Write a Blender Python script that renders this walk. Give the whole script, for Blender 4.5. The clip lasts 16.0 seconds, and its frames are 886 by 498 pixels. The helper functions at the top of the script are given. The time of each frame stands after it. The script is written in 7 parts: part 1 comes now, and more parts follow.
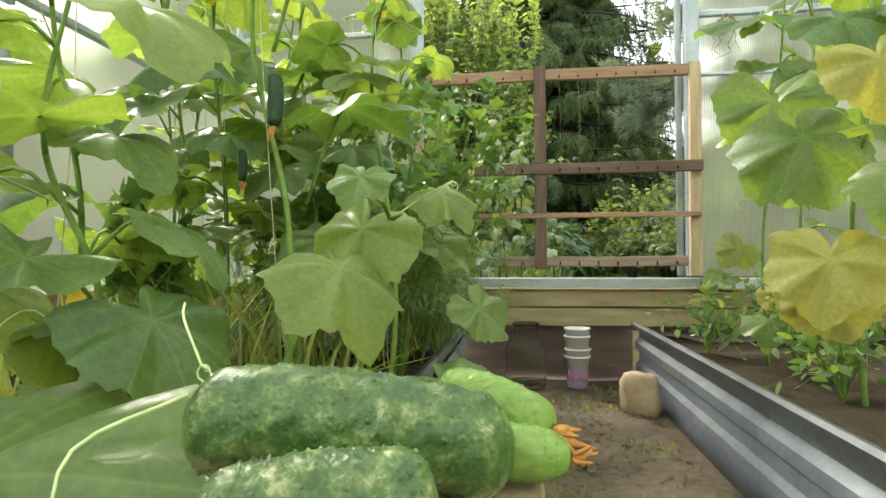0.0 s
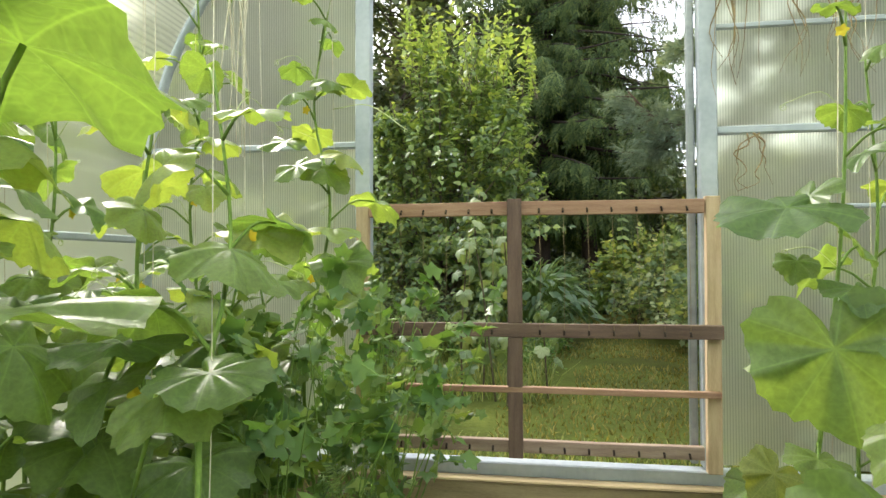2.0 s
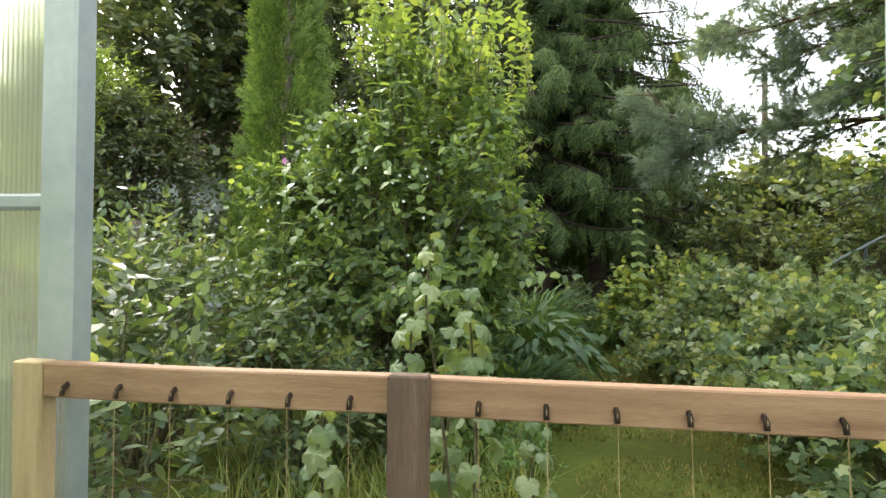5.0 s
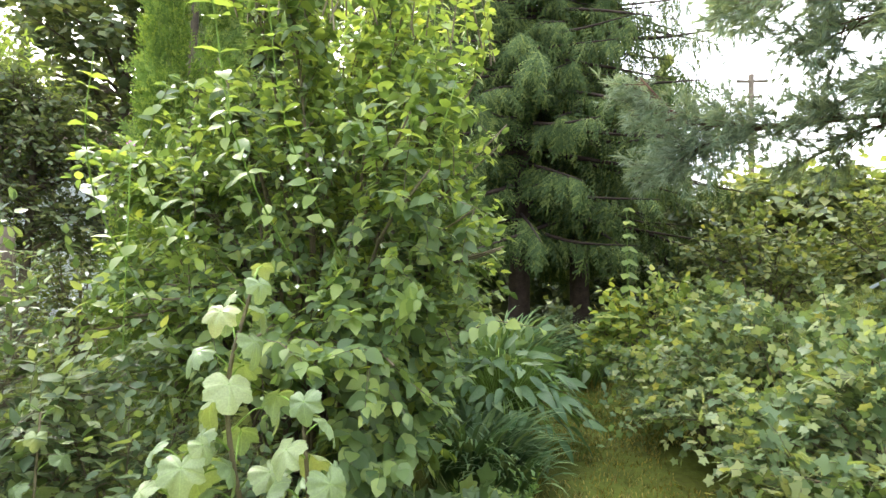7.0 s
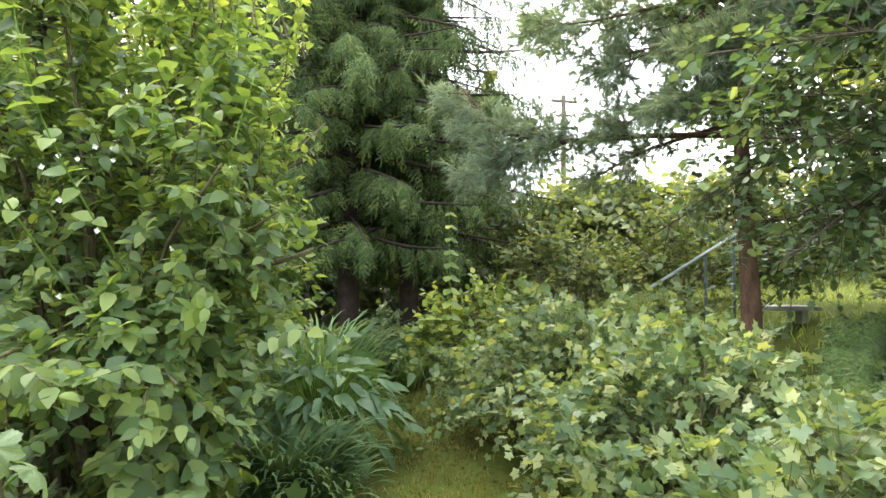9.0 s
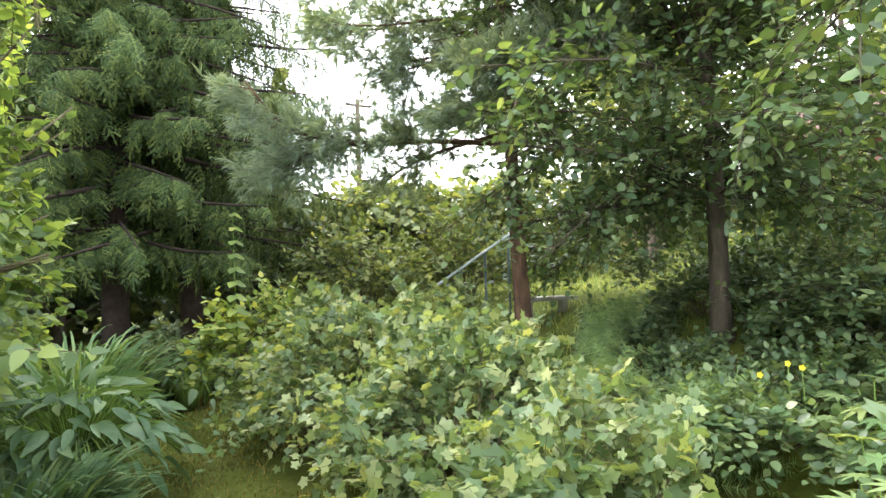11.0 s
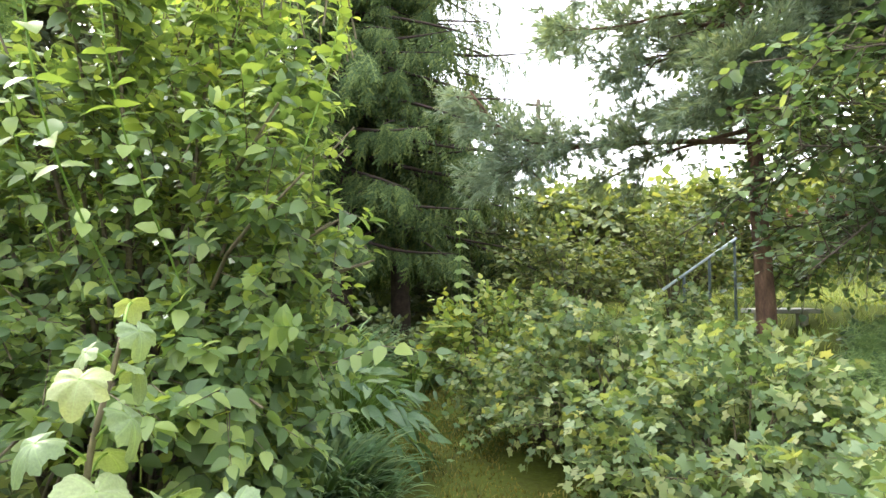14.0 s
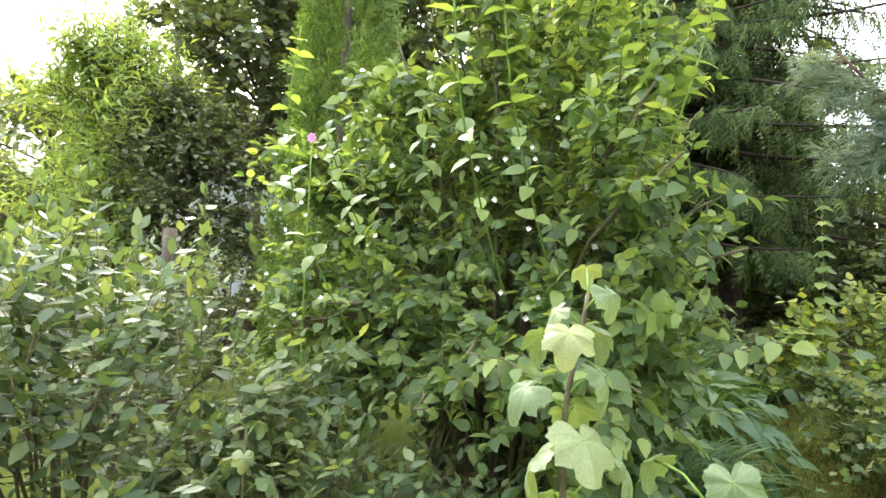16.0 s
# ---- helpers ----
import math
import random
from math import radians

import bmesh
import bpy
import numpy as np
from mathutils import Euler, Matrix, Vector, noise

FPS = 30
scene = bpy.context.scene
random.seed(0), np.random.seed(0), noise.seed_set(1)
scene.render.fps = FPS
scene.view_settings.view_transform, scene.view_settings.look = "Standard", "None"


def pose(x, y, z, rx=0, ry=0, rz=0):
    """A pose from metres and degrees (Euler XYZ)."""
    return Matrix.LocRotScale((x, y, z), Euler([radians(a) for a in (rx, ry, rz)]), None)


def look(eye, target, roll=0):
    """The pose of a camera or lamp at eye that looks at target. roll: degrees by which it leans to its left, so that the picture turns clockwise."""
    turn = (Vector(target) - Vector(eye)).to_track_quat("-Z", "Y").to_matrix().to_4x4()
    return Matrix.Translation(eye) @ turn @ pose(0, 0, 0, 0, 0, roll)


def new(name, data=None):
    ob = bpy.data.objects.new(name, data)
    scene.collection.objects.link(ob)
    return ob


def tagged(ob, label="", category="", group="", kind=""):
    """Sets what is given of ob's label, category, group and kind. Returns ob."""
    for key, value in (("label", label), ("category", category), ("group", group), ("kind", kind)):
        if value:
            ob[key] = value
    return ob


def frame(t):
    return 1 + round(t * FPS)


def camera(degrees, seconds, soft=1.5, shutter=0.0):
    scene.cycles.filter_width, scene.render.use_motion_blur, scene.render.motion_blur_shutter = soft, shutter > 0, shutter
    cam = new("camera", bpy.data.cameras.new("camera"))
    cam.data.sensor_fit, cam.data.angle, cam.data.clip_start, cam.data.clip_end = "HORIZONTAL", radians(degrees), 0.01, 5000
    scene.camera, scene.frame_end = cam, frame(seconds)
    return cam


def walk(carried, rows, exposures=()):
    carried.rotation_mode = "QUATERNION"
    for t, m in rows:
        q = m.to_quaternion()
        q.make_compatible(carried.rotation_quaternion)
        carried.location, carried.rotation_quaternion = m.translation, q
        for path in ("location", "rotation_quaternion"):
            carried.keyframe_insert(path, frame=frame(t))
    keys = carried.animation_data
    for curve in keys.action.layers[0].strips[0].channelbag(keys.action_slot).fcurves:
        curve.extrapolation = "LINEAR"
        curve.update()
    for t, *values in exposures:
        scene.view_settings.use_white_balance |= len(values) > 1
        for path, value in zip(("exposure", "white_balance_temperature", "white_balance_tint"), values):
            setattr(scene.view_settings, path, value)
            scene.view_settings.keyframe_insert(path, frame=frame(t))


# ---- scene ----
cam = camera(75.4, 16.0)
PATH = [
    (0, (0.048, -0.375, 0.457), (-0.219, 1.606, 0.504), -0.2),
    (0.5, (0.076, -0.23, 0.555), (-0.201, 1.75, 0.616), -0.1),
    (1, (0.111, -0.094, 0.776), (-0.169, 1.886, 0.831), -0.1),
    (1.5, (0.147, 0.02, 0.916), (-0.138, 1.999, 0.965), -0.1),
    (2, (0.166, 0.1, 1.022), (-0.126, 2.078, 1.066), -0.2),
    (2.5, (0.167, 0.12, 1.098), (-0.135, 2.097, 1.141), -0.1),
    (3, (0.182, 0.16, 1.156), (-0.138, 2.133, 1.197), -0.3),
    (3.5, (0.186, 0.233, 1.21), (-0.137, 2.206, 1.246), -0.1),
    (4, (0.215, 0.478, 1.258), (-0.114, 2.451, 1.284), -0.3),
    (4.2, (0.245, 0.621, 1.277), (-0.086, 2.593, 1.298), -0.2),
    (6.3, (0.27, 2.122, 1.422), (-0.003, 4.102, 1.494), 1.4),
    (6.5, (0.306, 2.206, 1.434), (0.034, 4.186, 1.505), 1.2),
    (7, (0.373, 2.342, 1.433), (0.119, 4.324, 1.504), 1.1),
    (7.5, (0.386, 2.402, 1.423), (0.184, 4.391, 1.498), 1.3),
    (8, (0.418, 2.416, 1.435), (0.316, 4.412, 1.512), 1.0),
    (8.5, (0.448, 2.419, 1.431), (0.533, 4.415, 1.518), 0.8),
    (9, (0.471, 2.43, 1.435), (0.782, 4.403, 1.527), 0.5),
    (9.5, (0.511, 2.434, 1.429), (1.041, 4.36, 1.526), 0.1),
    (10, (0.535, 2.433, 1.433), (1.283, 4.286, 1.528), -0.3),
    (10.2, (0.54, 2.436, 1.421), (1.355, 4.26, 1.517), -0.7),
    (12.3, (0.45, 2.453, 1.453), (1.494, 4.156, 1.547), -0.8),
    (12.5, (0.4, 2.463, 1.467), (1.443, 4.166, 1.563), -0.3),
    (13, (0.324, 2.481, 1.456), (1.295, 4.226, 1.556), -1.2),
    (13.5, (0.223, 2.514, 1.465), (0.96, 4.37, 1.573), -0.9),
    (14, (0.135, 2.559, 1.465), (0.553, 4.513, 1.566), 0.1),
    (14.5, (0.076, 2.584, 1.43), (0.188, 4.578, 1.523), 0.7),
    (15, (0.015, 2.578, 1.424), (-0.129, 4.57, 1.517), 0.9),
    (15.5, (-0.032, 2.57, 1.423), (-0.418, 4.531, 1.504), 1.6),
    (16, (-0.057, 2.57, 1.423), (-0.66, 4.475, 1.499), 1.9),
]
walk(cam, [(t, look(eye, target, roll)) for t, eye, target, roll in PATH], [(0.0, 1.32), (2.0, 1.08), (3.5, 0.8), (4.2, 0.8), (6.3, 1.76), (10.2, 1.82), (12.3, 1.92), (13.5, 1.88), (16.0, 1.82)])


# ---- light ----
SUN_TO = Vector((-0.52, 0.62, 0.70)).normalized()
world = bpy.data.worlds.new("world")
scene.world = world
world.use_nodes = True
wn, wl = world.node_tree.nodes, world.node_tree.links
sky = wn.new("ShaderNodeTexSky")
sky.sky_type, sky.sun_disc = "NISHITA", False
sky.sun_elevation = math.asin(SUN_TO.z)
sky.sun_rotation = math.atan2(SUN_TO.x, SUN_TO.y)
sky.air_density, sky.dust_density, sky.ozone_density = 0.8, 6.0, 0.3
veil = wn.new("ShaderNodeMix")          # thin bright cloud over the blue
veil.data_type = "RGBA"
veil.inputs[0].default_value = 0.72
veil.inputs[7].default_value = (13.2, 13.8, 14.6, 1)
wl.new(sky.outputs[0], veil.inputs[6])
wl.new(veil.outputs[2], wn["Background"].inputs[0])
wn["Background"].inputs[1].default_value = 0.14
sun = new("sun", bpy.data.lights.new("sun", "SUN"))
sun.data.energy, sun.data.angle, sun.data.color = 2.0, radians(14), (1.0, 0.95, 0.86)
sun.matrix_world = look(SUN_TO * 60, (0, 0, 0))


# ---- materials ----
def node_mat(name):
    m = bpy.data.materials.new(name)
    m.use_nodes = True
    return m, m.node_tree.nodes, m.node_tree.links, m.node_tree.nodes["Principled BSDF"]


def ramp(nodes, stops):
    r = nodes.new("ShaderNodeValToRGB")
    e = r.color_ramp.elements
    while len(e) < len(stops):
        e.new(0.5)
    for el, (p, c) in zip(e, stops):
        el.position, el.color = p, (*c, 1)
    return r


def math_node(nodes, links, op, a, b=None):
    n = nodes.new("ShaderNodeMath")
    n.operation = op
    for i, v in enumerate((a, b)):
        if v is None:
            continue
        if isinstance(v, (int, float)):
            n.inputs[i].default_value = v
        else:
            links.new(v, n.inputs[i])
    return n.outputs[0]


def leaf_material(name, dark, mid, pale, rough=0.42, through_light=0.4, veins=0, single=False, vein_colour=(0.25, 0.4, 0.12), spec=0.42):
    """Leaf with its own tint each, a thin blade that lets light through, and veins drawn along its own axes."""
    m, n, l, p = node_mat(name)
    info = n.new("ShaderNodeObjectInfo" if single else "ShaderNodeNewGeometry")
    rnd = info.outputs["Random"] if single else info.outputs["Random Per Island"]
    dark, mid, pale = [(c[0] * 1.66, c[1] * 1.27, c[2] * 1.85) for c in (dark, mid, pale)]
    r = ramp(n, [(0.0, dark), (0.55, mid), (0.965, pale), (1.0, tuple(min(1, a * b) for a, b in zip(pale, (1.15, 1.05, 0.9))))])
    l.new(rnd, r.inputs[0])
    co = n.new("ShaderNodeTexCoord")
    nz = n.new("ShaderNodeTexNoise")
    nz.inputs["Scale"].default_value = 14.0 if veins else 3.0
    nz.inputs["Detail"].default_value = 5
    l.new(co.outputs["Object"], nz.inputs["Vector"])
    mix = n.new("ShaderNodeMix")
    mix.data_type, mix.blend_type = "RGBA", "OVERLAY"
    mix.inputs[0].default_value = 0.35
    l.new(r.outputs[0], mix.inputs[6])
    l.new(nz.outputs[0], mix.inputs[7])
    colour = mix.outputs[2]
    bump = n.new("ShaderNodeBump")
    bump.inputs["Strength"].default_value = 0.14 if veins else 0.35
    bump.inputs["Distance"].default_value = 0.004
    if veins:
        sep = n.new("ShaderNodeSeparateXYZ")
        uv = n.new("ShaderNodeUVMap")
        l.new(uv.outputs[0], sep.inputs[0])
        u = math_node(n, l, "SUBTRACT", sep.outputs[0], 0.5)
        v = math_node(n, l, "SUBTRACT", sep.outputs[1], 0.3)
        ang = math_node(n, l, "ARCTAN2", u, v)
        rad = math_node(n, l, "SQRT", math_node(n, l, "ADD", math_node(n, l, "MULTIPLY", u, u), math_node(n, l, "MULTIPLY", v, v)))
        k = math_node(n, l, "PINGPONG", math_node(n, l, "MULTIPLY", ang, veins / (2 * math.pi)), 0.5)
        d = math_node(n, l, "MULTIPLY", k, rad)
        main = math_node(n, l, "SUBTRACT", 1.0, math_node(n, l, "MULTIPLY", d, 90.0))
        main = math_node(n, l, "MAXIMUM", main, 0.0)
        vo = n.new("ShaderNodeTexVoronoi")
        vo.feature = "DISTANCE_TO_EDGE"
        vo.inputs["Scale"].default_value = 15
        l.new(uv.outputs[0], vo.inputs["Vector"])
        net = math_node(n, l, "MAXIMUM", math_node(n, l, "SUBTRACT", 1.0, math_node(n, l, "MULTIPLY", vo.outputs[0], 9.0)), 0.0)
        vein = math_node(n, l, "MINIMUM", math_node(n, l, "ADD", main, math_node(n, l, "MULTIPLY", net, 0.4)), 1.0)
        mv = n.new("ShaderNodeMix")
        mv.data_type = "RGBA"
        mv.inputs[7].default_value = (*vein_colour, 1)
        l.new(math_node(n, l, "MULTIPLY", vein, 0.3), mv.inputs[0])
        l.new(colour, mv.inputs[6])
        colour = mv.outputs[2]
        bump.invert = True
        l.new(vein, bump.inputs["Height"])
    else:
        l.new(nz.outputs[0], bump.inputs["Height"])
    l.new(colour, p.inputs["Base Color"])
    p.inputs["Roughness"].default_value = rough
    p.inputs["Specular IOR Level"].default_value = spec
    l.new(bump.outputs[0], p.inputs["Normal"])
    tr = n.new("ShaderNodeBsdfTranslucent")
    warm = n.new("ShaderNodeMix")
    warm.data_type, warm.blend_type = "RGBA", "MULTIPLY"
    warm.inputs[0].default_value = 1.0
    warm.inputs[7].default_value = (1.9, 1.75, 0.7, 1)
    l.new(colour, warm.inputs[6])
    l.new(warm.outputs[2], tr.inputs[0])
    ms = n.new("ShaderNodeMixShader")
    ms.inputs[0].default_value = through_light * 1.12
    l.new(p.outputs[0], ms.inputs[1])
    l.new(tr.outputs[0], ms.inputs[2])
    l.new(ms.outputs[0], n["Material Output"].inputs[0])
    return m


def rough_material(name, stops, scale=6.0, rough=0.8, bump=0.4, dist=0.004, stretch=(1, 1, 1), metal=0.0, detail=8, spec=0.3, fine=60.0):
    """Two scales of mottling and a fine relief."""
    m, n, l, p = node_mat(name)
    co = n.new("ShaderNodeTexCoord")
    mp = n.new("ShaderNodeMapping")
    mp.inputs["Scale"].default_value = stretch
    l.new(co.outputs["Object"], mp.inputs[0])
    a = n.new("ShaderNodeTexNoise")
    a.inputs["Scale"].default_value, a.inputs["Detail"].default_value = scale, detail
    l.new(mp.outputs[0], a.inputs["Vector"])
    b = n.new("ShaderNodeTexNoise")
    b.inputs["Scale"].default_value, b.inputs["Detail"].default_value = fine, 4
    l.new(mp.outputs[0], b.inputs["Vector"])
    s = math_node(n, l, "ADD", math_node(n, l, "MULTIPLY", a.outputs[0], 0.65), math_node(n, l, "MULTIPLY", b.outputs[0], 0.35))
    r = ramp(n, stops)
    l.new(s, r.inputs[0])
    l.new(r.outputs[0], p.inputs["Base Color"])
    bp = n.new("ShaderNodeBump")
    bp.inputs["Strength"].default_value, bp.inputs["Distance"].default_value = bump, dist
    l.new(s, bp.inputs["Height"])
    l.new(bp.outputs[0], p.inputs["Normal"])
    p.inputs["Roughness"].default_value, p.inputs["Metallic"].default_value = rough, metal
    p.inputs["Specular IOR Level"].default_value = spec
    return m


def sheet_material():
    """Twin-wall polycarbonate: milky, with upright webs about 8 mm apart."""
    m, n, l, p = node_mat("twin_wall_sheet")
    n.remove(p)
    co = n.new("ShaderNodeTexCoord")
    w = n.new("ShaderNodeTexWave")
    w.wave_type, w.bands_direction, w.wave_profile = "BANDS", "X", "SIN"
    w.inputs["Scale"].default_value = 38.0
    w.inputs["Distortion"].default_value = 0.15
    l.new(co.outputs["Object"], w.inputs["Vector"])
    nz = n.new("ShaderNodeTexNoise")
    nz.inputs["Scale"].default_value, nz.inputs["Detail"].default_value = 2.2, 7
    l.new(co.outputs["Object"], nz.inputs["Vector"])
    bp = n.new("ShaderNodeBump")
    bp.inputs["Strength"].default_value, bp.inputs["Distance"].default_value = 0.12, 0.002
    l.new(w.outputs[0], bp.inputs["Height"])
    rf = n.new("ShaderNodeBsdfRefraction")
    web = ramp(n, [(0.0, (0.92, 0.94, 0.84)), (0.6, (0.87, 0.89, 0.79)), (1.0, (0.68, 0.7, 0.62))])
    l.new(w.outputs[0], web.inputs[0])
    l.new(web.outputs[0], rf.inputs["Color"])
    rf.inputs["Roughness"].default_value, rf.inputs["IOR"].default_value = 0.38, 1.05
    l.new(bp.outputs[0], rf.inputs["Normal"])
    tl = n.new("ShaderNodeBsdfTranslucent")
    tl.inputs[0].default_value = (0.42, 0.44, 0.36, 1)
    gl = n.new("ShaderNodeBsdfGlossy")
    gl.inputs["Roughness"].default_value = 0.3
    l.new(bp.outputs[0], gl.inputs["Normal"])
    fac = math_node(n, l, "ADD", 0.0, math_node(n, l, "MULTIPLY", nz.outputs[0], 0.2))
    fac = math_node(n, l, "ADD", fac, math_node(n, l, "MULTIPLY", math_node(n, l, "POWER", w.outputs[0], 3.0), 0.16))
    a = n.new("ShaderNodeMixShader")
    l.new(fac, a.inputs[0])
    l.new(rf.outputs[0], a.inputs[1])
    l.new(tl.outputs[0], a.inputs[2])
    b = n.new("ShaderNodeMixShader")
    b.inputs[0].default_value = 0.04
    l.new(a.outputs[0], b.inputs[1])
    l.new(gl.outputs[0], b.inputs[2])
    l.new(b.outputs[0], n["Material Output"].inputs[0])
    return m


SHEET = sheet_material()
GALV = rough_material("galvanised_steel", [(0.3, (0.24, 0.26, 0.27)), (0.7, (0.42, 0.44, 0.45))], 9, 0.42, 0.12, 0.001, metal=0.75, spec=0.5)
GALV_PAINT = rough_material("weathered_zinc_tube", [(0.3, (0.34, 0.38, 0.42)), (0.7, (0.5, 0.54, 0.57))], 7, 0.5, 0.1, 0.001, metal=0.45)
PINE_NEW = rough_material("fresh_sawn_pine", [(0.3, (0.36, 0.25, 0.15)), (0.55, (0.52, 0.39, 0.25)), (0.75, (0.6, 0.47, 0.32))], 5, 0.75, 0.25, 0.002, (14, 14, 1.2))
PINE_RED = rough_material("reddish_sawn_lath", [(0.3, (0.22, 0.12, 0.08)), (0.55, (0.36, 0.22, 0.145)), (0.75, (0.46, 0.32, 0.22))], 5, 0.75, 0.3, 0.002, (1.2, 14, 14))
WOOD_GREY = rough_material("weathered_dark_lath", [(0.3, (0.085, 0.055, 0.045)), (0.55, (0.16, 0.105, 0.08)), (0.8, (0.27, 0.20, 0.15))], 5, 0.8, 0.35, 0.002, (1.2, 14, 14))
WOOD_UP = rough_material("weathered_dark_upright", [(0.3, (0.085, 0.055, 0.045)), (0.55, (0.16, 0.105, 0.08)), (0.8, (0.27, 0.20, 0.15))], 5, 0.8, 0.35, 0.002, (14, 14, 1.2))
WOOD_BASE = rough_material("weathered_base_timber", [(0.3, (0.2, 0.15, 0.085)), (0.55, (0.36, 0.28, 0.16)), (0.8, (0.48, 0.40, 0.24))], 4, 0.85, 0.4, 0.003, (1.2, 10, 10))
WOOD_PALE = rough_material("greyed_pink_lath", [(0.3, (0.2, 0.13, 0.10)), (0.55, (0.34, 0.25, 0.2)), (0.8, (0.46, 0.37, 0.31))], 5, 0.8, 0.35, 0.002, (1.2, 14, 14))
WOOD_ROT = rough_material("damp_dark_board", [(0.3, (0.06, 0.042, 0.032)), (0.6, (0.15, 0.105, 0.08)), (0.85, (0.26, 0.2, 0.15))], 5, 0.9, 0.5, 0.005, (1.5, 8, 8))
SOIL = rough_material("dry_garden_soil", [(0.3, (0.07, 0.05, 0.035)), (0.55, (0.17, 0.13, 0.095)), (0.8, (0.29, 0.24, 0.18))], 4, 0.95, 0.9, 0.02, fine=45, spec=0.1)
BED_SOIL = rough_material("dark_bed_soil", [(0.3, (0.02, 0.015, 0.01)), (0.6, (0.06, 0.045, 0.03)), (0.85, (0.11, 0.085, 0.06))], 6, 0.95, 0.9, 0.02, spec=0.1)
STONE = rough_material("sandy_stone", [(0.3, (0.33, 0.24, 0.15)), (0.7, (0.55, 0.42, 0.28))], 8, 0.85, 0.6, 0.006)
LAWN = rough_material("mossy_lawn", [(0.25, (0.05, 0.045, 0.015)), (0.5, (0.085, 0.105, 0.02)), (0.75, (0.15, 0.17, 0.035))], 1.6, 0.95, 0.9, 0.03, fine=38, spec=0.1)
BARK = rough_material("grey_brown_bark", [(0.3, (0.035, 0.028, 0.022)), (0.55, (0.10, 0.08, 0.06)), (0.8, (0.2, 0.165, 0.13))], 9, 0.9, 0.9, 0.012, (2, 2, 0.5))
BARK_PINE = rough_material("red_brown_pine_bark", [(0.3, (0.05, 0.03, 0.022)), (0.55, (0.13, 0.075, 0.05)), (0.8, (0.24, 0.15, 0.10))], 14, 0.9, 1.0, 0.014, (2, 2, 0.6))
BARK_DARK = rough_material("dark_spruce_bark", [(0.3, (0.02, 0.014, 0.012)), (0.8, (0.085, 0.06, 0.05))], 12, 0.95, 0.9, 0.012)
STEM_GREEN = rough_material("hairy_green_stem", [(0.3, (0.10, 0.19, 0.03)), (0.7, (0.23, 0.34, 0.07))], 30, 0.55, 0.3, 0.001)
STEM_WOODY = rough_material("thin_woody_stem", [(0.3, (0.07, 0.06, 0.035)), (0.7, (0.18, 0.15, 0.09))], 30, 0.75, 0.4, 0.002)
TENDRIL = rough_material("pale_tendril", [(0.3, (0.42, 0.5, 0.2)), (0.7, (0.6, 0.66, 0.35))], 30, 0.5, 0.1, 0.001)
TWINE = rough_material("pale_twine", [(0.3, (0.5, 0.45, 0.34)), (0.7, (0.72, 0.68, 0.55))], 60, 0.9, 0.3, 0.001)
DRY = rough_material("dried_vine", [(0.3, (0.20, 0.14, 0.07)), (0.7, (0.42, 0.32, 0.17))], 30, 0.9, 0.4, 0.002)
YELLOW = rough_material("yellow_petal", [(0.3, (0.78, 0.55, 0.03)), (0.7, (0.85, 0.68, 0.06))], 20, 0.6, 0.2, 0.001)
WHITE_PETAL = rough_material("white_petal", [(0.3, (0.66, 0.68, 0.6)), (0.7, (0.82, 0.82, 0.76))], 20, 0.6, 0.2, 0.001)
CUP = rough_material("white_cup_plastic", [(0.3, (0.62, 0.58, 0.58)), (0.7, (0.76, 0.73, 0.72))], 8, 0.4, 0.05, 0.001, spec=0.5)
PINK = rough_material("pink_print", [(0.3, (0.45, 0.16, 0.33)), (0.7, (0.62, 0.3, 0.48))], 25, 0.5, 0.05, 0.001)
VIOLET = rough_material("violet_print", [(0.3, (0.22, 0.16, 0.4)), (0.7, (0.38, 0.3, 0.52))], 25, 0.5, 0.05, 0.001)
NAIL = rough_material("rusty_nail", [(0.3, (0.02, 0.015, 0.012)), (0.7, (0.07, 0.045, 0.035))], 40, 0.7, 0.2, 0.001, metal=0.3)
RAIL_PAINT = rough_material("pale_blue_paint", [(0.3, (0.30, 0.36, 0.38)), (0.7, (0.46, 0.52, 0.53))], 12, 0.5, 0.2, 0.001)
RAIL_DARK = rough_material("dark_blue_paint", [(0.3, (0.06, 0.085, 0.09)), (0.7, (0.12, 0.15, 0.155))], 12, 0.5, 0.2, 0.001)
HOUSE_WHITE = rough_material("pale_blue_white_boards", [(0.3, (0.50, 0.56, 0.60)), (0.7, (0.68, 0.72, 0.74))], 2, 0.7, 0.2, 0.003)
HOUSE_RED = rough_material("red_painted_boards", [(0.3, (0.13, 0.05, 0.045)), (0.7, (0.2, 0.08, 0.07))], 2, 0.75, 0.2, 0.003)
ROOF = rough_material("faded_red_roof", [(0.3, (0.16, 0.1, 0.09)), (0.7, (0.24, 0.15, 0.13))], 3, 0.8, 0.3, 0.01)
FENCE = rough_material("brown_fence_paint", [(0.3, (0.12, 0.05, 0.035)), (0.7, (0.24, 0.11, 0.075))], 4, 0.8, 0.3, 0.003)
CONCRETE = rough_material("grey_timber_plank", [(0.3, (0.3, 0.29, 0.26)), (0.7, (0.48, 0.46, 0.42))], 5, 0.85, 0.4, 0.004)
DARK_PANE = rough_material("dim_window", [(0.3, (0.03, 0.035, 0.04)), (0.7, (0.06, 0.07, 0.08))], 2, 0.1, 0.02, 0.001, spec=0.6)

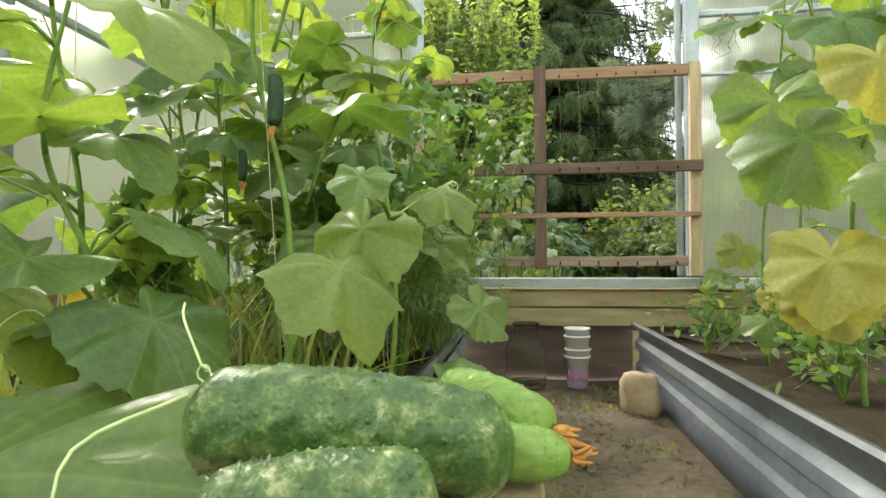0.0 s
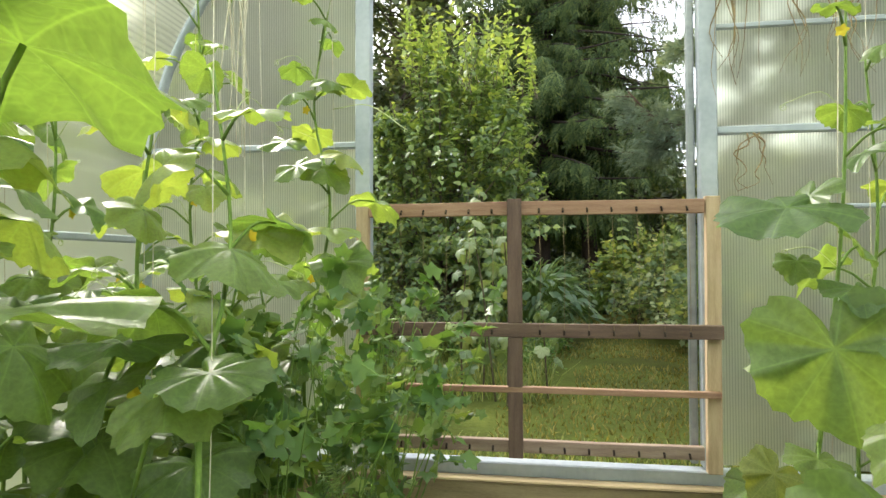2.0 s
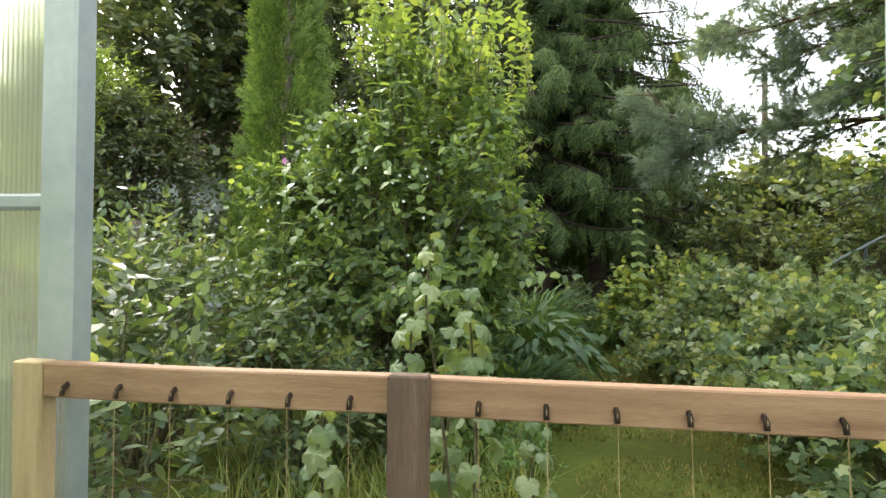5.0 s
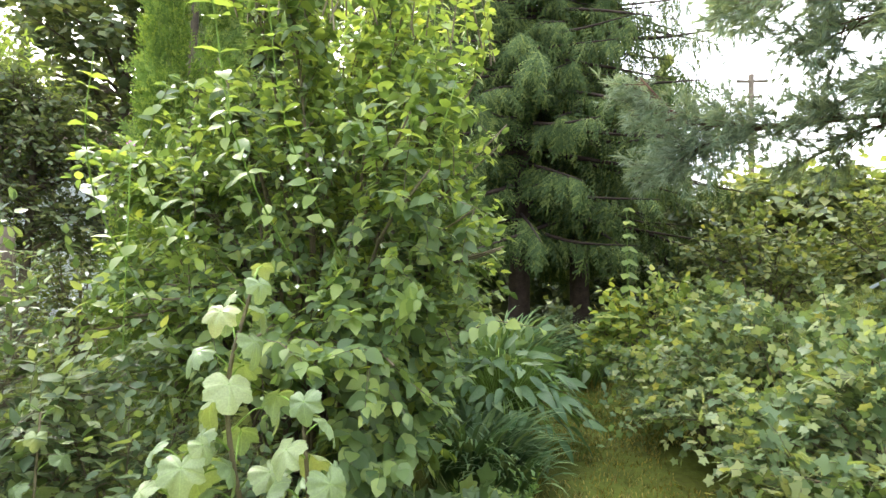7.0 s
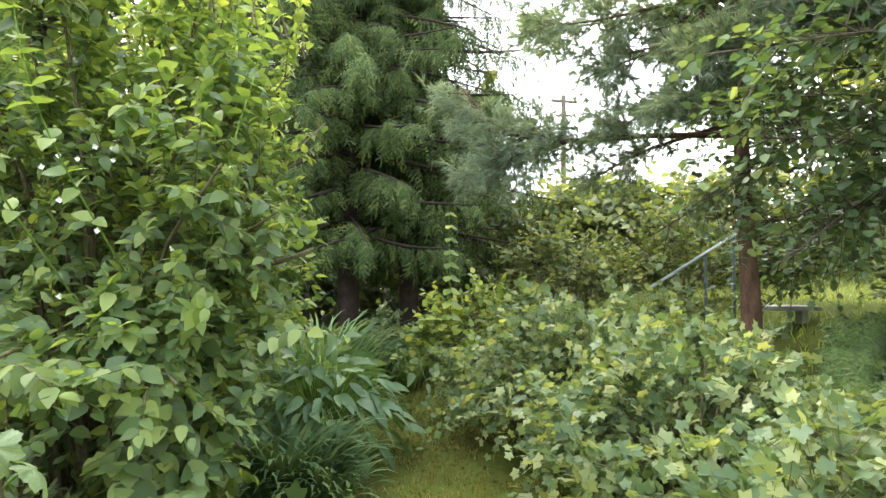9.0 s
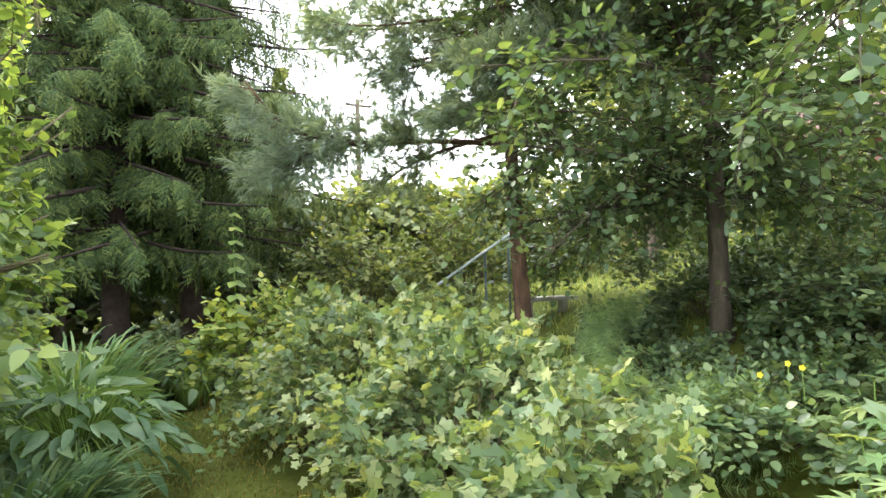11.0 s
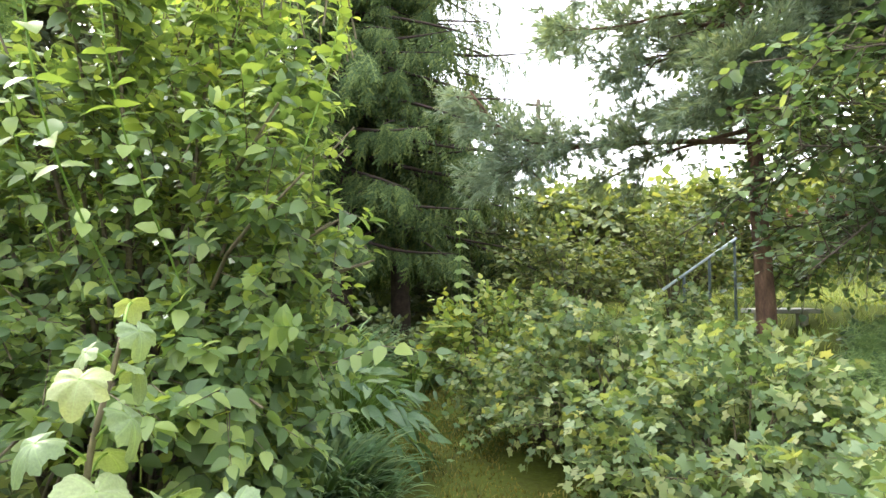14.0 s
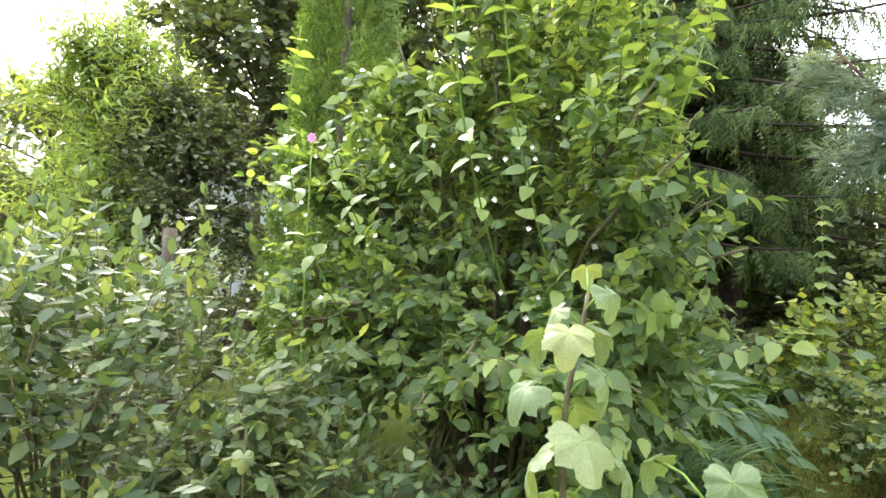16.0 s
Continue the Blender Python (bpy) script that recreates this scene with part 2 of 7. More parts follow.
SPENT = rough_material("withered_petal", [(0.3, (0.34, 0.14, 0.03)), (0.7, (0.62, 0.32, 0.1))], 60, 0.8, 0.4, 0.002)
L_CUKE = leaf_material("cucumber_leaf", (0.055, 0.125, 0.03), (0.092, 0.18, 0.038), (0.145, 0.24, 0.05), 0.34, 0.48, veins=9, single=True, spec=0.6)
L_CUKE_OLD = leaf_material("yellowing_cucumber_leaf", (0.10, 0.16, 0.028), (0.15, 0.205, 0.035), (0.22, 0.26, 0.05), 0.55, 0.36, veins=9, single=True, vein_colour=(0.4, 0.42, 0.15))
L_CELERY = leaf_material("celery_leaf", (0.04, 0.11, 0.025), (0.07, 0.165, 0.035), (0.13, 0.24, 0.05), 0.38, 0.36)
L_DILL = leaf_material("dill_leaf", (0.065, 0.14, 0.04), (0.1, 0.2, 0.06), (0.16, 0.28, 0.085), 0.6, 0.3)
L_JAS = leaf_material("mock_orange_leaf", (0.045, 0.10, 0.03), (0.085, 0.165, 0.045), (0.16, 0.265, 0.06), 0.45, 0.4)
L_JAS_NEW = leaf_material("young_mock_orange_leaf", (0.08, 0.158, 0.037), (0.118, 0.212, 0.047), (0.168, 0.272, 0.06), 0.45, 0.42)
L_CURRANT = leaf_material("currant_leaf", (0.051, 0.11, 0.038), (0.092, 0.17, 0.057), (0.17, 0.25, 0.081), 0.52, 0.36)
L_CURBIG = leaf_material("large_currant_leaf", (0.07, 0.135, 0.046), (0.1, 0.175, 0.06), (0.145, 0.225, 0.078), 0.42, 0.24, veins=5, single=True, vein_colour=(0.3, 0.42, 0.16))
L_RASP = leaf_material("raspberry_leaf", (0.07, 0.14, 0.03), (0.12, 0.22, 0.045), (0.24, 0.33, 0.07), 0.5, 0.38)
L_ALDER = leaf_material("alder_leaf", (0.038, 0.088, 0.03), (0.06, 0.125, 0.042), (0.11, 0.19, 0.06), 0.36, 0.32)
L_WILLOW = leaf_material("willow_leaf", (0.085, 0.165, 0.035), (0.13, 0.235, 0.05), (0.19, 0.31, 0.07), 0.5, 0.42)
L_THICKET = leaf_material("bird_cherry_leaf", (0.034, 0.076, 0.026), (0.066, 0.125, 0.042), (0.13, 0.21, 0.066), 0.45, 0.34)
L_HOSTA = leaf_material("hosta_leaf", (0.035, 0.09, 0.03), (0.06, 0.135, 0.045), (0.10, 0.19, 0.065), 0.46, 0.25, veins=13, single=True, vein_colour=(0.08, 0.16, 0.06))
L_GRASS = leaf_material("grass_blade", (0.08, 0.15, 0.03), (0.135, 0.22, 0.05), (0.22, 0.29, 0.07), 0.5, 0.3)
L_LAWN = leaf_material("lawn_blade", (0.07, 0.085, 0.018), (0.11, 0.135, 0.025), (0.18, 0.19, 0.05), 0.7, 0.3)
L_IRIS = leaf_material("daylily_blade", (0.04, 0.1, 0.03), (0.065, 0.145, 0.042), (0.11, 0.2, 0.06), 0.55, 0.25, spec=0.3)
L_SPRUCE = leaf_material("spruce_needles", (0.022, 0.05, 0.014), (0.042, 0.085, 0.02), (0.085, 0.14, 0.03), 0.75, 0.15, spec=0.15)
L_PINE = leaf_material("pine_needles", (0.08, 0.15, 0.085), (0.12, 0.2, 0.11), (0.16, 0.25, 0.13), 0.75, 0.3, spec=0.2)
L_THUJA = leaf_material("thuja_sprays", (0.04, 0.09, 0.017), (0.066, 0.14, 0.023), (0.115, 0.2, 0.036), 0.6, 0.25, spec=0.25)
L_FAR = leaf_material("far_leaf", (0.045, 0.085, 0.025), (0.085, 0.145, 0.04), (0.17, 0.24, 0.07), 0.55, 0.35)
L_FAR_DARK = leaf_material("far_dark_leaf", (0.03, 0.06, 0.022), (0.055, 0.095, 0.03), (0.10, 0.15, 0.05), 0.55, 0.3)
L_LUPIN = leaf_material("lupin_leaf", (0.05, 0.12, 0.035), (0.08, 0.17, 0.05), (0.13, 0.23, 0.07), 0.5, 0.3, single=True)
SKIN = rough_material("cucumber_skin", [(0.38, (0.018, 0.05, 0.008)), (0.5, (0.04, 0.09, 0.014)), (0.58, (0.1, 0.15, 0.04)), (0.66, (0.26, 0.28, 0.14))], 60, 0.3, 0.7, 0.003, spec=0.55, fine=320)
SKIN_DARK = rough_material("dark_cucumber_skin", [(0.3, (0.006, 0.022, 0.006)), (0.7, (0.02, 0.055, 0.014))], 60, 0.4, 0.35, 0.002, spec=0.4, fine=200)
SKIN_PALE = rough_material("pale_cucumber_skin", [(0.3, (0.10, 0.19, 0.03)), (0.7, (0.22, 0.34, 0.06))], 18, 0.35, 0.35, 0.002, spec=0.5, fine=140)


def glass_material():
    m, n, l, p = node_mat("clear_glass")
    p.inputs["Base Color"].default_value = (0.93, 0.95, 0.93, 1)
    p.inputs["Transmission Weight"].default_value, p.inputs["Roughness"].default_value, p.inputs["IOR"].default_value = 1.0, 0.03, 1.12
    return m


GLASS = glass_material()


# ---- mesh tools ----
UP = np.array((0.0, 0.0, 1.0))


def unit(a):
    a = np.asarray(a, float)
    return a / np.maximum(np.linalg.norm(a, axis=-1, keepdims=True), 1e-9)


class Geo:
    """Triangles gathered from many pieces, made into one mesh."""
    def __init__(self):
        self.v, self.f, self.u, self.n = [], [], [], 0

    def add(self, v, f, u=None):
        v, f = np.asarray(v, float), np.asarray(f, int)
        self.v.append(v)
        self.f.append(f + self.n)
        self.u.append(v[:, :2] if u is None else u)
        self.n += len(v)
        return self

    def mesh(self, name, smooth=True):
        v, f, u = np.concatenate(self.v), np.concatenate(self.f), np.concatenate(self.u)
        me = bpy.data.meshes.new(name)
        me.vertices.add(len(v))
        me.vertices.foreach_set("co", v.astype(np.float32).ravel())
        me.loops.add(f.size)
        me.loops.foreach_set("vertex_index", f.astype(np.int32).ravel())
        me.polygons.add(len(f))
        me.polygons.foreach_set("loop_start", np.arange(0, f.size, 3, dtype=np.int32))
        me.polygons.foreach_set("use_smooth", np.full(len(f), smooth))
        layer = me.uv_layers.new(name="UVMap")
        layer.data.foreach_set("uv", u[f.ravel()].astype(np.float32).ravel())
        me.update()
        me.validate()
        return me


def axes(d, nrm):
    """Turns that carry a leaf's y to d and its z to nrm."""
    y = unit(d)
    z = unit(nrm - y * np.sum(nrm * y, -1, keepdims=True))
    x = np.cross(y, z)
    return np.stack([x, y, z], -1)


def scatter(geo, template, pos, turn, size):
    """Adds a copy of the template (verts, tris, uv) at each place; size is (k,) or (k, 3)."""
    tv, tf, tu = template
    k = len(pos)
    if k == 0:
        return geo
    size = np.asarray(size, float)
    if size.ndim == 1:
        size = np.repeat(size[:, None], 3, 1)
    v = np.einsum("kij,knj->kni", turn, tv[None] * size[:, None, :]) + np.asarray(pos)[:, None, :]
    f = tf[None] + (np.arange(k) * len(tv))[:, None, None]
    return geo.add(v.reshape(-1, 3), f.reshape(-1, 3), np.tile(tu, (k, 1)))


def tube(geo, pts, radii, sides=8):
    pts, radii = np.asarray(pts, float), np.broadcast_to(np.asarray(radii, float), (len(pts),))
    t = unit(np.gradient(pts, axis=0))
    ref = np.array((0.31, 0.95, 0.05)) if abs(t[0, 2]) > 0.7 else UP
    a = unit(np.cross(t, ref))
    b = np.cross(t, a)
    ang = np.linspace(0, 2 * np.pi, sides, endpoint=False)
    ring = pts[:, None] + radii[:, None, None] * (np.cos(ang)[None, :, None] * a[:, None] + np.sin(ang)[None, :, None] * b[:, None])
    f = []
    for i in range(len(pts) - 1):
        for j in range(sides):
            p, q = i * sides + j, i * sides + (j + 1) % sides
            f += [(p, q, q + sides), (p, q + sides, p + sides)]
    v = np.concatenate([ring.reshape(-1, 3), pts[:1], pts[-1:]])
    n = len(pts) * sides
    for j in range(sides):
        f += [(n, (j + 1) % sides, j), (n + 1, n - sides + j, n - sides + (j + 1) % sides)]
    return geo.add(v, f)


def curve_points(ctrl, n=16):
    """Smooth points through the control points."""
    c = np.asarray(ctrl, float)
    c = np.concatenate([2 * c[:1] - c[1:2], c, 2 * c[-1:] - c[-2:-1]])
    out = []
    seg = len(c) - 3
    for s in np.linspace(0, seg - 1e-6, n):
        i, t = int(s), s - int(s)
        p0, p1, p2, p3 = c[i:i + 4]
        out.append(0.5 * (2 * p1 + (p2 - p0) * t + (2 * p0 - 5 * p1 + 4 * p2 - p3) * t * t + (3 * p1 - p0 - 3 * p2 + p3) * t ** 3))
    return np.array(out)


def thing(name, label, category, at=(0, 0, 0), group="", kind=""):
    ob = new(name)
    ob.location = at
    ob.empty_display_size = 0.1
    return tagged(ob, label, category, group, kind)


def world_of(ob):
    m = ob.matrix_basis.copy()
    return m if ob.parent is None else world_of(ob.parent) @ ob.matrix_parent_inverse @ m


def part(name, data, material, parent=None, label="", kind=""):
    """Links a mesh, a bmesh or a Geo as one object, in world places, under its thing."""
    if isinstance(data, Geo):
        data = data.mesh(name)
    elif isinstance(data, bmesh.types.BMesh):
        bm, data = data, bpy.data.meshes.new(name)
        bm.to_mesh(data)
        bm.free()
    if material is not None and not data.materials:
        data.materials.append(material)
    ob = new(name, data)
    if parent is not None:
        ob.parent = parent
        ob.matrix_parent_inverse = world_of(parent).inverted()
    return tagged(ob, label, kind=kind)


def box(lo, hi, bevel=0.003, seg=1):
    bm = bmesh.new()
    bmesh.ops.create_cube(bm, size=1)
    lo, hi = Vector(lo), Vector(hi)
    for v in bm.verts:
        v.co = Vector(((lo[i] + hi[i]) / 2 + v.co[i] * (hi[i] - lo[i]) for i in range(3)))
    if bevel:
        bmesh.ops.bevel(bm, geom=bm.edges[:], offset=bevel, segments=seg, affect="EDGES", profile=0.5)
    return bm


def wear(bm, amount, scale=9.0):
    """Uneven, worn faces and edges."""
    bm.normal_update()
    for v in bm.verts:
        v.co += v.normal * amount * noise.noise(v.co * scale)
    return bm


def board(lo, hi, bevel=0.003, cuts=10, warp=0.0025):
    """A sawn board, slightly warped along its length."""
    bm = box(lo, hi, bevel)
    size = Vector(hi) - Vector(lo)
    ax = max(range(3), key=lambda i: size[i])
    for k in range(1, cuts):
        at, nv = Vector((0, 0, 0)), Vector((0, 0, 0))
        at[ax], nv[ax] = lo[ax] + size[ax] * k / cuts, 1
        bmesh.ops.bisect_plane(bm, geom=bm.verts[:] + bm.edges[:] + bm.faces[:], plane_co=at, plane_no=nv)
    for v in bm.verts:
        s = Vector((0, 0, 0))
        s[ax] = v.co[ax] * 3
        o = noise.noise_vector(s + Vector(lo) * 5)
        o[ax] = 0
        v.co += o * warp
    return bm


# leaf blades: y runs from the stalk to the tip, z is the upper side
def outline_leaf(r_of, n=14, rings=1, cup=0.12, fold=0.1, wave=0.0, centre=(0, 0.3), seed=0):
    """A blade inside an outline given as a radius round the stalk's joint."""
    rng = np.random.default_rng(seed)
    a = np.linspace(-np.pi, np.pi, n, endpoint=False)
    r = np.array([r_of(x) for x in a])
    v, c = [(0.0, 0.0)], np.array(centre)
    for k in range(1, rings + 1):
        q = k / rings
        v += [tuple(p) for p in np.stack([np.sin(a) * r * q, np.cos(a) * r * q], 1)]
    v = np.array(v)
    rad = np.linalg.norm(v, axis=1)
    ang = np.arctan2(v[:, 0], v[:, 1])
    z = -cup * rad ** 2 + fold * np.abs(v[:, 0]) + wave * rad * np.sin(ang * 5 + rng.uniform(0, 6)) + wave * 0.6 * rad * np.sin(ang * 9 + 2)
    f = []
    for j in range(n):
        f.append((0, 1 + (j + 1) % n, 1 + j))
        for k in range(rings - 1):
            p, q = 1 + k * n + j, 1 + k * n + (j + 1) % n
            f += [(p, q, q + n), (p, q + n, p + n)]
    f = np.array(f)
    uv = np.stack([v[:, 0] * 0.5 + 0.5, v[:, 1] * 0.5 + 0.3], 1)
    return np.column_stack([v, z]), f, uv


def cucumber_outline(a):
    r = float(np.interp(abs(a), (0, 0.5, 1.02, 1.55, 2.05, 2.6, 3.14), (0.98, 0.8, 0.9, 0.8, 0.87, 0.76, 0.2)))
    return r + 0.03 * math.sin(23 * a) + 0.018 * math.sin(41 * a + 1)


def currant_outline(a):
    c = abs(a)
    r = 0.7 + 0.26 * max(0, math.cos(a)) ** 6 + 0.17 * math.exp(-((c - 1.1) / 0.27) ** 2) + 0.1 * math.exp(-((c - 2.05) / 0.3) ** 2)
    r -= 0.09 * math.exp(-((c - 0.6) / 0.17) ** 2)
    r += 0.03 * math.sin(21 * a) + 0.02 * math.sin(37 * a + 1)
    if c > 2.6:
        r *= 1 - 0.7 * (c - 2.6) / 0.55
    return r


def blade_leaf(width=0.34, n=3, fold=0.12, droop=0.12, pts=(0.25, 0.62)):
    """Ovate leaf folded along its midrib, unit length."""
    ys = [0.0, *pts, 1.0]
    ws = [0.0] + [width * math.sin(math.pi * q ** 0.72) ** 0.85 for q in pts] + [0.0]
    v, f = [], []
    for y, w in zip(ys, ws):
        z = -droop * y * y
        v += [(-w, y, z + fold * w), (0, y, z), (w, y, z + fold * w)]
    for i in range(len(ys) - 1):
        a = i * 3
        if i == 0:
            f += [(1, 4, 3), (1, 5, 4)]
        elif i == len(ys) - 2:
            f += [(a, a + 1, a + 4), (a + 1, a + 2, a + 4)]
        else:
            f += [(a, a + 1, a + 4), (a, a + 4, a + 3), (a + 1, a + 2, a + 5), (a + 1, a + 5, a + 4)]
    v = np.array(v, float)
    used = np.unique(np.array(f))
    remap = -np.ones(len(v), int)
    remap[used] = np.arange(len(used))
    v = v[used]
    return v, remap[np.array(f)], np.stack([v[:, 0] + 0.5, v[:, 1]], 1)


def grass_blade(width=0.03, bend=0.5, n=4):
    v, f = [], []
    for i in range(n + 1):
        s = i / n
        w = width * (1 - s ** 1.5)
        y, z = bend * s * s, s * (1 - 0.35 * bend * s)
        v += [(-w, y, z), (w, y, z)]
    for i in range(n):
        a = 2 * i
        f += [(a, a + 1, a + 3), (a, a + 3, a + 2)]
    v = np.array(v)
    return v, np.array(f), v[:, [0, 2]] + 0.5


def needle_spray(pairs=13, length=0.22, width=0.018, tilt=0.35, flat=0.25, seed=0, reach=1.0):
    """A twig of unit length along y, set with needles."""
    rng = np.random.default_rng(seed)
    v, f = [(-0.01, 0, 0), (0.01, 0, 0), (0, 1, 0)], [(0, 1, 2)]
    for i in range(pairs):
        y = 0.04 + 0.94 * i / pairs
        for s in (-1, 1):
            ln = length * (1 - 0.45 * y) * rng.uniform(0.8, 1.15) * reach
            tip = np.array((s * ln * 0.85, y + ln * tilt * 1.6, rng.uniform(-flat, flat) * ln - 0.2 * ln))
            k = len(v)
            v += [(0, y - width, 0), (0, y + width, 0), tuple(tip)]
            f.append((k, k + 1, k + 2))
    v = np.array(v, float)
    return v, np.array(f), v[:, :2] + 0.5


def needle_tuft(count=26, width=0.022, seed=0, spread=0.8):
    rng = np.random.default_rng(seed)
    v, f = [], []
    for i in range(count):
        y0 = rng.uniform(0, 0.5)
        a = rng.uniform(0, 2 * np.pi)
        r = spread * rng.uniform(0.35, 1)
        d = unit(np.array((math.cos(a) * r, 0.75, math.sin(a) * r)))
        side = unit(np.cross(d, rng.normal(size=3))) * width
        p = np.array((0, y0, 0))
        k = len(v)
        v += [tuple(p - side), tuple(p + side), tuple(p + d * rng.uniform(0.6, 0.95))]
        f.append((k, k + 1, k + 2))
    v = np.array(v)
    return v, np.array(f), v[:, :2] + 0.5


def twig_template():
    a = np.array([0, 2.1, 4.2])
    v = np.concatenate([np.stack([np.cos(a), np.zeros(3), np.sin(a)], 1), np.stack([np.cos(a) * 0.4, np.ones(3), np.sin(a) * 0.4], 1)])
    f = [(0, 1, 4), (0, 4, 3), (1, 2, 5), (1, 5, 4), (2, 0, 3), (2, 3, 5)]
    return v, np.array(f), v[:, :2]


TWIG = twig_template()
T_OVATE = blade_leaf(0.35, pts=(0.16, 0.42, 0.74))
T_MOCK = blade_leaf(0.33, pts=(0.12, 0.36, 0.7), fold=0.2, droop=0.3)
T_HEART = blade_leaf(0.44, pts=(0.06, 0.3, 0.7), fold=0.12, droop=0.25)
T_ROUND = blade_leaf(0.46, pts=(0.14, 0.45, 0.82), fold=0.1, droop=0.16)
T_ALDER = blade_leaf(0.42, pts=(0.25, 0.72), fold=0.14, droop=0.2)
T_WILLOW = blade_leaf(0.11, pts=(0.35, 0.65), droop=0.3)
T_THICK = blade_leaf(0.24, pts=(0.3, 0.65))
def lobed_leaf(cup=0.16, fold=0.12):
    """Five-lobed currant leaf with a notched base."""
    half = ((0, 1.0), (17, 0.72), (36, 0.6), (52, 0.76), (64, 0.84), (80, 0.62), (100, 0.5), (122, 0.6), (150, 0.5))
    pol = [(-a, q) for a, q in half[:0:-1]] + list(half) + [(180, 0.1)]
    v = np.array([(0.0, 0.0)] + [(math.sin(radians(a)) * q, math.cos(radians(a)) * q) for a, q in pol])
    rad = np.linalg.norm(v, axis=1)
    z = -cup * rad ** 2 + fold * np.abs(v[:, 0]) * np.where(np.arange(len(v)) % 2, 1.0, 0.55)
    n = len(pol)
    return np.column_stack([v, z]), np.array([(0, 1 + (j + 1) % n, 1 + j) for j in range(n)]), v * 0.5 + (0.5, 0.3)


T_CURR = lobed_leaf()
T_MAPLE = lobed_leaf(0.3, 0.3)
T_BLADE = grass_blade(n=2)
def strap_blade(width=0.022, n=7):
    """A long blade that rises and then arches over."""
    v, f = [], []
    for i in range(n + 1):
        q = i / n
        w = width * (1 - q ** 2.5) * (0.6 + 0.4 * min(1, q * 4))
        v += [(-w, 0.46 * q ** 1.9, q * (1 - 0.36 * q * q)), (w, 0.46 * q ** 1.9, q * (1 - 0.36 * q * q))]
    for i in range(n):
        a = 2 * i
        f += [(a, a + 1, a + 3), (a, a + 3, a + 2)]
    v = np.array(v)
    return v, np.array(f), v[:, [0, 2]] + 0.5


T_LONG = strap_blade()
def frond(twigs=6, pairs=4, needle=0.05, sag=0.3, seed=0, spread=0.42):
    """A conifer branchlet of unit length along y: side twigs on both sides, each a comb of needles in one piece."""
    rng = np.random.default_rng(seed)
    v, f = [], []

    def comb(a, d, ln, n):
        d = d / np.linalg.norm(d)
        x = np.cross(d, (0, 0, 1.0))
        x = x / np.linalg.norm(x)
        k = len(v)
        for i in range(n + 1):
            q = i / n
            v.append(a + d * ln * q - np.array((0, 0, sag * ln * q * q)))
        for i in range(n):
            for sg in (-1, 1):
                w = needle * rng.uniform(0.8, 1.2) * (1 - 0.4 * i / n)
                tip = v[k + i] + d * (ln / n * 0.5 + w * 0.7) + x * sg * w - np.array((0, 0, w * rng.uniform(0.0, 0.5)))
                v.append(tip)
                f.append((k + i, k + i + 1, len(v) - 1) if sg > 0 else (k + i + 1, k + i, len(v) - 1))

    comb(np.zeros(3), np.array((0, 1.0, 0)), 1.0, 9)
    for i in range(twigs):
        y = 0.08 + 0.78 * i / twigs
        for sg in (-1, 1):
            ln = spread * (1 - 0.55 * y) * rng.uniform(0.75, 1.2)
            comb(np.array((0, y + rng.uniform(0, 0.05), -sag * y * y)), np.array((sg * 0.85, 0.75, -0.25 + rng.uniform(-0.2, 0.15))), ln, pairs)
    v = np.array(v, float)
    return v, np.array(f), v[:, :2] + 0.5


T_FROND = frond(6, 4, 0.042, 0.45, 0, 0.3)
T_FAN = frond(4, 3, 0.07, 0.05, 3, 0.4)
T_SPRAY = needle_spray(8, 0.26, 0.032)
T_PINE = needle_tuft(15, 0.035, 0, 0.6)
T_FLECK = blade_leaf(0.42, pts=(0.5,), fold=0.15, droop=0.15)


def twigs_and_leaves(rng, wood, leaves, starts, dirs, length, per, template, size, droop=0.25, radius=0.003, spread=0.8, upward=0.9, messy=0.35, opposite=False, hang=0.12, face=0.25):
    """Twigs from the starts, each set with leaves on both sides."""
    k = len(starts)
    dirs = unit(dirs)
    ln = rng.uniform(0.6, 1.25, k) * length
    side = unit(np.cross(dirs, UP) + rng.normal(size=(k, 3)) * 0.15)
    mid = starts + dirs * ln[:, None] * 0.5
    end = starts + dirs * ln[:, None] - UP * (droop * ln)[:, None]
    for a, b, r0 in ((starts, mid, 1.0), (mid, end, 0.6)):
        d = b - a
        L = np.linalg.norm(d, axis=1)
        scatter(wood, TWIG, a, axes(d, UP + rng.normal(size=(k, 3)) * 0.1), np.stack([np.full(k, radius * r0), L, np.full(k, radius * r0)], 1))
    for i in range(per):
        s = (i + 1) / per
        p = np.where(s < 0.5, starts + (mid - starts) * (2 * s), mid + (end - mid) * (2 * s - 1))
        for sg in ((-1, 1) if opposite else ((-1) ** i,)):
            out = dirs * 0.45 + side * sg * spread + rng.normal(size=(k, 3)) * messy - UP * hang
            if i == per - 1:
                out = dirs + rng.normal(size=(k, 3)) * messy * 0.6 - UP * (hang - 0.12)
            nrm = UP * upward + rng.normal(size=(k, 3)) * messy + dirs * face
            sz = rng.uniform(size[0], size[1], k) * (0.75 + 0.4 * math.sin(math.pi * min(1, s * 0.9)))
            scatter(leaves, template, p, axes(out, nrm), sz)


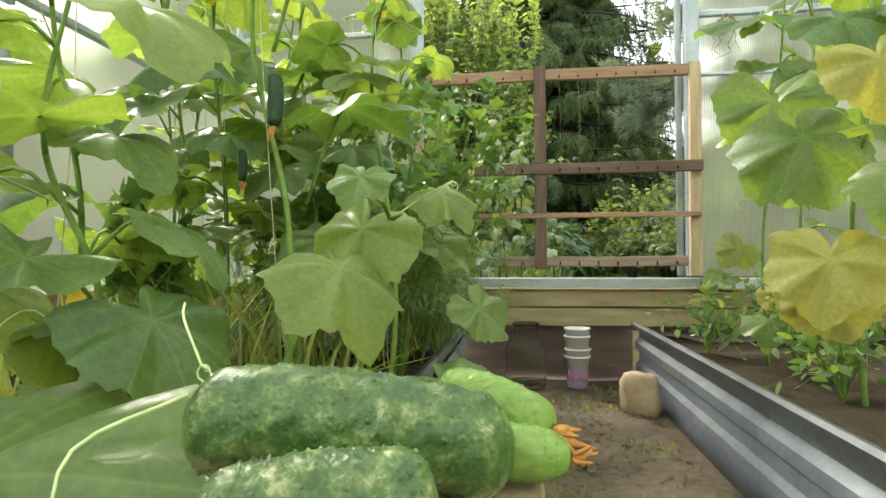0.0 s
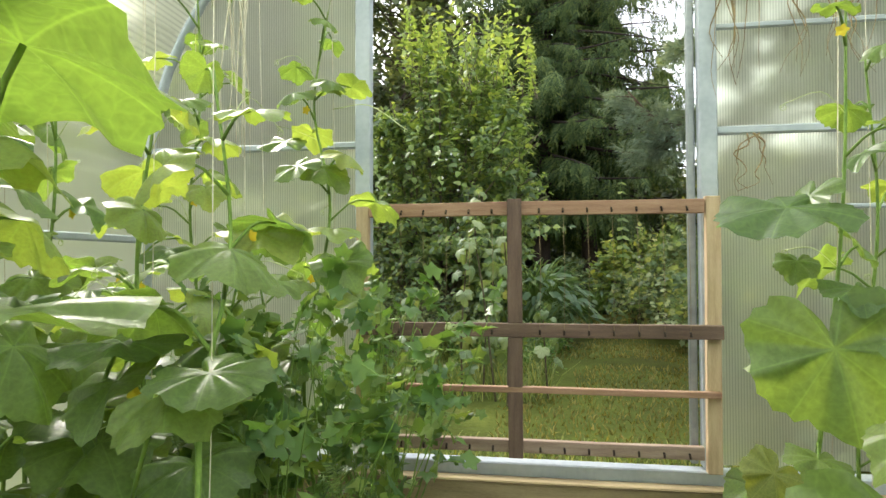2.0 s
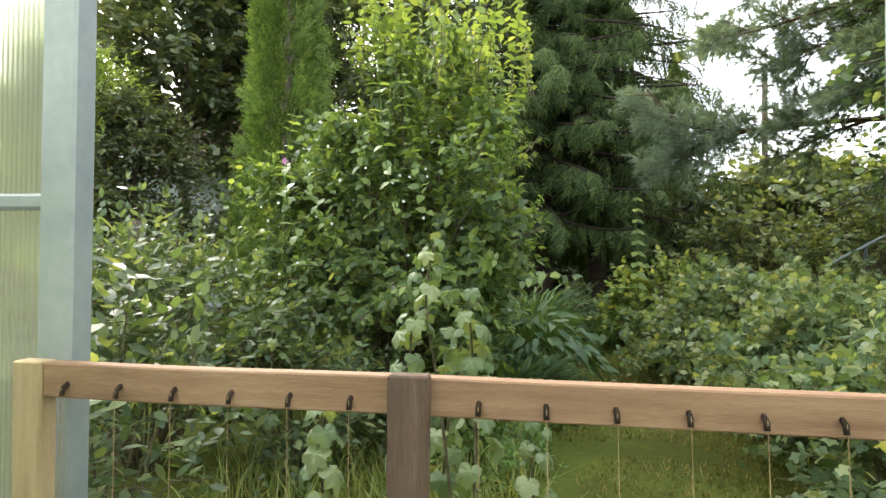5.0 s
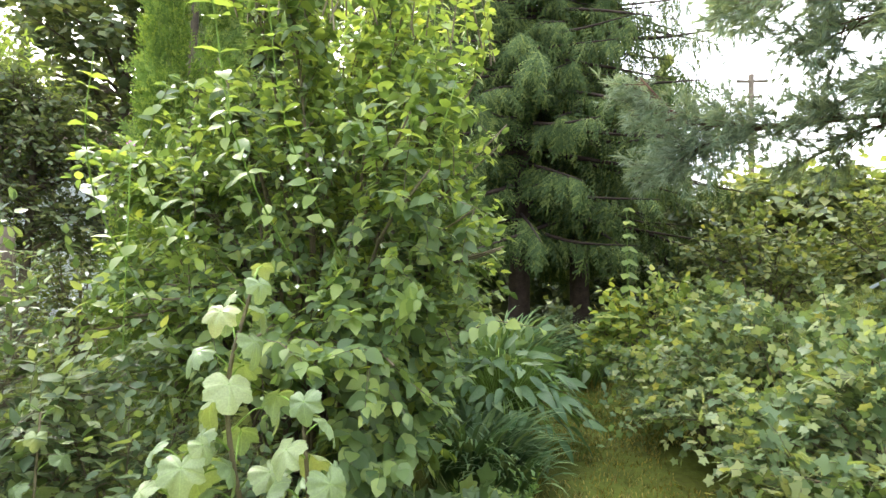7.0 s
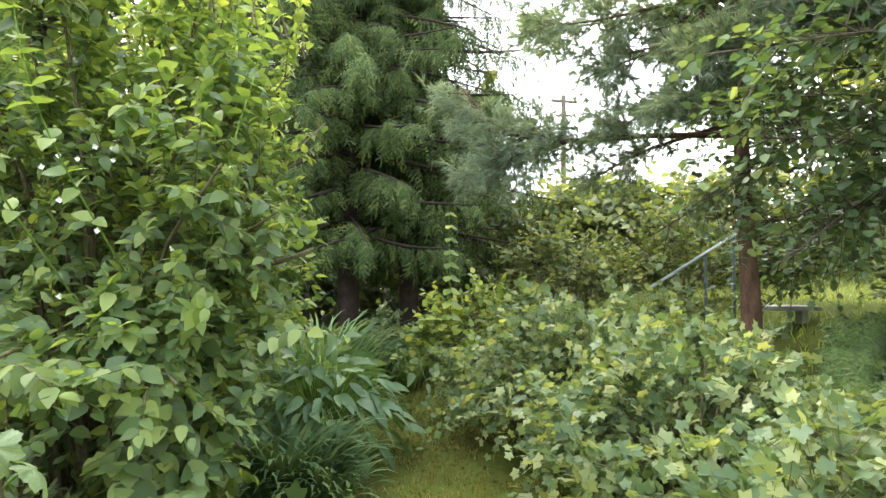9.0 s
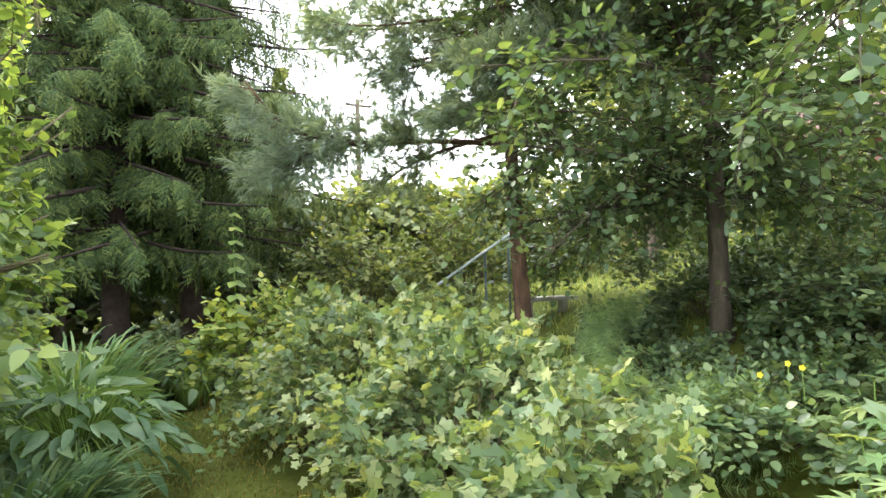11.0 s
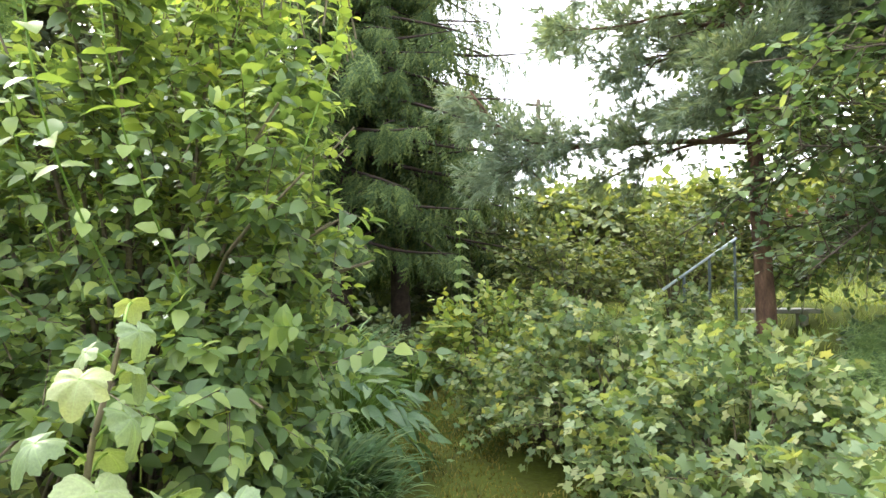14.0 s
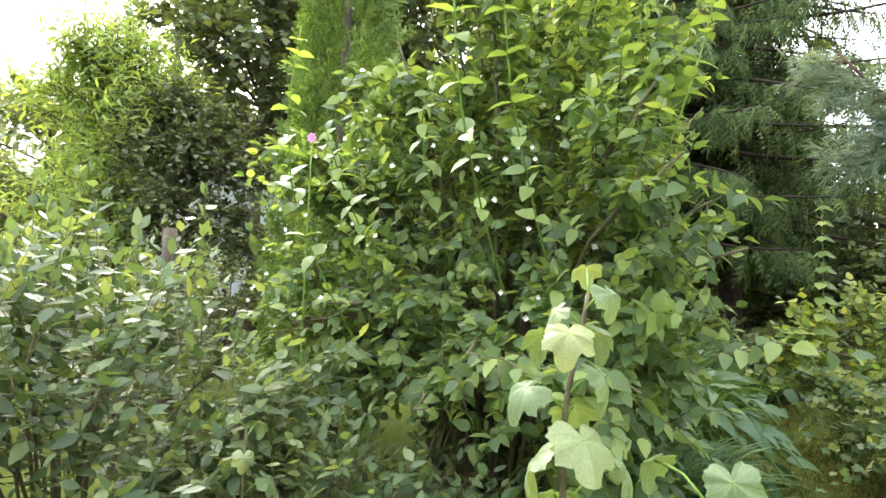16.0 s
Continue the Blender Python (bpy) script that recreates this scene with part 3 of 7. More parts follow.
def limb_set(rng, wood, base, ends, r0, sag=0.0, sides=6, bow=0.25):
    """Limbs from the base to each end; gives back their points."""
    out = []
    for e in ends:
        e = np.asarray(e, float)
        b = np.asarray(base, float) if np.ndim(base) == 1 else None
        mid = (b + e) / 2 + rng.normal(size=3) * 0.06 * np.linalg.norm(e - b) + UP * bow * np.linalg.norm((e - b)[:2]) - UP * sag
        pts = curve_points([b, mid, e], 9)
        tube(wood, pts, np.linspace(r0, r0 * 0.25, 9), sides)
        out.append(pts)
    return out


def bush(name, label, category, base, radii, top, low, stems, twigs, per, template, size, leaf_mat, wood_mat=None, seed=1, stem_r=0.012, length=0.35, keep=None, up_bias=0.35, group="", droop=0.2, opposite=False, shoots=0, upward=0.9, messy=0.35, inner=0.35, shoot_len=0.6, fill=0, hang=0.12, face=0.25, shoot_mat=None):
    """A many-stemmed bush: arching stems from the ground, twigs along their upper part, leaves along the twigs."""
    rng = np.random.default_rng(seed)
    base = np.array(base, float)
    t = thing(name, label, category, tuple(base), group)
    wood, leaves = Geo(), Geo()
    S, D = [], []
    for i in range(stems):
        a = 2 * np.pi * (i * 0.618 + rng.uniform(-0.08, 0.08))
        el = np.arcsin(rng.uniform(max(-0.2, low), 1))
        lump = 0.8 + 0.3 * noise.noise(Vector((math.cos(a) * 1.7 + seed, math.sin(a) * 1.7, el * 1.5)))
        e = base + np.array((math.cos(a) * math.cos(el) * radii[0], math.sin(a) * math.cos(el) * radii[1], 0)) * lump
        e[2] = base[2] + top * (0.35 + 0.65 * max(0, math.sin(el))) * (0.85 + 0.2 * lump - 0.05)
        foot = base + np.array((math.cos(a) * radii[0] * 0.12, math.sin(a) * radii[1] * 0.12, 0)) * rng.uniform(0, 1)
        for k in range(8):
            if keep is not None and not keep(*e):
                e = foot + (e - foot) * 0.88
        mid = foot * 0.55 + e * 0.45 + UP * 0.18 * top
        pts = curve_points([foot, mid, e], 9)
        tube(wood, pts, np.linspace(stem_r, stem_r * 0.3, 9), 5)
        u = rng.uniform(inner, 1.0, twigs) ** 0.8 * 7.999
        i0 = u.astype(int)
        p = pts[i0] + (pts[np.minimum(i0 + 1, 8)] - pts[i0]) * (u - i0)[:, None]
        out = unit(p - (base + UP * top * 0.45))
        S.append(p)
        D.append(out * 0.7 + rng.normal(size=(twigs, 3)) * 0.5 + UP * up_bias)
    if fill:
        o = unit(rng.normal(size=(fill, 3))) * (rng.uniform(0.1, 1, (fill, 1)) ** 0.4)
        o[:, 2] = np.abs(o[:, 2])
        S.append(base + UP * top * 0.15 + o * np.array((radii[0] * 0.8, radii[1] * 0.8, top * 0.78)))
        D.append(o + UP * up_bias + rng.normal(size=(fill, 3)) * 0.4)
    S, D = np.concatenate(S), np.concatenate(D)
    if keep is not None:
        ok = np.array([keep(*(p + unit(d) * length)) and keep(*p) for p, d in zip(S, D)])
        S, D = S[ok], D[ok]
    twigs_and_leaves(rng, wood, leaves, S, D, length, per, template, size, droop, stem_r * 0.28, upward=upward, messy=messy, opposite=opposite, hang=hang, face=face)
    young = Geo() if shoot_mat else leaves
    if shoots:
        k = shoots
        a, q = rng.uniform(0, 2 * np.pi, k), np.sqrt(rng.uniform(0, 1, k)) * 0.8
        p = base + np.stack([np.cos(a) * q * radii[0], np.sin(a) * q * radii[1], top * (0.5 + 0.36 * np.sqrt(1 - q * q))], 1)
        if keep is not None:
            p = np.array([q for q in p if keep(q[0], q[1], q[2] + 0.35 * shoot_len * rng.uniform(0, 1))])
            k = len(p)
        twigs_and_leaves(rng, wood, young, p, UP + rng.normal(size=(k, 3)) * 0.16, shoot_len, per + 3, template, (size[0] * 0.8, size[1] * 0.95), 0.0, stem_r * 0.35, opposite=True)
    if shoots and shoot_mat:
        part("young_foliage", young, shoot_mat, t, "pale green young foliage")
    part("stem_mass", wood, wood_mat or STEM_WOODY, t, kind="stuff")
    part("foliage", leaves, leaf_mat, t)
    return t


def tree(name, label, base, height, crown, crown_r, limbs, twigs, per, template, size, leaf_mat, bark, seed=1, trunk_r=0.12, length=0.5, lean=(0, 0), droop=0.25, keep=None, group="", flat=1.0, limb_r=0.3, sag=0.0, fork=0.0):
    """A tapered trunk, limbs that fork from it, twigs and leaves. crown: (lowest, highest) height of the limbs."""
    rng = np.random.default_rng(seed)
    base = np.array(base, float)
    t = thing(name, label, "tree", tuple(base), group)
    wood, twig_geo, leaves = Geo(), Geo(), Geo()
    top = base + np.array((lean[0], lean[1], height))
    tp = curve_points([base - UP * 0.15, (base + UP * fork if fork else base + (top - base) * 0.35 + rng.normal(size=3) * 0.05), base + (top - base) * 0.7 + rng.normal(size=3) * 0.08, top], 16)
    rr = np.linspace(1, 0.12, 16) * trunk_r
    rr[0] *= 1.35
    tube(wood, tp, rr, 10)
    S, D = [], []
    for i in range(limbs):
        f = (i + 0.5) / limbs
        z = crown[0] + (crown[1] - crown[0]) * f
        j = min(15, max(1, int(z / height * 15)))
        a = i * 2.39996 + rng.uniform(-0.3, 0.3)
        w = math.sin(math.pi * min(0.97, 0.22 + 0.75 * f)) ** 0.7
        R = crown_r * w * rng.uniform(0.7, 1.15)
        e = tp[j] + np.array((math.cos(a) * R, math.sin(a) * R, R * rng.uniform(0.05, 0.5) * flat - (R * rng.uniform(0.2, 0.7) if f < sag else 0)))
        for k in range(10):
            if keep is not None and not keep(*e):
                e = tp[j] + (e - tp[j]) * 0.85
        pts = curve_points([tp[j], (tp[j] + e) / 2 + UP * 0.12 * R + rng.normal(size=3) * 0.05 * R, e], 9)
        part("limb", tube(Geo(), pts, np.linspace(max(0.006, trunk_r * limb_r * (1.1 - 0.6 * f)), 0.004, 9), 6), bark, t)
        u = rng.uniform(0.1 if sag else 0.3, 1.0, twigs) * 7.999
        i0 = u.astype(int)
        p = pts[i0] + (pts[np.minimum(i0 + 1, 8)] - pts[i0]) * (u - i0)[:, None]
        S.append(p)
        D.append(unit(e - tp[j]) * 0.5 + rng.normal(size=(twigs, 3)) * 0.65 + UP * 0.1)
    S, D = np.concatenate(S), np.concatenate(D)
    if keep is not None:
        ok = np.array([keep(*(p + unit(d) * length)) and keep(*p) for p, d in zip(S, D)])
        S, D = S[ok], D[ok]
    twigs_and_leaves(rng, twig_geo, leaves, S, D, length, per, template, size, droop, 0.005)
    tr = part("trunk", wood, bark, t)
    part("twig_mass", twig_geo, bark, tr, kind="stuff")
    part("crown", leaves, leaf_mat, t)
    return t


def conifer(name, label, base, height, reach, whorls, per_whorl, sprays, mat, bark, seed=1, start=0.8, trunk_r=0.14, spray=(0.25, 0.45), droop=0.35, category="tree", template=None):
    """Whorls of drooping branches, hung with needle sprays."""
    rng = np.random.default_rng(seed)
    base = np.array(base, float)
    t = thing(name, label, category, tuple(base))
    wood, needles = Geo(), Geo()
    tube(wood, curve_points([base - UP * 0.1, base + UP * height * 0.5 + rng.normal(size=3) * 0.05, base + UP * height], 14), np.linspace(trunk_r, 0.02, 14), 10)
    for i in range(whorls):
        f = i / (whorls - 1)
        z = start + (height - start) * f ** 0.9
        R0 = reach * (1 - f) ** 0.75 + 0.12
        for j in range(per_whorl):
            a = 2 * np.pi * (j + rng.uniform(-0.3, 0.3)) / per_whorl + i * 0.8
            R = R0 * rng.uniform(0.6, 1.2)
            o = np.array((math.cos(a), math.sin(a), 0))
            p0 = base + UP * (z + rng.uniform(-0.5, 0.5) * height / whorls)
            pts = curve_points([p0, p0 + o * R * 0.5 - UP * droop * R * 0.28, p0 + o * R - UP * droop * R * rng.uniform(0.35, 0.75)], 8)
            tube(wood, pts, np.linspace(0.012 + 0.012 * R, 0.004, 8), 4)
            k = max(6, int(sprays * R / reach * (1.0 if z < 6.5 else 0.35)))
            u = rng.uniform(0.12, 1.0, k) ** 0.75 * 6.999
            i0 = u.astype(int)
            p = pts[i0] + (pts[i0 + 1] - pts[i0]) * (u - i0)[:, None]
            sd = np.cross(o, UP) * rng.choice((-1, 1), k)[:, None]
            d = o * rng.uniform(0.0, 0.9, (k, 1)) + sd * rng.uniform(0.0, 0.9, (k, 1)) - UP * rng.uniform(0.0, 1.0, (k, 1)) + rng.normal(size=(k, 3)) * 0.2
            p = p + sd * (rng.uniform(0, 0.28, k) * R)[:, None] * (1 - (u / 7)[:, None] * 0.7) - UP * rng.uniform(0, 0.16, (k, 1))
            n_up = UP + rng.normal(size=(k, 3)) * 0.3 + o * 0.3
            if template is None:
                scatter(needles, T_SPRAY, p, axes(d, n_up), rng.uniform(spray[0], spray[1], k))
                continue
            sg = np.where(np.arange(k) % 2, 1.0, -1.0)[:, None]
            sd = np.cross(o, UP) * sg
            q = np.linspace(0.12, 0.97, k)
            u = q * 6.999
            i0 = u.astype(int)
            p = pts[i0] + (pts[i0 + 1] - pts[i0]) * (u - i0)[:, None]
            d = o * rng.uniform(0.3, 0.9, (k, 1)) + sd * ((0.9 - 0.65 * q) * rng.uniform(0.3, 1.1, k))[:, None] - UP * rng.uniform(0.2, 1.5, (k, 1))
            n_up = UP * 0.8 + o * 0.7 + rng.normal(size=(k, 3)) * 0.35
            ln = rng.uniform(spray[0], spray[1], k) * (1.15 - 0.45 * q)
            scatter(needles, template, p, axes(d, n_up), ln)
    part("trunk", wood, bark, t)
    part("needles", needles, mat, t)
    return t


def thing_mesh(name, data, material, label, category, group="", kind=""):
    return tagged(part(name, data, material), label, category, group, kind)


# ---- ground ----
def ground_z(x, y):
    s = min(1, max(0, (x - 1.9) / 3.5))
    rise = 0.98 * s * s * (3 - 2 * s) * min(1, max(0, (y - 0.5) / 2.0))
    lump = 0.035 * noise.noise(Vector((x * 0.9, y * 0.9, 0))) if -1.3 > x or x > 1.6 or y > 2.1 else 0
    return 0.22 + rise + 0.12 * min(8, max(0, x - 6.5)) * min(1, max(0, (y - 2) / 4)) + lump


def build_ground():
    xs = sorted(set([round(v, 3) for v in np.concatenate([np.linspace(-12, 14, 105), [-1.2, 1.55, -400, -150, -60, -30, -18, 20, 32, 60, 150, 400]])]))
    ys = sorted(set([round(v, 3) for v in np.concatenate([np.linspace(-5, 16, 85), [-3.7, 1.985, -400, -150, -60, -25, -10, 20, 30, 60, 150, 400]])]))
    bm = bmesh.new()
    grid = [[bm.verts.new((x, y, ground_z(x, y))) for y in ys] for x in xs]
    for i in range(len(xs) - 1):
        for j in range(len(ys) - 1):
            cx, cy = (xs[i] + xs[i + 1]) / 2, (ys[j] + ys[j + 1]) / 2
            if -1.2 < cx < 1.55 and -3.7 < cy < 1.985:
                continue
            f = bm.faces.new((grid[i][j], grid[i + 1][j], grid[i + 1][j + 1], grid[i][j + 1]))
            f.smooth = True
    return bm


thing_mesh("ground", build_ground(), LAWN, "mossy garden lawn with bare brown patches", "ground", kind="structure")


def blades(name, label, spots, h, mat, template=T_BLADE, seed=3, lean=0.5, kind="stuff"):
    rng = np.random.default_rng(seed)
    g = Geo()
    k = len(spots)
    a = rng.uniform(0, 2 * np.pi, k)
    d = np.stack([np.cos(a), np.sin(a), rng.uniform(-0.1, 0.4, k)], 1)
    up = UP + rng.normal(size=(k, 3)) * lean * 0.5
    z = unit(up)
    y = unit(d - z * np.sum(d * z, 1, keepdims=True))
    turn = np.stack([np.cross(y, z), y, z], -1)
    s = rng.uniform(h[0], h[1], k)
    scatter(g, template, spots, turn, np.stack([s * 0.8 if template is T_LONG else np.full(k, 0.14), s, s], 1))
    return thing_mesh(name, g, mat, label, "grass", kind=kind)


def spots_in(rng, n, inside, lo, hi):
    out = []
    while len(out) < n:
        x, y = rng.uniform(lo[0], hi[0]), rng.uniform(lo[1], hi[1])
        if inside(x, y):
            out.append((x, y, ground_z(x, y)))
    return np.array(out)


rng0 = np.random.default_rng(11)
blades("path_grass", "short mossy grass of the garden path", spots_in(rng0, 16000, lambda x, y: noise.noise(Vector((x * 1.6, y * 1.6, 4))) > -0.28, (0.0, 2.1), (1.9, 10.0)), (0.015, 0.045), L_LAWN)
blades("lawn_grass", "tall thin grass on the sunlit lawn", spots_in(rng0, 14000, lambda x, y: True, (3.6, 5.2), (12, 14)), (0.05, 0.16), L_GRASS, seed=5)
blades("sill_grass", "green grass tufts growing along the greenhouse sill", spots_in(rng0, 1400, lambda x, y: True, (-0.6, 2.03), (1.2, 2.6)), (0.03, 0.1), L_GRASS, seed=6)


# ---- greenhouse shell ----
MID, HALF, EAVE, RISE = 0.17, 1.34, 1.3, 1.2
GY, BACK = 1.94, -3.6


def arch(x):
    q = max(0.0, 1 - ((x - MID) / HALF) ** 2)
    return EAVE + RISE * math.sqrt(q)


def arch_line(n=24, shrink=0.0):
    pts = [(MID - HALF + shrink, 0.38)]
    for i in range(n + 1):
        a = math.pi * (1 - i / n)
        pts.append((MID + (HALF - shrink) * math.cos(a), EAVE + (RISE - shrink) * math.sin(a)))
    pts.append((MID + HALF - shrink, 0.38))
    return pts


def gable_pane(x0, x1, z0, y):
    bm = bmesh.new()
    n = 14
    rows = []
    for i in range(n + 1):
        x = x0 + (x1 - x0) * i / n
        rows.append([bm.verts.new((x, yy, zz)) for yy in (y, y + 0.006) for zz in (z0, max(z0 + 0.02, arch(x) - 0.01))])
    for a, b in zip(rows, rows[1:]):
        bm.faces.new((a[0], b[0], b[1], a[1]))
        bm.faces.new((a[2], a[3], b[3], b[2]))
        bm.faces.new((a[1], b[1], b[3], a[3]))
        bm.faces.new((a[0], a[2], b[2], b[0]))
    bm.faces.new((rows[0][0], rows[0][1], rows[0][3], rows[0][2]))
    bm.faces.new((rows[-1][0], rows[-1][2], rows[-1][3], rows[-1][1]))
    bmesh.ops.recalc_face_normals(bm, faces=bm.faces[:])
    return bm


gable = thing("wall_north", "greenhouse gable of milky ribbed polycarbonate on zinc tubes", "greenhouse wall", (MID, GY, 0.38), kind="structure")
DOOR_L, DOOR_R, DOOR_TOP = -0.375, 0.715, 2.2
for nm, a, b, z0 in (("pane", MID - HALF + 0.01, DOOR_L - 0.005, 0.4), ("pane", DOOR_R + 0.005, MID + HALF - 0.01, 0.4), ("pane", DOOR_L, DOOR_R, DOOR_TOP + 0.04)):
    part(nm, gable_pane(a, b, z0, GY + 0.025), SHEET, gable).visible_shadow = False


def square_tube(lo, hi):
    return box(lo, hi, 0.004)


for nm, lo, hi in (
    ("jamb", (DOOR_L - 0.02, GY - 0.02, 0.4), (DOOR_L + 0.032, GY + 0.02, DOOR_TOP)),
    ("jamb", (DOOR_R - 0.032, GY - 0.02, 0.4), (DOOR_R + 0.02, GY + 0.02, DOOR_TOP)),
    ("lintel", (DOOR_L - 0.02, GY - 0.018, DOOR_TOP), (DOOR_R + 0.02, GY + 0.018, DOOR_TOP + 0.04)),
    ("cross_rail", (MID - HALF + 0.02, GY - 0.008, 1.40), (DOOR_L - 0.021, GY + 0.016, 1.422)),
    ("cross_rail", (DOOR_R + 0.021, GY - 0.008, 1.405), (MID + HALF - 0.02, GY + 0.016, 1.43)),
    ("cross_rail", (DOOR_R + 0.021, GY + 0.004, 1.176), (MID + HALF - 0.02, GY + 0.018, 1.19)),
    ("cross_rail", (MID - HALF * 0.78, GY - 0.008, 1.965), (DOOR_L - 0.021, GY + 0.016, 1.987)),
    ("cross_rail", (DOOR_R + 0.021, GY + 0.004, 1.73), (MID + HALF * 0.85, GY + 0.018, 1.748)),
    ("sill", (MID - HALF, GY - 0.03, 0.352), (MID + HALF, GY + 0.02, 0.395)),
):
    part(nm, square_tube(lo, hi), GALV_PAINT, gable)
jamb_lip = part("jamb_lip", square_tube((DOOR_R - 0.058, GY + 0.021, 0.4), (DOOR_R - 0.034, GY + 0.04, DOOR_TOP)), GALV, gable)


def rib(y):
    g = Geo()
    pts = [(x, y, z) for x, z in arch_line(28, 0.015)]
    return tube(g, pts, 0.017, 6)


part("arch_rib", rib(GY), GALV_PAINT, gable)

shell = thing("wall_sides", "arched greenhouse cover of milky ribbed polycarbonate sheets", "greenhouse cover", (MID, -0.8, 0.38), kind="structure")
line = arch_line(28)
bays = [BACK, -2.5, -1.4, -0.3, 0.82, GY]
for y0, y1 in zip(bays, bays[1:]):
    bm = bmesh.new()
    ins = arch_line(28, 0.006)
    rows = [[bm.verts.new((p[0], y, p[1])) for p in src for y in (y0 + 0.003, y1 - 0.003)] for src in (line, ins)]
    n = len(line)
    for i in range(n - 1):
        a = 2 * i
        o, q = rows
        bm.faces.new((o[a], o[a + 1], o[a + 3], o[a + 2]))
        bm.faces.new((q[a], q[a + 2], q[a + 3], q[a + 1]))
        bm.faces.new((o[a], o[a + 2], q[a + 2], q[a]))
        bm.faces.new((o[a + 1], q[a + 1], q[a + 3], o[a + 3]))
    bmesh.ops.recalc_face_normals(bm, faces=bm.faces[:])
    part("sheet", bm, SHEET, shell).visible_shadow = False
for y in bays[:-1]:
    part("arch_rib", rib(y + 0.0), GALV_PAINT, shell)
for x, z in ((MID - HALF + 0.03, 1.1), (MID + HALF - 0.03, 1.1), (MID, EAVE + RISE - 0.03)):
    part("purlin", square_tube((x - 0.012, BACK, z - 0.012), (x + 0.012, GY - 0.021, z + 0.012)), GALV_PAINT, shell)
rear = thing("wall_south", "rear greenhouse gable of milky polycarbonate", "greenhouse wall", (MID, BACK, 0.38), kind="structure")
part("pane", gable_pane(MID - HALF + 0.01, MID + HALF - 0.01, 0.4, BACK - 0.01), SHEET, rear).visible_shadow = False

base = thing("timber_base", "weathered two-beam timber base under the greenhouse", "timber base", (MID, GY, 0), kind="structure")
for nm, lo, hi, mt in (
    ("beam", (-1.22, GY - 0.075, 0.285), (1.56, GY + 0.03, 0.349), WOOD_BASE),
    ("beam", (-1.22, GY - 0.07, 0.212), (1.56, GY + 0.03, 0.281), WOOD_BASE),
    ("lower_board", (-1.22, GY - 0.03, -0.04), (1.56, GY + 0.035, 0.209), WOOD_ROT),
    ("cap_strip", (-1.2, GY - 0.085, 0.3495), (1.54, GY - 0.035, 0.358), WOOD_BASE),
    ("side_beam", (-1.24, BACK, -0.04), (-1.15, GY - 0.08, 0.38), WOOD_BASE),
    ("side_beam", (1.47, BACK, -0.04), (1.58, GY - 0.08, 0.38), WOOD_BASE),
    ("rear_beam", (-1.14, BACK - 0.05, -0.04), (1.46, BACK + 0.05, 0.38), WOOD_BASE),
    ("post", (0.455, GY - 0.115, -0.02), (0.485, GY - 0.08, 0.2), WOOD_BASE),
):
    part(nm, board(lo, hi, 0.004), mt, base)


def uneven(x0, x1, y0, y1, z, step, amp, scale):
    bm = bmesh.new()
    nx, ny = max(2, int((x1 - x0) / step)), max(2, int((y1 - y0) / step))
    g = [[bm.verts.new((x0 + (x1 - x0) * i / nx, y0 + (y1 - y0) * j / ny, 0)) for j in range(ny + 1)] for i in range(nx + 1)]
    for col in g:
        for v in col:
            v.co.z = z + amp * noise.fractal(v.co * scale, 0.8, 2.1, 4)
    for i in range(nx):
        for j in range(ny):
            bm.faces.new((g[i][j], g[i + 1][j], g[i + 1][j + 1], g[i][j + 1])).smooth = True
    return bm


thing_mesh("floor", uneven(-0.22, 0.55, -3.6, 1.9, 0.0, 0.03, 0.012, 7), SOIL, "trodden dry soil path with bits of moss", "soil path", kind="structure")
thing_mesh("bed_soil_west", uneven(-1.16, -0.15, -3.6, 1.9, 0.19, 0.05, 0.02, 5), BED_SOIL, "dark soil of the raised bed", "soil", kind="structure")
thing_mesh("bed_soil_east", uneven(0.49, 1.48, -3.6, 1.9, 0.17, 0.05, 0.02, 5), BED_SOIL, "dark soil of the raised bed", "soil", kind="structure")

blades("path_moss", "tiny green seedlings and moss on the soil path", np.array([p for p in np.column_stack([rng0.uniform(-0.12, 0.44, 1500), rng0.uniform(0.4, 1.85, 1500), np.full(1500, 0.0)]) if noise.noise(Vector(p * 5)) > 0.12]), (0.008, 0.025), L_GRASS, seed=9)
rngp = np.random.default_rng(4)
peb = Geo()
for i in range(1700):
    x, y = rngp.uniform(-0.12, 0.45), rngp.uniform(-0.3, 1.85)
    s = rngp.uniform(0.003, 0.009)
    a = np.linspace(0, 2 * np.pi, 5, endpoint=False)
    v = np.concatenate([np.stack([np.cos(a) * s, np.sin(a) * s, np.zeros(5)], 1) * rngp.uniform(0.7, 1.3), [[0, 0, s * 0.9]]]) + (x, y, 0.004)
    peb.add(v, [(j, (j + 1) % 5, 5) for j in range(5)])
thing_mesh("soil_crumbs", peb, SOIL, "crumbs and grit on the soil path", "grit", kind="stuff")


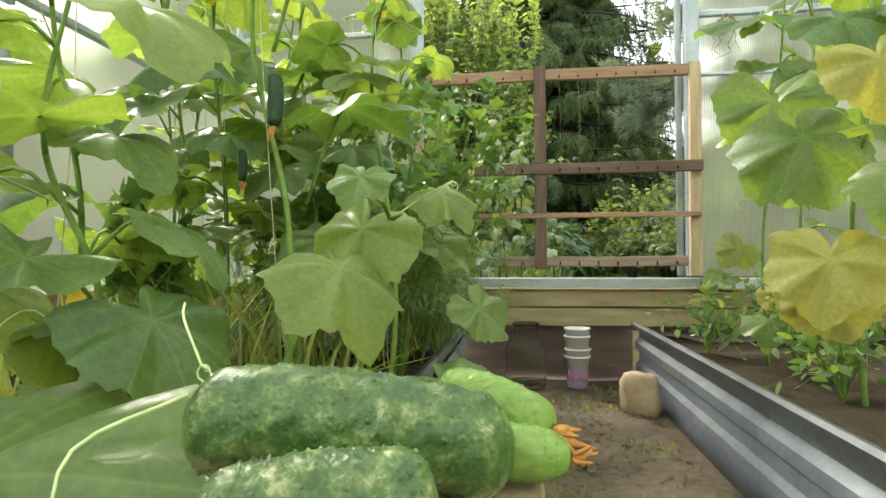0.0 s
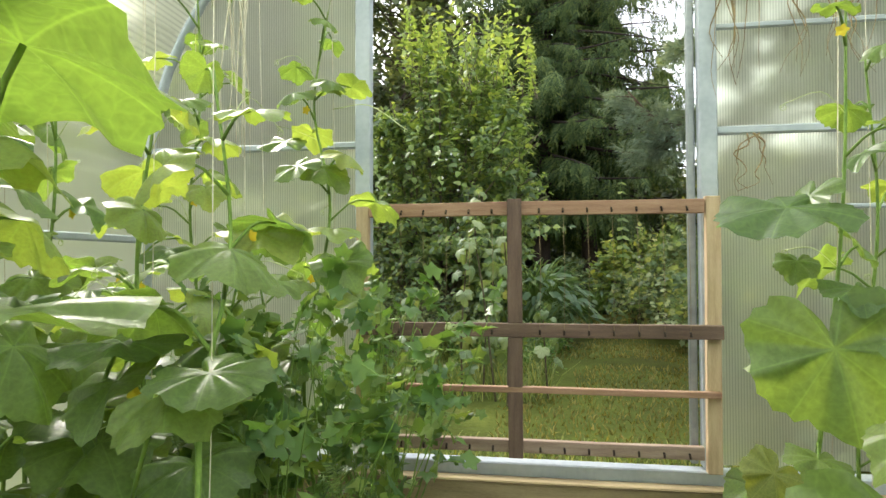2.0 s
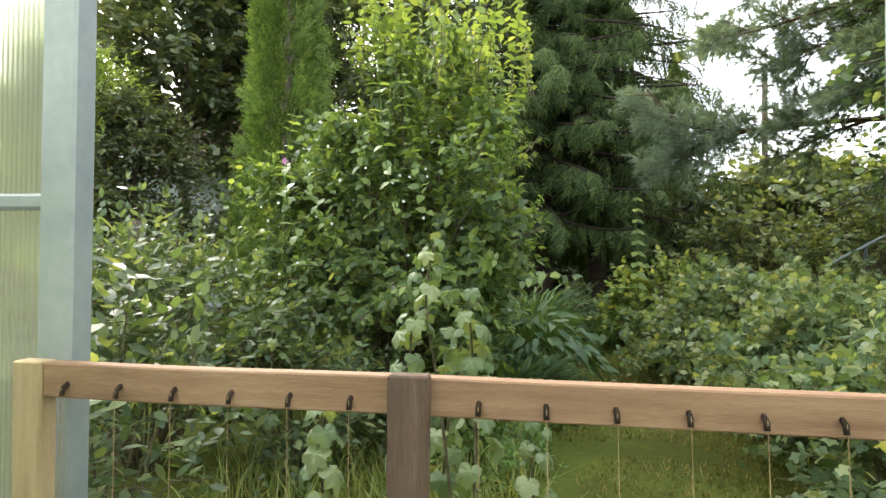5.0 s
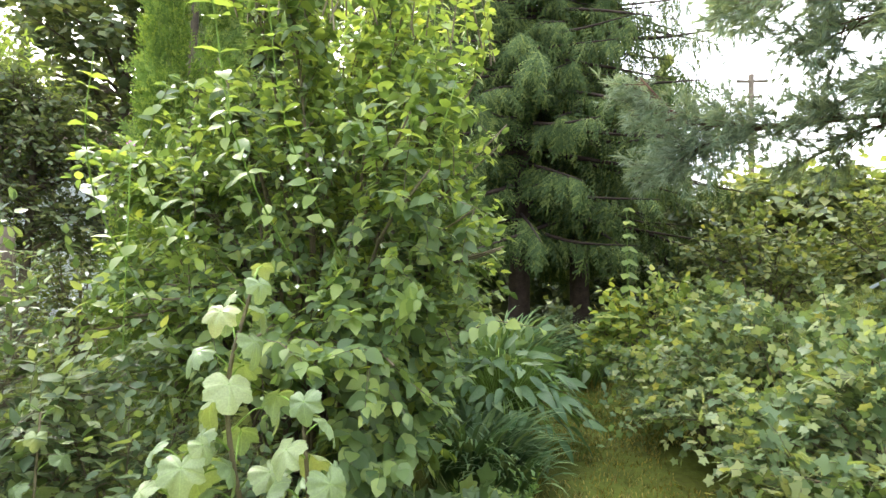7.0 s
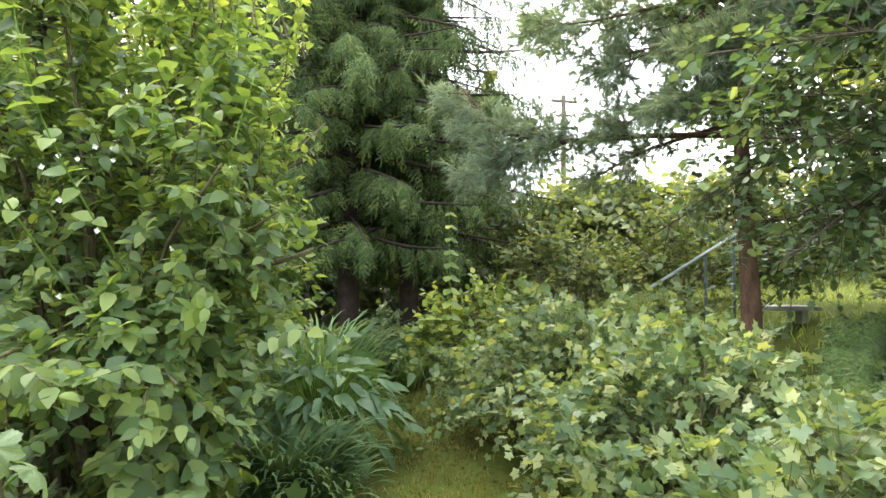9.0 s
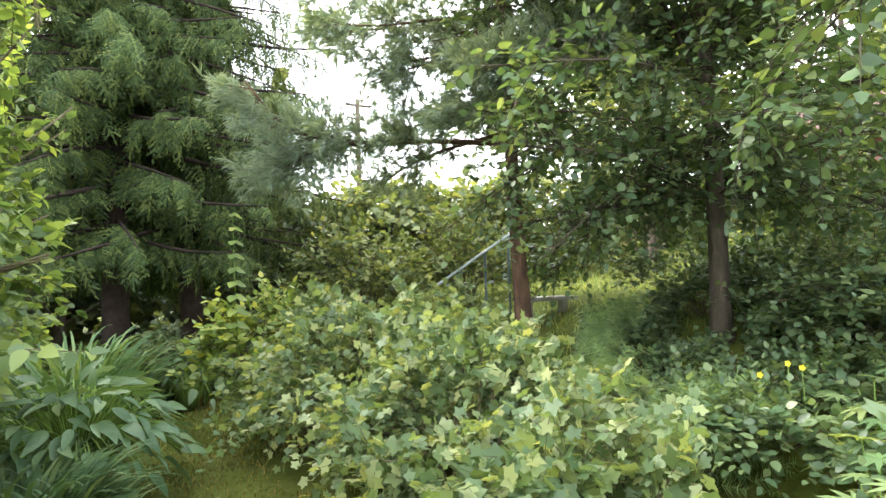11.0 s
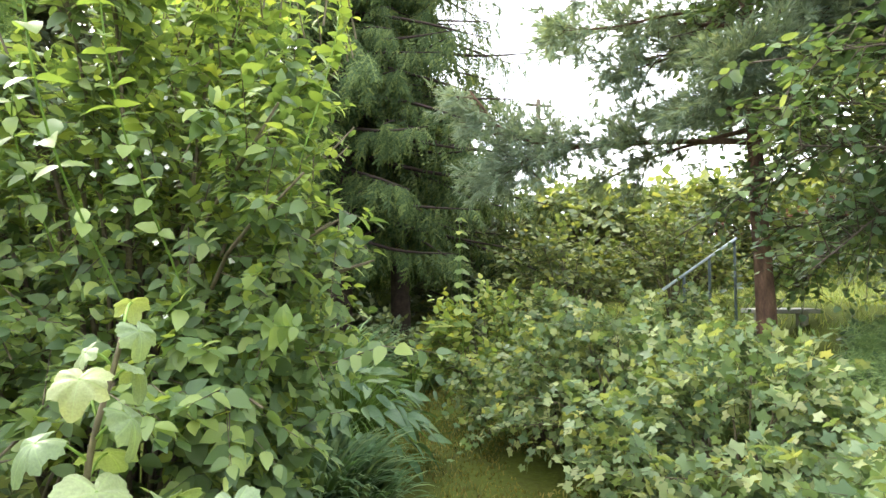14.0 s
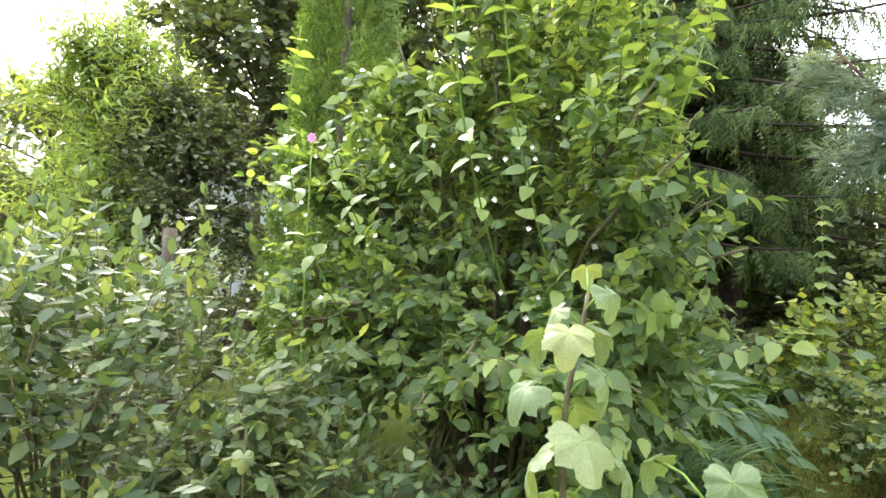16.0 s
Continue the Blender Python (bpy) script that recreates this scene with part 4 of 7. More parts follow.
def edging(name, label, x, face, y0, y1):
    """Roll-formed zinc bed edge: a top lip and two swaged grooves."""
    prof = [(0.0, 0.0), (0.0, 0.05), (0.012, 0.062), (0.012, 0.088), (0.0, 0.1), (0.0, 0.128), (0.016, 0.143), (0.016, 0.168), (0.0, 0.183), (0.0, 0.222), (0.006, 0.236), (0.02, 0.24), (0.028, 0.234), (0.028, 0.222)]
    t = thing(name, label, "bed edging", (x, (y0 + y1) / 2, 0))
    ends = np.linspace(y0, y1, 4)
    for a, b in zip(ends, ends[1:]):
        bm = bmesh.new()
        n = 8
        rows = [[bm.verts.new((x + face * px + 0.003 * noise.noise(Vector((0, a + (b - a) * i / n, pz * 4))), a + 0.001 + (b - a - 0.002) * i / n, pz)) for px, pz in prof] for i in range(n + 1)]
        for r, q in zip(rows, rows[1:]):
            for j in range(len(prof) - 1):
                bm.faces.new((r[j], r[j + 1], q[j + 1], q[j]))
        bmesh.ops.solidify(bm, geom=bm.faces[:], thickness=0.0015)
        bmesh.ops.recalc_face_normals(bm, faces=bm.faces[:])
        part("panel", bm, GALV, t)
        if b < y1 - 0.01:
            part("joint_strip", box((x - 0.004, b - 0.012, 0.004), (x + 0.006, b + 0.012, 0.2), 0.002), GALV, t)
    return t


edging("bed_edging", "grooved galvanised steel edging of the raised bed", 0.475, -1, -3.5, 1.80)
edging("bed_edging", "grooved galvanised steel edging partly hidden by herbs", -0.165, 1, -3.5, 1.80)


# ---- trellis gate ----
gate = thing("trellis_gate", "low trellis gate of sawn laths with nails and strings", "trellis", (MID, GY - 0.05, 0.43))
LATH_Y = GY - 0.06
laths = (
    ("top_rail", (-0.335, LATH_Y - 0.011, 1.163), (0.68, LATH_Y + 0.011, 1.205), PINE_RED),
    ("middle_rail", (-0.36, LATH_Y - 0.036, 0.794), (0.722, LATH_Y - 0.014, 0.835), WOOD_GREY),
    ("thin_rail", (-0.355, LATH_Y - 0.034, 0.626), (0.715, LATH_Y - 0.014, 0.644), PINE_RED),
    ("bottom_rail", (-0.335, LATH_Y - 0.011, 0.44), (0.672, LATH_Y + 0.011, 0.478), WOOD_PALE),
    ("side_post", (0.681, LATH_Y - 0.0125, 0.402), (0.722, LATH_Y + 0.0125, 1.212), PINE_NEW),
    ("side_post", (-0.377, LATH_Y - 0.0125, 0.402), (-0.336, LATH_Y + 0.0125, 1.207), PINE_NEW),
    ("centre_post", (0.105, LATH_Y - 0.012 - 0.022, 0.43), (0.149, LATH_Y - 0.012, 0.793), WOOD_UP),
    ("centre_post", (0.105, LATH_Y - 0.034, 0.836), (0.149, LATH_Y - 0.012, 1.212), WOOD_UP),
)
for nm, lo, hi, mt in laths:
    part(nm, board(lo, hi, 0.002, 12, 0.003), mt, gate)
for z, off in ((1.182, -0.011), (0.815, -0.036), (0.459, -0.011)):
    for i in range(14):
        x = -0.30 + i * 0.0715
        if abs(x - 0.127) < 0.026:
            continue
        g = Geo()
        tube(g, [(x, LATH_Y + off + 0.002, z), (x, LATH_Y + off - 0.006, z - 0.004), (x, LATH_Y + off - 0.008, z - 0.013)], 0.0032, 6)
        part("nail", g, NAIL, gate)
for i in range(14):
    x = -0.30 + i * 0.0715
    if abs(x - 0.127) < 0.026:
        continue
    g = Geo()
    tube(g, [(x, LATH_Y - 0.02, 1.18), (x + 0.004, LATH_Y - 0.026, 1.0), (x, LATH_Y - 0.04, 0.8)], 0.0005, 4)
    part("string", g, DRY, gate)


# ---- things on the path ----
def lathe(prof, at, sides=24):
    g = Geo()
    a = np.linspace(0, 2 * np.pi, sides, endpoint=False)
    v = np.concatenate([np.stack([np.cos(a) * r, np.sin(a) * r, np.full(sides, z)], 1) for r, z in prof]) + np.array(at)
    f = []
    for i in range(len(prof) - 1):
        for j in range(sides):
            p, q = i * sides + j, i * sides + (j + 1) % sides
            f += [(p, q, q + sides), (p, q + sides, p + sides)]
    return g.add(v, f)


cups = thing("stack_of_cups", "stack of white plastic cups with pink print", "cups", (0.246, 1.72, 0.01))
for i in range(4):
    z = 0.012 + i * 0.026 + (0.02 if i > 1 else 0)
    prof = [(0.0, z), (0.032, z), (0.043, z + 0.105), (0.047, z + 0.106), (0.047, z + 0.113), (0.042, z + 0.113), (0.036, z + 0.07), (0.0, z + 0.065)]
    cup = part("cup", lathe(prof, (0.246 + 0.002 * (i % 2), 1.72, 0)), CUP, cups)
    if i == 0:
        part("print_band", lathe([(0.0345, 0.022), (0.0358, 0.036)], (0.246, 1.72, 0)), VIOLET, cup, "violet printed band")
        for k in range(9):
            a = -1.57 + (k - 4) * 0.22
            part("print_bar", box((0.246 + 0.0392 * math.cos(a) - 0.003, 1.72 + 0.0392 * math.sin(a) - 0.0015, 0.045 + 0.006 * (k % 3)), (0.246 + 0.0392 * math.cos(a) + 0.003, 1.72 + 0.0392 * math.sin(a) + 0.0015, 0.075 - 0.006 * (k % 2)), 0), PINK, cup, "pink unreadable print")

jar = thing("glass_jar", "empty clear glass jar with a wide neck", "jar", (0.065, 1.70, 0.01))
part("body", lathe([(0.0, 0.012), (0.066, 0.012), (0.072, 0.03), (0.072, 0.14), (0.06, 0.175), (0.042, 0.195), (0.041, 0.222), (0.049, 0.236), (0.046, 0.237), (0.038, 0.222), (0.039, 0.196), (0.057, 0.173), (0.069, 0.14), (0.069, 0.032), (0.062, 0.016), (0.0, 0.016)], (0.065, 1.70, 0), 28), GLASS, jar)
part("rim", lathe([(0.044, 0.23), (0.05, 0.236), (0.044, 0.242), (0.04, 0.236), (0.044, 0.23)], (0.065, 1.70, 0), 28), GLASS, jar)

bm = bmesh.new()
bmesh.ops.create_icosphere(bm, subdivisions=3, radius=1)
for v in bm.verts:
    q = max(abs(v.co.x), abs(v.co.y), abs(v.co.z))
    c = v.co.lerp(v.co / q, 0.72)
    c += c.normalized() * (0.26 * noise.noise(c * 1.1) + 0.05 * noise.noise(c * 5))
    v.co = Vector((0.405 + c.x * 0.055, 1.43 + c.y * 0.05, 0.058 + c.z * 0.065))
for f in bm.faces:
    f.smooth = True
thing_mesh("stone", bm, STONE, "sandy block-shaped stone lying on the soil path", "stone")


# ---- cucumbers and their stool ----
stool = thing("low_stool", "low wooden stool under the picked cucumbers", "stool", (-0.08, 0.04, 0.0))
for i in range(4):
    part("seat_slat", board((-0.35 + i * 0.105, -0.16, 0.275), (-0.25 + i * 0.105, 0.17, 0.295), 0.003, 4), PINE_NEW, stool)
for x in (-0.13, 0.045):
    for y in (-0.08, 0.15):
        part("leg", box((x - 0.016, y - 0.016, -0.01), (x + 0.016, y + 0.016, 0.274), 0.003), PINE_NEW, stool)


def fruit(name, label, a, b, r, skin, seed=0, bow=0.02, warts=True, tip=None, hang=False, collide=0):
    """A cucumber from a to b: blunt ends, ridges and warts; spent flower at the end b."""
    a, b = np.array(a, float), np.array(b, float)
    t = thing(name, label, "cucumber", tuple((a + b) / 2))
    n, sides = 60, 52
    s = np.linspace(0, 1, n)
    mid = a + (b - a) * s[:, None] + np.outer(np.sin(np.pi * s) * bow, UP if not hang else np.array((1, 0, 0)))
    d = unit(b - a)
    u = unit(np.cross(d, UP if abs(d[2]) < 0.8 else np.array((1.0, 0, 0))))
    w = np.cross(u, d)
    ends = np.minimum(1, np.minimum(s, 1 - s) / 0.13)
    prof = r * np.sqrt(np.maximum(0.0, 1 - (1 - ends) ** 2)) * (0.93 + 0.07 * np.sin(np.pi * s))
    rngw = np.random.default_rng(seed)
    ang = np.linspace(0, 2 * np.pi, sides, endpoint=False)
    P = mid[:, None] + prof[:, None, None] * (np.cos(ang)[None, :, None] * u + np.sin(ang)[None, :, None] * w)
    N = unit(np.cos(ang)[None, :, None] * u + np.sin(ang)[None, :, None] * w + 0 * P)
    h = np.zeros((n, sides))
    for i in range(n):
        for j in range(sides):
            h[i, j] = 0.045 * noise.fractal(Vector(P[i, j] * 130 / (r / 0.03)), 0.7, 2.0, 3) * min(1, prof[i] / r)
    P = P + N * (h * r * 1.6)[..., None]
    g = Geo()
    f = []
    for i in range(n - 1):
        for j in range(sides):
            p, q = i * sides + j, i * sides + (j + 1) % sides
            f += [(p, q, q + sides), (p, q + sides, p + sides)]
    g.add(P.reshape(-1, 3), f)
    body = part("body", g, skin, t)
    if warts:
        g = Geo()
        for k in range(520):
            i, j = int(rngw.integers(3, n - 3)), int(rngw.integers(0, sides))
            c, nn, q = P[i, j], N[i, j], r * rngw.uniform(0.03, 0.065)
            x = unit(np.cross(nn, d))
            y = np.cross(nn, x)
            aa = np.linspace(0, 2 * np.pi, 6, endpoint=False)
            v = np.concatenate([c - nn * q * 0.3 + (np.cos(aa)[:, None] * x + np.sin(aa)[:, None] * y) * q * 1.3, [c + nn * q * 0.9]])
            g.add(v, [(m, (m + 1) % 6, 6) for m in range(6)])
        part("wart_skin", g, skin, t, kind="stuff")
    if tip:
        g = Geo()
        for k in range(6):
            e = b + d * rngw.uniform(0.012, 0.022) * tip + rngw.normal(size=3) * 0.006 * tip
            tube(g, [b - d * 0.003, (b + e) / 2 + rngw.normal(size=3) * 0.002, e], [0.0035 * tip, 0.003 * tip, 0.001], 5)
        part("spent_flower", g, SPENT, t, "withered orange-brown flower")
    return t


fruit("cucumber", "large dark green warty cucumber lying on a leaf", (-0.168, -0.027, 0.356), (0.043, 0.02, 0.327), 0.036, SKIN, 1, 0.008)
fruit("cucumber", "green warty cucumber lying in front of another", (-0.105, -0.125, 0.328), (0.004, -0.075, 0.33), 0.03, SKIN, 2, 0.004)
fruit("cucumber", "pale green young cucumber with a withered flower", (-0.02, 0.115, 0.35), (0.072, 0.07, 0.328), 0.02, SKIN_PALE, 3, 0.006, tip=1.2)
fruit("cucumber", "pale green cucumber under the larger one", (-0.15, 0.06, 0.318), (0.085, 0.045, 0.318), 0.021, SKIN_PALE, 4, 0.002, tip=0.6)


# ---- cucumber plants ----
LEAVES = []
for s in range(6):
    LEAVES.append(Geo().add(*outline_leaf(cucumber_outline, 50, 4, cup=(0.34, 0.5, 0.2, 0.42, 0.3, 0.6)[s], fold=(0.14, 0.26, 0.08, -0.1, 0.34, 0.16)[s], wave=0.1, seed=s)).mesh("leaf"))
OLD = [m.copy() for m in LEAVES[:3]]
for m in LEAVES:
    m.materials.append(L_CUKE)
for m in OLD:
    m.materials.append(L_CUKE_OLD)


def place_leaf(parent, at, size, aim, nrm, kind=0, old=False, name="leaf"):
    """A leaf whose stalk joint is at the place, its tip towards aim, its upper side towards nrm."""
    me = (OLD if old else LEAVES)[kind % (3 if old else 6)]
    r = axes(np.array([aim], float), np.array([nrm], float))[0]
    ob = part(name, me, None, parent)
    ob.matrix_basis = Matrix.Translation(at) @ Matrix(r.tolist()).to_4x4() @ Matrix.Scale(size, 4)
    return ob


def tendril(parent, a, b, turns=3, r=0.012, seed=0, thick=0.0013):
    """A reaching tendril that ends in a coil."""
    rngt = np.random.default_rng(seed)
    a, b = np.array(a, float), np.array(b, float)
    pts = list(curve_points([a, (a + b) / 2 + UP * 0.03 + rngt.normal(size=3) * 0.012, b], 9))
    for i in range(turns * 8):
        q = i / 8 * 2 * np.pi
        pts.append(b + np.array((math.sin(q) * r * (1 - i / (turns * 9)), 0.002 * i / 4, (math.cos(q) - 1) * r * (1 - i / (turns * 9)))))
    g = Geo()
    tube(g, pts, np.linspace(thick, thick * 0.6, len(pts)), 5)
    return part("tendril", g, TENDRIL, parent)


def flower(parent, at, size, face):
    r = axes(np.array([UP + 0.01]), np.array([face], float))[0]
    g = Geo()
    for k in range(5):
        a = 2 * np.pi * k / 5
        d = r @ np.array((math.cos(a), math.sin(a), 0.35))
        nn = r @ np.array((-math.cos(a) * 0.35, -math.sin(a) * 0.35, 1))
        scatter(g, T_ROUND, [np.array(at)], axes(np.array([d]), np.array([nn])), np.array([size]))
    return part("flower", g, YELLOW, parent, "open yellow flower")


def cucumber_plant(label, ctrl, leaves, seed, size=(0.085, 0.13), skip=0.0, aim=(0.2, -0.5), thick=0.0055, string=True, first=0.25):
    """A climbing vine on a string: stem through the control points, a stalked leaf at each joint."""
    rngc = np.random.default_rng(seed)
    t = thing("cucumber_plant", label, "plant", tuple(ctrl[0]), "cucumber plants in the beds")
    pts = curve_points(ctrl, 40)
    g = Geo()
    tube(g, pts, np.linspace(thick, thick * 0.45, 40), 8)
    part("stem", g, STEM_GREEN, t)
    if string:
        g = Geo()
        top = np.array((ctrl[-1][0], ctrl[-1][1], arch(ctrl[-1][0]) - 0.03))
        tube(g, [np.array(ctrl[0]), pts[20] + (0.012, 0.006, 0), top], 0.001, 4)
        part("string", g, TWINE, t)
    leaves = int(leaves * 1.3)
    for i in range(leaves):
        f = first + (1 - first) * (i + 0.5) / leaves
        p = pts[min(39, int(f * 39.9))]
        a = i * 2.4 + seed + rngc.uniform(-0.4, 0.4)
        s = rngc.uniform(*size) * (1.0 - 0.45 * max(0, f - 0.6) / 0.4)
        out = np.array((math.cos(a), math.sin(a), 0)) + np.array((aim[0], aim[1], 0)) * 0.5
        out = unit(out)
        stalk = rngc.uniform(0.07, 0.15) * (1.1 - 0.4 * f)
        j = p + out * stalk + UP * stalk * rngc.uniform(0.3, 0.7)
        g = Geo()
        tube(g, curve_points([p, p + out * stalk * 0.5 + UP * stalk * 0.45, j], 6), np.linspace(0.0032, 0.0022, 6), 6)
        part("leaf_stalk", g, STEM_GREEN, t)
        place_leaf(t, j, s, out * 0.8 - UP * rngc.uniform(0.0, 0.6) + rngc.normal(size=3) * 0.15, UP + out * 0.25 + rngc.normal(size=3) * 0.25, int(rngc.integers(0, 6)))
        if i % 3 == 1:
            tendril(t, p, p + np.array((math.cos(a + 1.3), math.sin(a + 1.3), 0.35)) * 0.11, 2, 0.008, seed * 10 + i, 0.001)
        if i % 6 == 2:
            flower(t, p + out * 0.04 + UP * 0.02, 0.014, out + UP * 0.3)
    return t


V1 = cucumber_plant("climbing cucumber vine with large sunlit leaves", [(-0.33, 0.52, 0.18), (-0.335, 0.535, 0.53), (-0.395, 0.53, 0.82), (-0.37, 0.50, 1.1), (-0.40, 0.52, 1.5)], 5, 1, first=0.72, size=(0.07, 0.1))
for joint, size, aim, nrm, k in (
    ((-0.275, 0.49, 0.977), 0.15, (0.5, 0.6, 0.1), (0.0, 0.02, 1), 2),
    ((-0.33, 0.6, 1.24), 0.17, (0.8, 0.3, -0.05), (0.0, 0.3, 0.95), 0),
    ((-0.262, 0.606, 0.734), 0.15, (0.4, 0.75, 0.12), (0, 0.03, 1), 0),
    ((-0.13, 0.84, 0.5), 0.1, (0.8, 0.2, -0.45), (0.2, -0.5, 0.85), 4),
    ((-0.42, 1.12, 0.87), 0.1, (0.8, 0.2, 0.0), (0, -0.35, 1), 1),
    ((-0.3, 0.8, 0.86), 0.105, (0.8, 0.2, 0.1), (0, -0.15, 1), 3),
    ((-0.45, 0.9, 0.9), 0.12, (0.3, -0.6, 0.0), (0, -0.2, 1), 2),
):
    place_leaf(V1, joint, size, aim, nrm, k)
    part("leaf_stalk", tube(Geo(), curve_points([(joint[0] - 0.08, joint[1] + 0.03, joint[2] - 0.17), (joint[0] - 0.03, joint[1], joint[2] - 0.06), joint], 7), 0.0034, 6), STEM_GREEN, V1)
place_leaf(V1, (-0.62, 1.0, 0.88), 0.13, (0.5, -0.5, -0.1), (0, -0.25, 1), 0)
place_leaf(V1, (-0.76, 1.05, 0.82), 0.13, (0.3, -0.6, -0.1), (0, -0.25, 1), 3)
place_leaf(V1, (-0.5, 0.92, 0.74), 0.12, (0.5, -0.4, -0.2), (0, -0.3, 1), 4)
place_leaf(V1, (-0.32, 0.14, 0.71), 0.11, (0.5, -0.2, -0.25), (0.2, -0.1, 1), 1)
place_leaf(V1, (-0.50, 0.50, 0.80), 0.11, (-0.2, -0.5, -0.2), (0.0, -0.3, 1), 3)
place_leaf(V1, (-0.52, 0.44, 0.70), 0.10, (-0.4, -0.5, -0.4), (-0.1, -0.5, 1), 4)
place_leaf(V1, (-0.30, 0.62, 0.50), 0.11, (0.1, -0.5, -0.6), (0.1, -0.7, 0.6), 5)
fruit("hanging_cucumber", "small dark cucumber hanging from the vine", (-0.345, 0.50, 0.765), (-0.342, 0.495, 0.675), 0.0125, SKIN_DARK, 5, 0.003, warts=False, tip=1.0, hang=True)
fruit("hanging_cucumber", "thin young cucumber hanging from the vine", (-0.44, 0.58, 0.66), (-0.437, 0.575, 0.60), 0.008, SKIN_DARK, 6, 0.002, warts=False, tip=0.8, hang=True)

V2 = cucumber_plant("low cucumber shoot with broad leaves over the bed edge", [(-0.30, 0.30, 0.18), (-0.22, 0.36, 0.42), (-0.14, 0.36, 0.5), (-0.10, 0.34, 0.52)], 2, 2, string=False, size=(0.05, 0.07))
place_leaf(V2, (-0.16, 0.27, 0.45), 0.1, (0.5, -0.3, -0.45), (0.35, -0.4, 0.85), 5)
place_leaf(V2, (-0.15, 0.33, 0.50), 0.085, (-0.2, -0.3, -0.5), (0.0, -0.8, 0.5), 3)
place_leaf(V2, (-0.32, 0.16, 0.40), 0.1, (0.6, -0.2, -0.5), (0.3, -0.25, 0.9), 1)
place_leaf(V2, (-0.05, 0.40, 0.29), 0.09, (0.5, -0.3, -0.3), (0.1, -0.4, 0.9), 0)
place_leaf(V2, (-0.02, 0.58, 0.38), 0.07, (0.5, -0.1, -0.5), (0.2, -0.5, 0.9), 2)
place_leaf(V2, (-0.33, -0.04, 0.315), 0.2, (0.4, -0.2, -0.05), (0.0, -0.25, 1), 2)
tendril(V2, (-0.17, -0.02, 0.37), (-0.21, -0.09, 0.30), 0, 0.01, 8, 0.0016)
tendril(V2, (-0.26, 0.12, 0.42), (-0.19, 0.03, 0.38), 2, 0.008, 9)

V3 = cucumber_plant("cucumber vine with bright yellow-green leaves", [(-0.20, 0.70, 0.18), (-0.19, 0.70, 0.45), (-0.26, 0.80, 0.8), (-0.30, 0.95, 1.05), (-0.36, 1.0, 1.35)], 5, 3, first=0.55, size=(0.075, 0.105))
place_leaf(V3, (-0.24, 0.79, 0.88), 0.09, (0.5, -0.3, -0.1), (0, -0.2, 1), 2)
place_leaf(V3, (-0.10, 0.70, 0.59), 0.085, (0.55, -0.25, -0.3), (0.1, -0.45, 0.9), 5)
place_leaf(V3, (-0.46, 0.80, 0.66), 0.11, (-0.3, -0.5, -0.3), (0, -0.4, 1), 0)
place_leaf(V3, (-0.28, 1.02, 1.07), 0.09, (0.5, -0.3, -0.2), (0, -0.3, 1), 4)
place_leaf(V3, (-0.33, 0.9, 0.72), 0.10, (0.4, -0.4, -0.2), (0, -0.3, 1), 1)
V4 = cucumber_plant("tall cucumber vine climbing beside the doorway", [(-0.38, 1.62, 0.18), (-0.42, 1.55, 0.7), (-0.36, 1.58, 1.15), (-0.42, 1.62, 1.45), (-0.38, 1.62, 1.72)], 11, 4, first=0.25, size=(0.065, 0.1))
place_leaf(V4, (-0.40, 1.62, 1.50), 0.085, (-0.8, -0.3, -0.1), (-0.1, -0.35, 1), 0)
place_leaf(V4, (-0.37, 1.6, 1.52), 0.06, (0.8, -0.2, -0.3), (0.3, -0.3, 1), 3)
place_leaf(V4, (-0.37, 1.56, 1.27), 0.09, (0.8, -0.2, -0.35), (0.2, -0.4, 0.9), 1)
place_leaf(V4, (-0.52, 1.66, 1.37), 0.085, (-0.7, -0.4, -0.2), (-0.1, -0.5, 0.9), 2)
place_leaf(V4, (-0.30, 1.50, 1.02), 0.095, (0.5, -0.5, -0.5), (0.1, -0.7, 0.7), 4)
tendril(V4, (-0.36, 1.6, 1.44), (-0.14, 1.52, 1.36), 1, 0.008, 12, 0.0016)
V5 = cucumber_plant("cucumber vine hung along a dried twine", [(-0.72, 1.55, 0.18), (-0.72, 1.58, 0.7), (-0.78, 1.6, 1.15), (-0.75, 1.6, 1.5), (-0.78, 1.62, 1.9)], 17, 5, first=0.22, size=(0.065, 0.1))
place_leaf(V5, (-0.60, 1.30, 0.90), 0.11, (0.5, -0.5, -0.3), (0, -0.4, 1), 0)
place_leaf(V5, (-0.50, 1.25, 0.78), 0.12, (0.5, -0.5, -0.3), (0.1, -0.4, 1), 3)
cucumber_plant("cucumber vine near the corner of the greenhouse", [(-0.9, 1.22, 0.18), (-0.93, 1.22, 0.7), (-0.88, 1.24, 1.2), (-0.9, 1.22, 1.9)], 13, 6, first=0.2, size=(0.07, 0.1))
cucumber_plant("leafy cucumber vine in the middle of the bed", [(-0.82, 0.95, 0.18), (-0.80, 0.98, 0.7), (-0.84, 0.94, 1.2), (-0.8, 0.95, 1.6)], 13, 7, first=0.2, size=(0.08, 0.12))
cucumber_plant("leafy cucumber vine in the middle of the bed", [(-0.58, 0.80, 0.18), (-0.60, 0.82, 0.6), (-0.62, 0.80, 1.0), (-0.58, 0.82, 1.35)], 12, 17, first=0.2, size=(0.08, 0.12))
cucumber_plant("cucumber vine behind the others along the side wall", [(-0.95, 0.45, 0.18), (-0.93, 0.5, 0.7), (-0.95, 0.45, 1.2), (-0.93, 0.45, 1.5)], 12, 8, first=0.15, size=(0.08, 0.12))
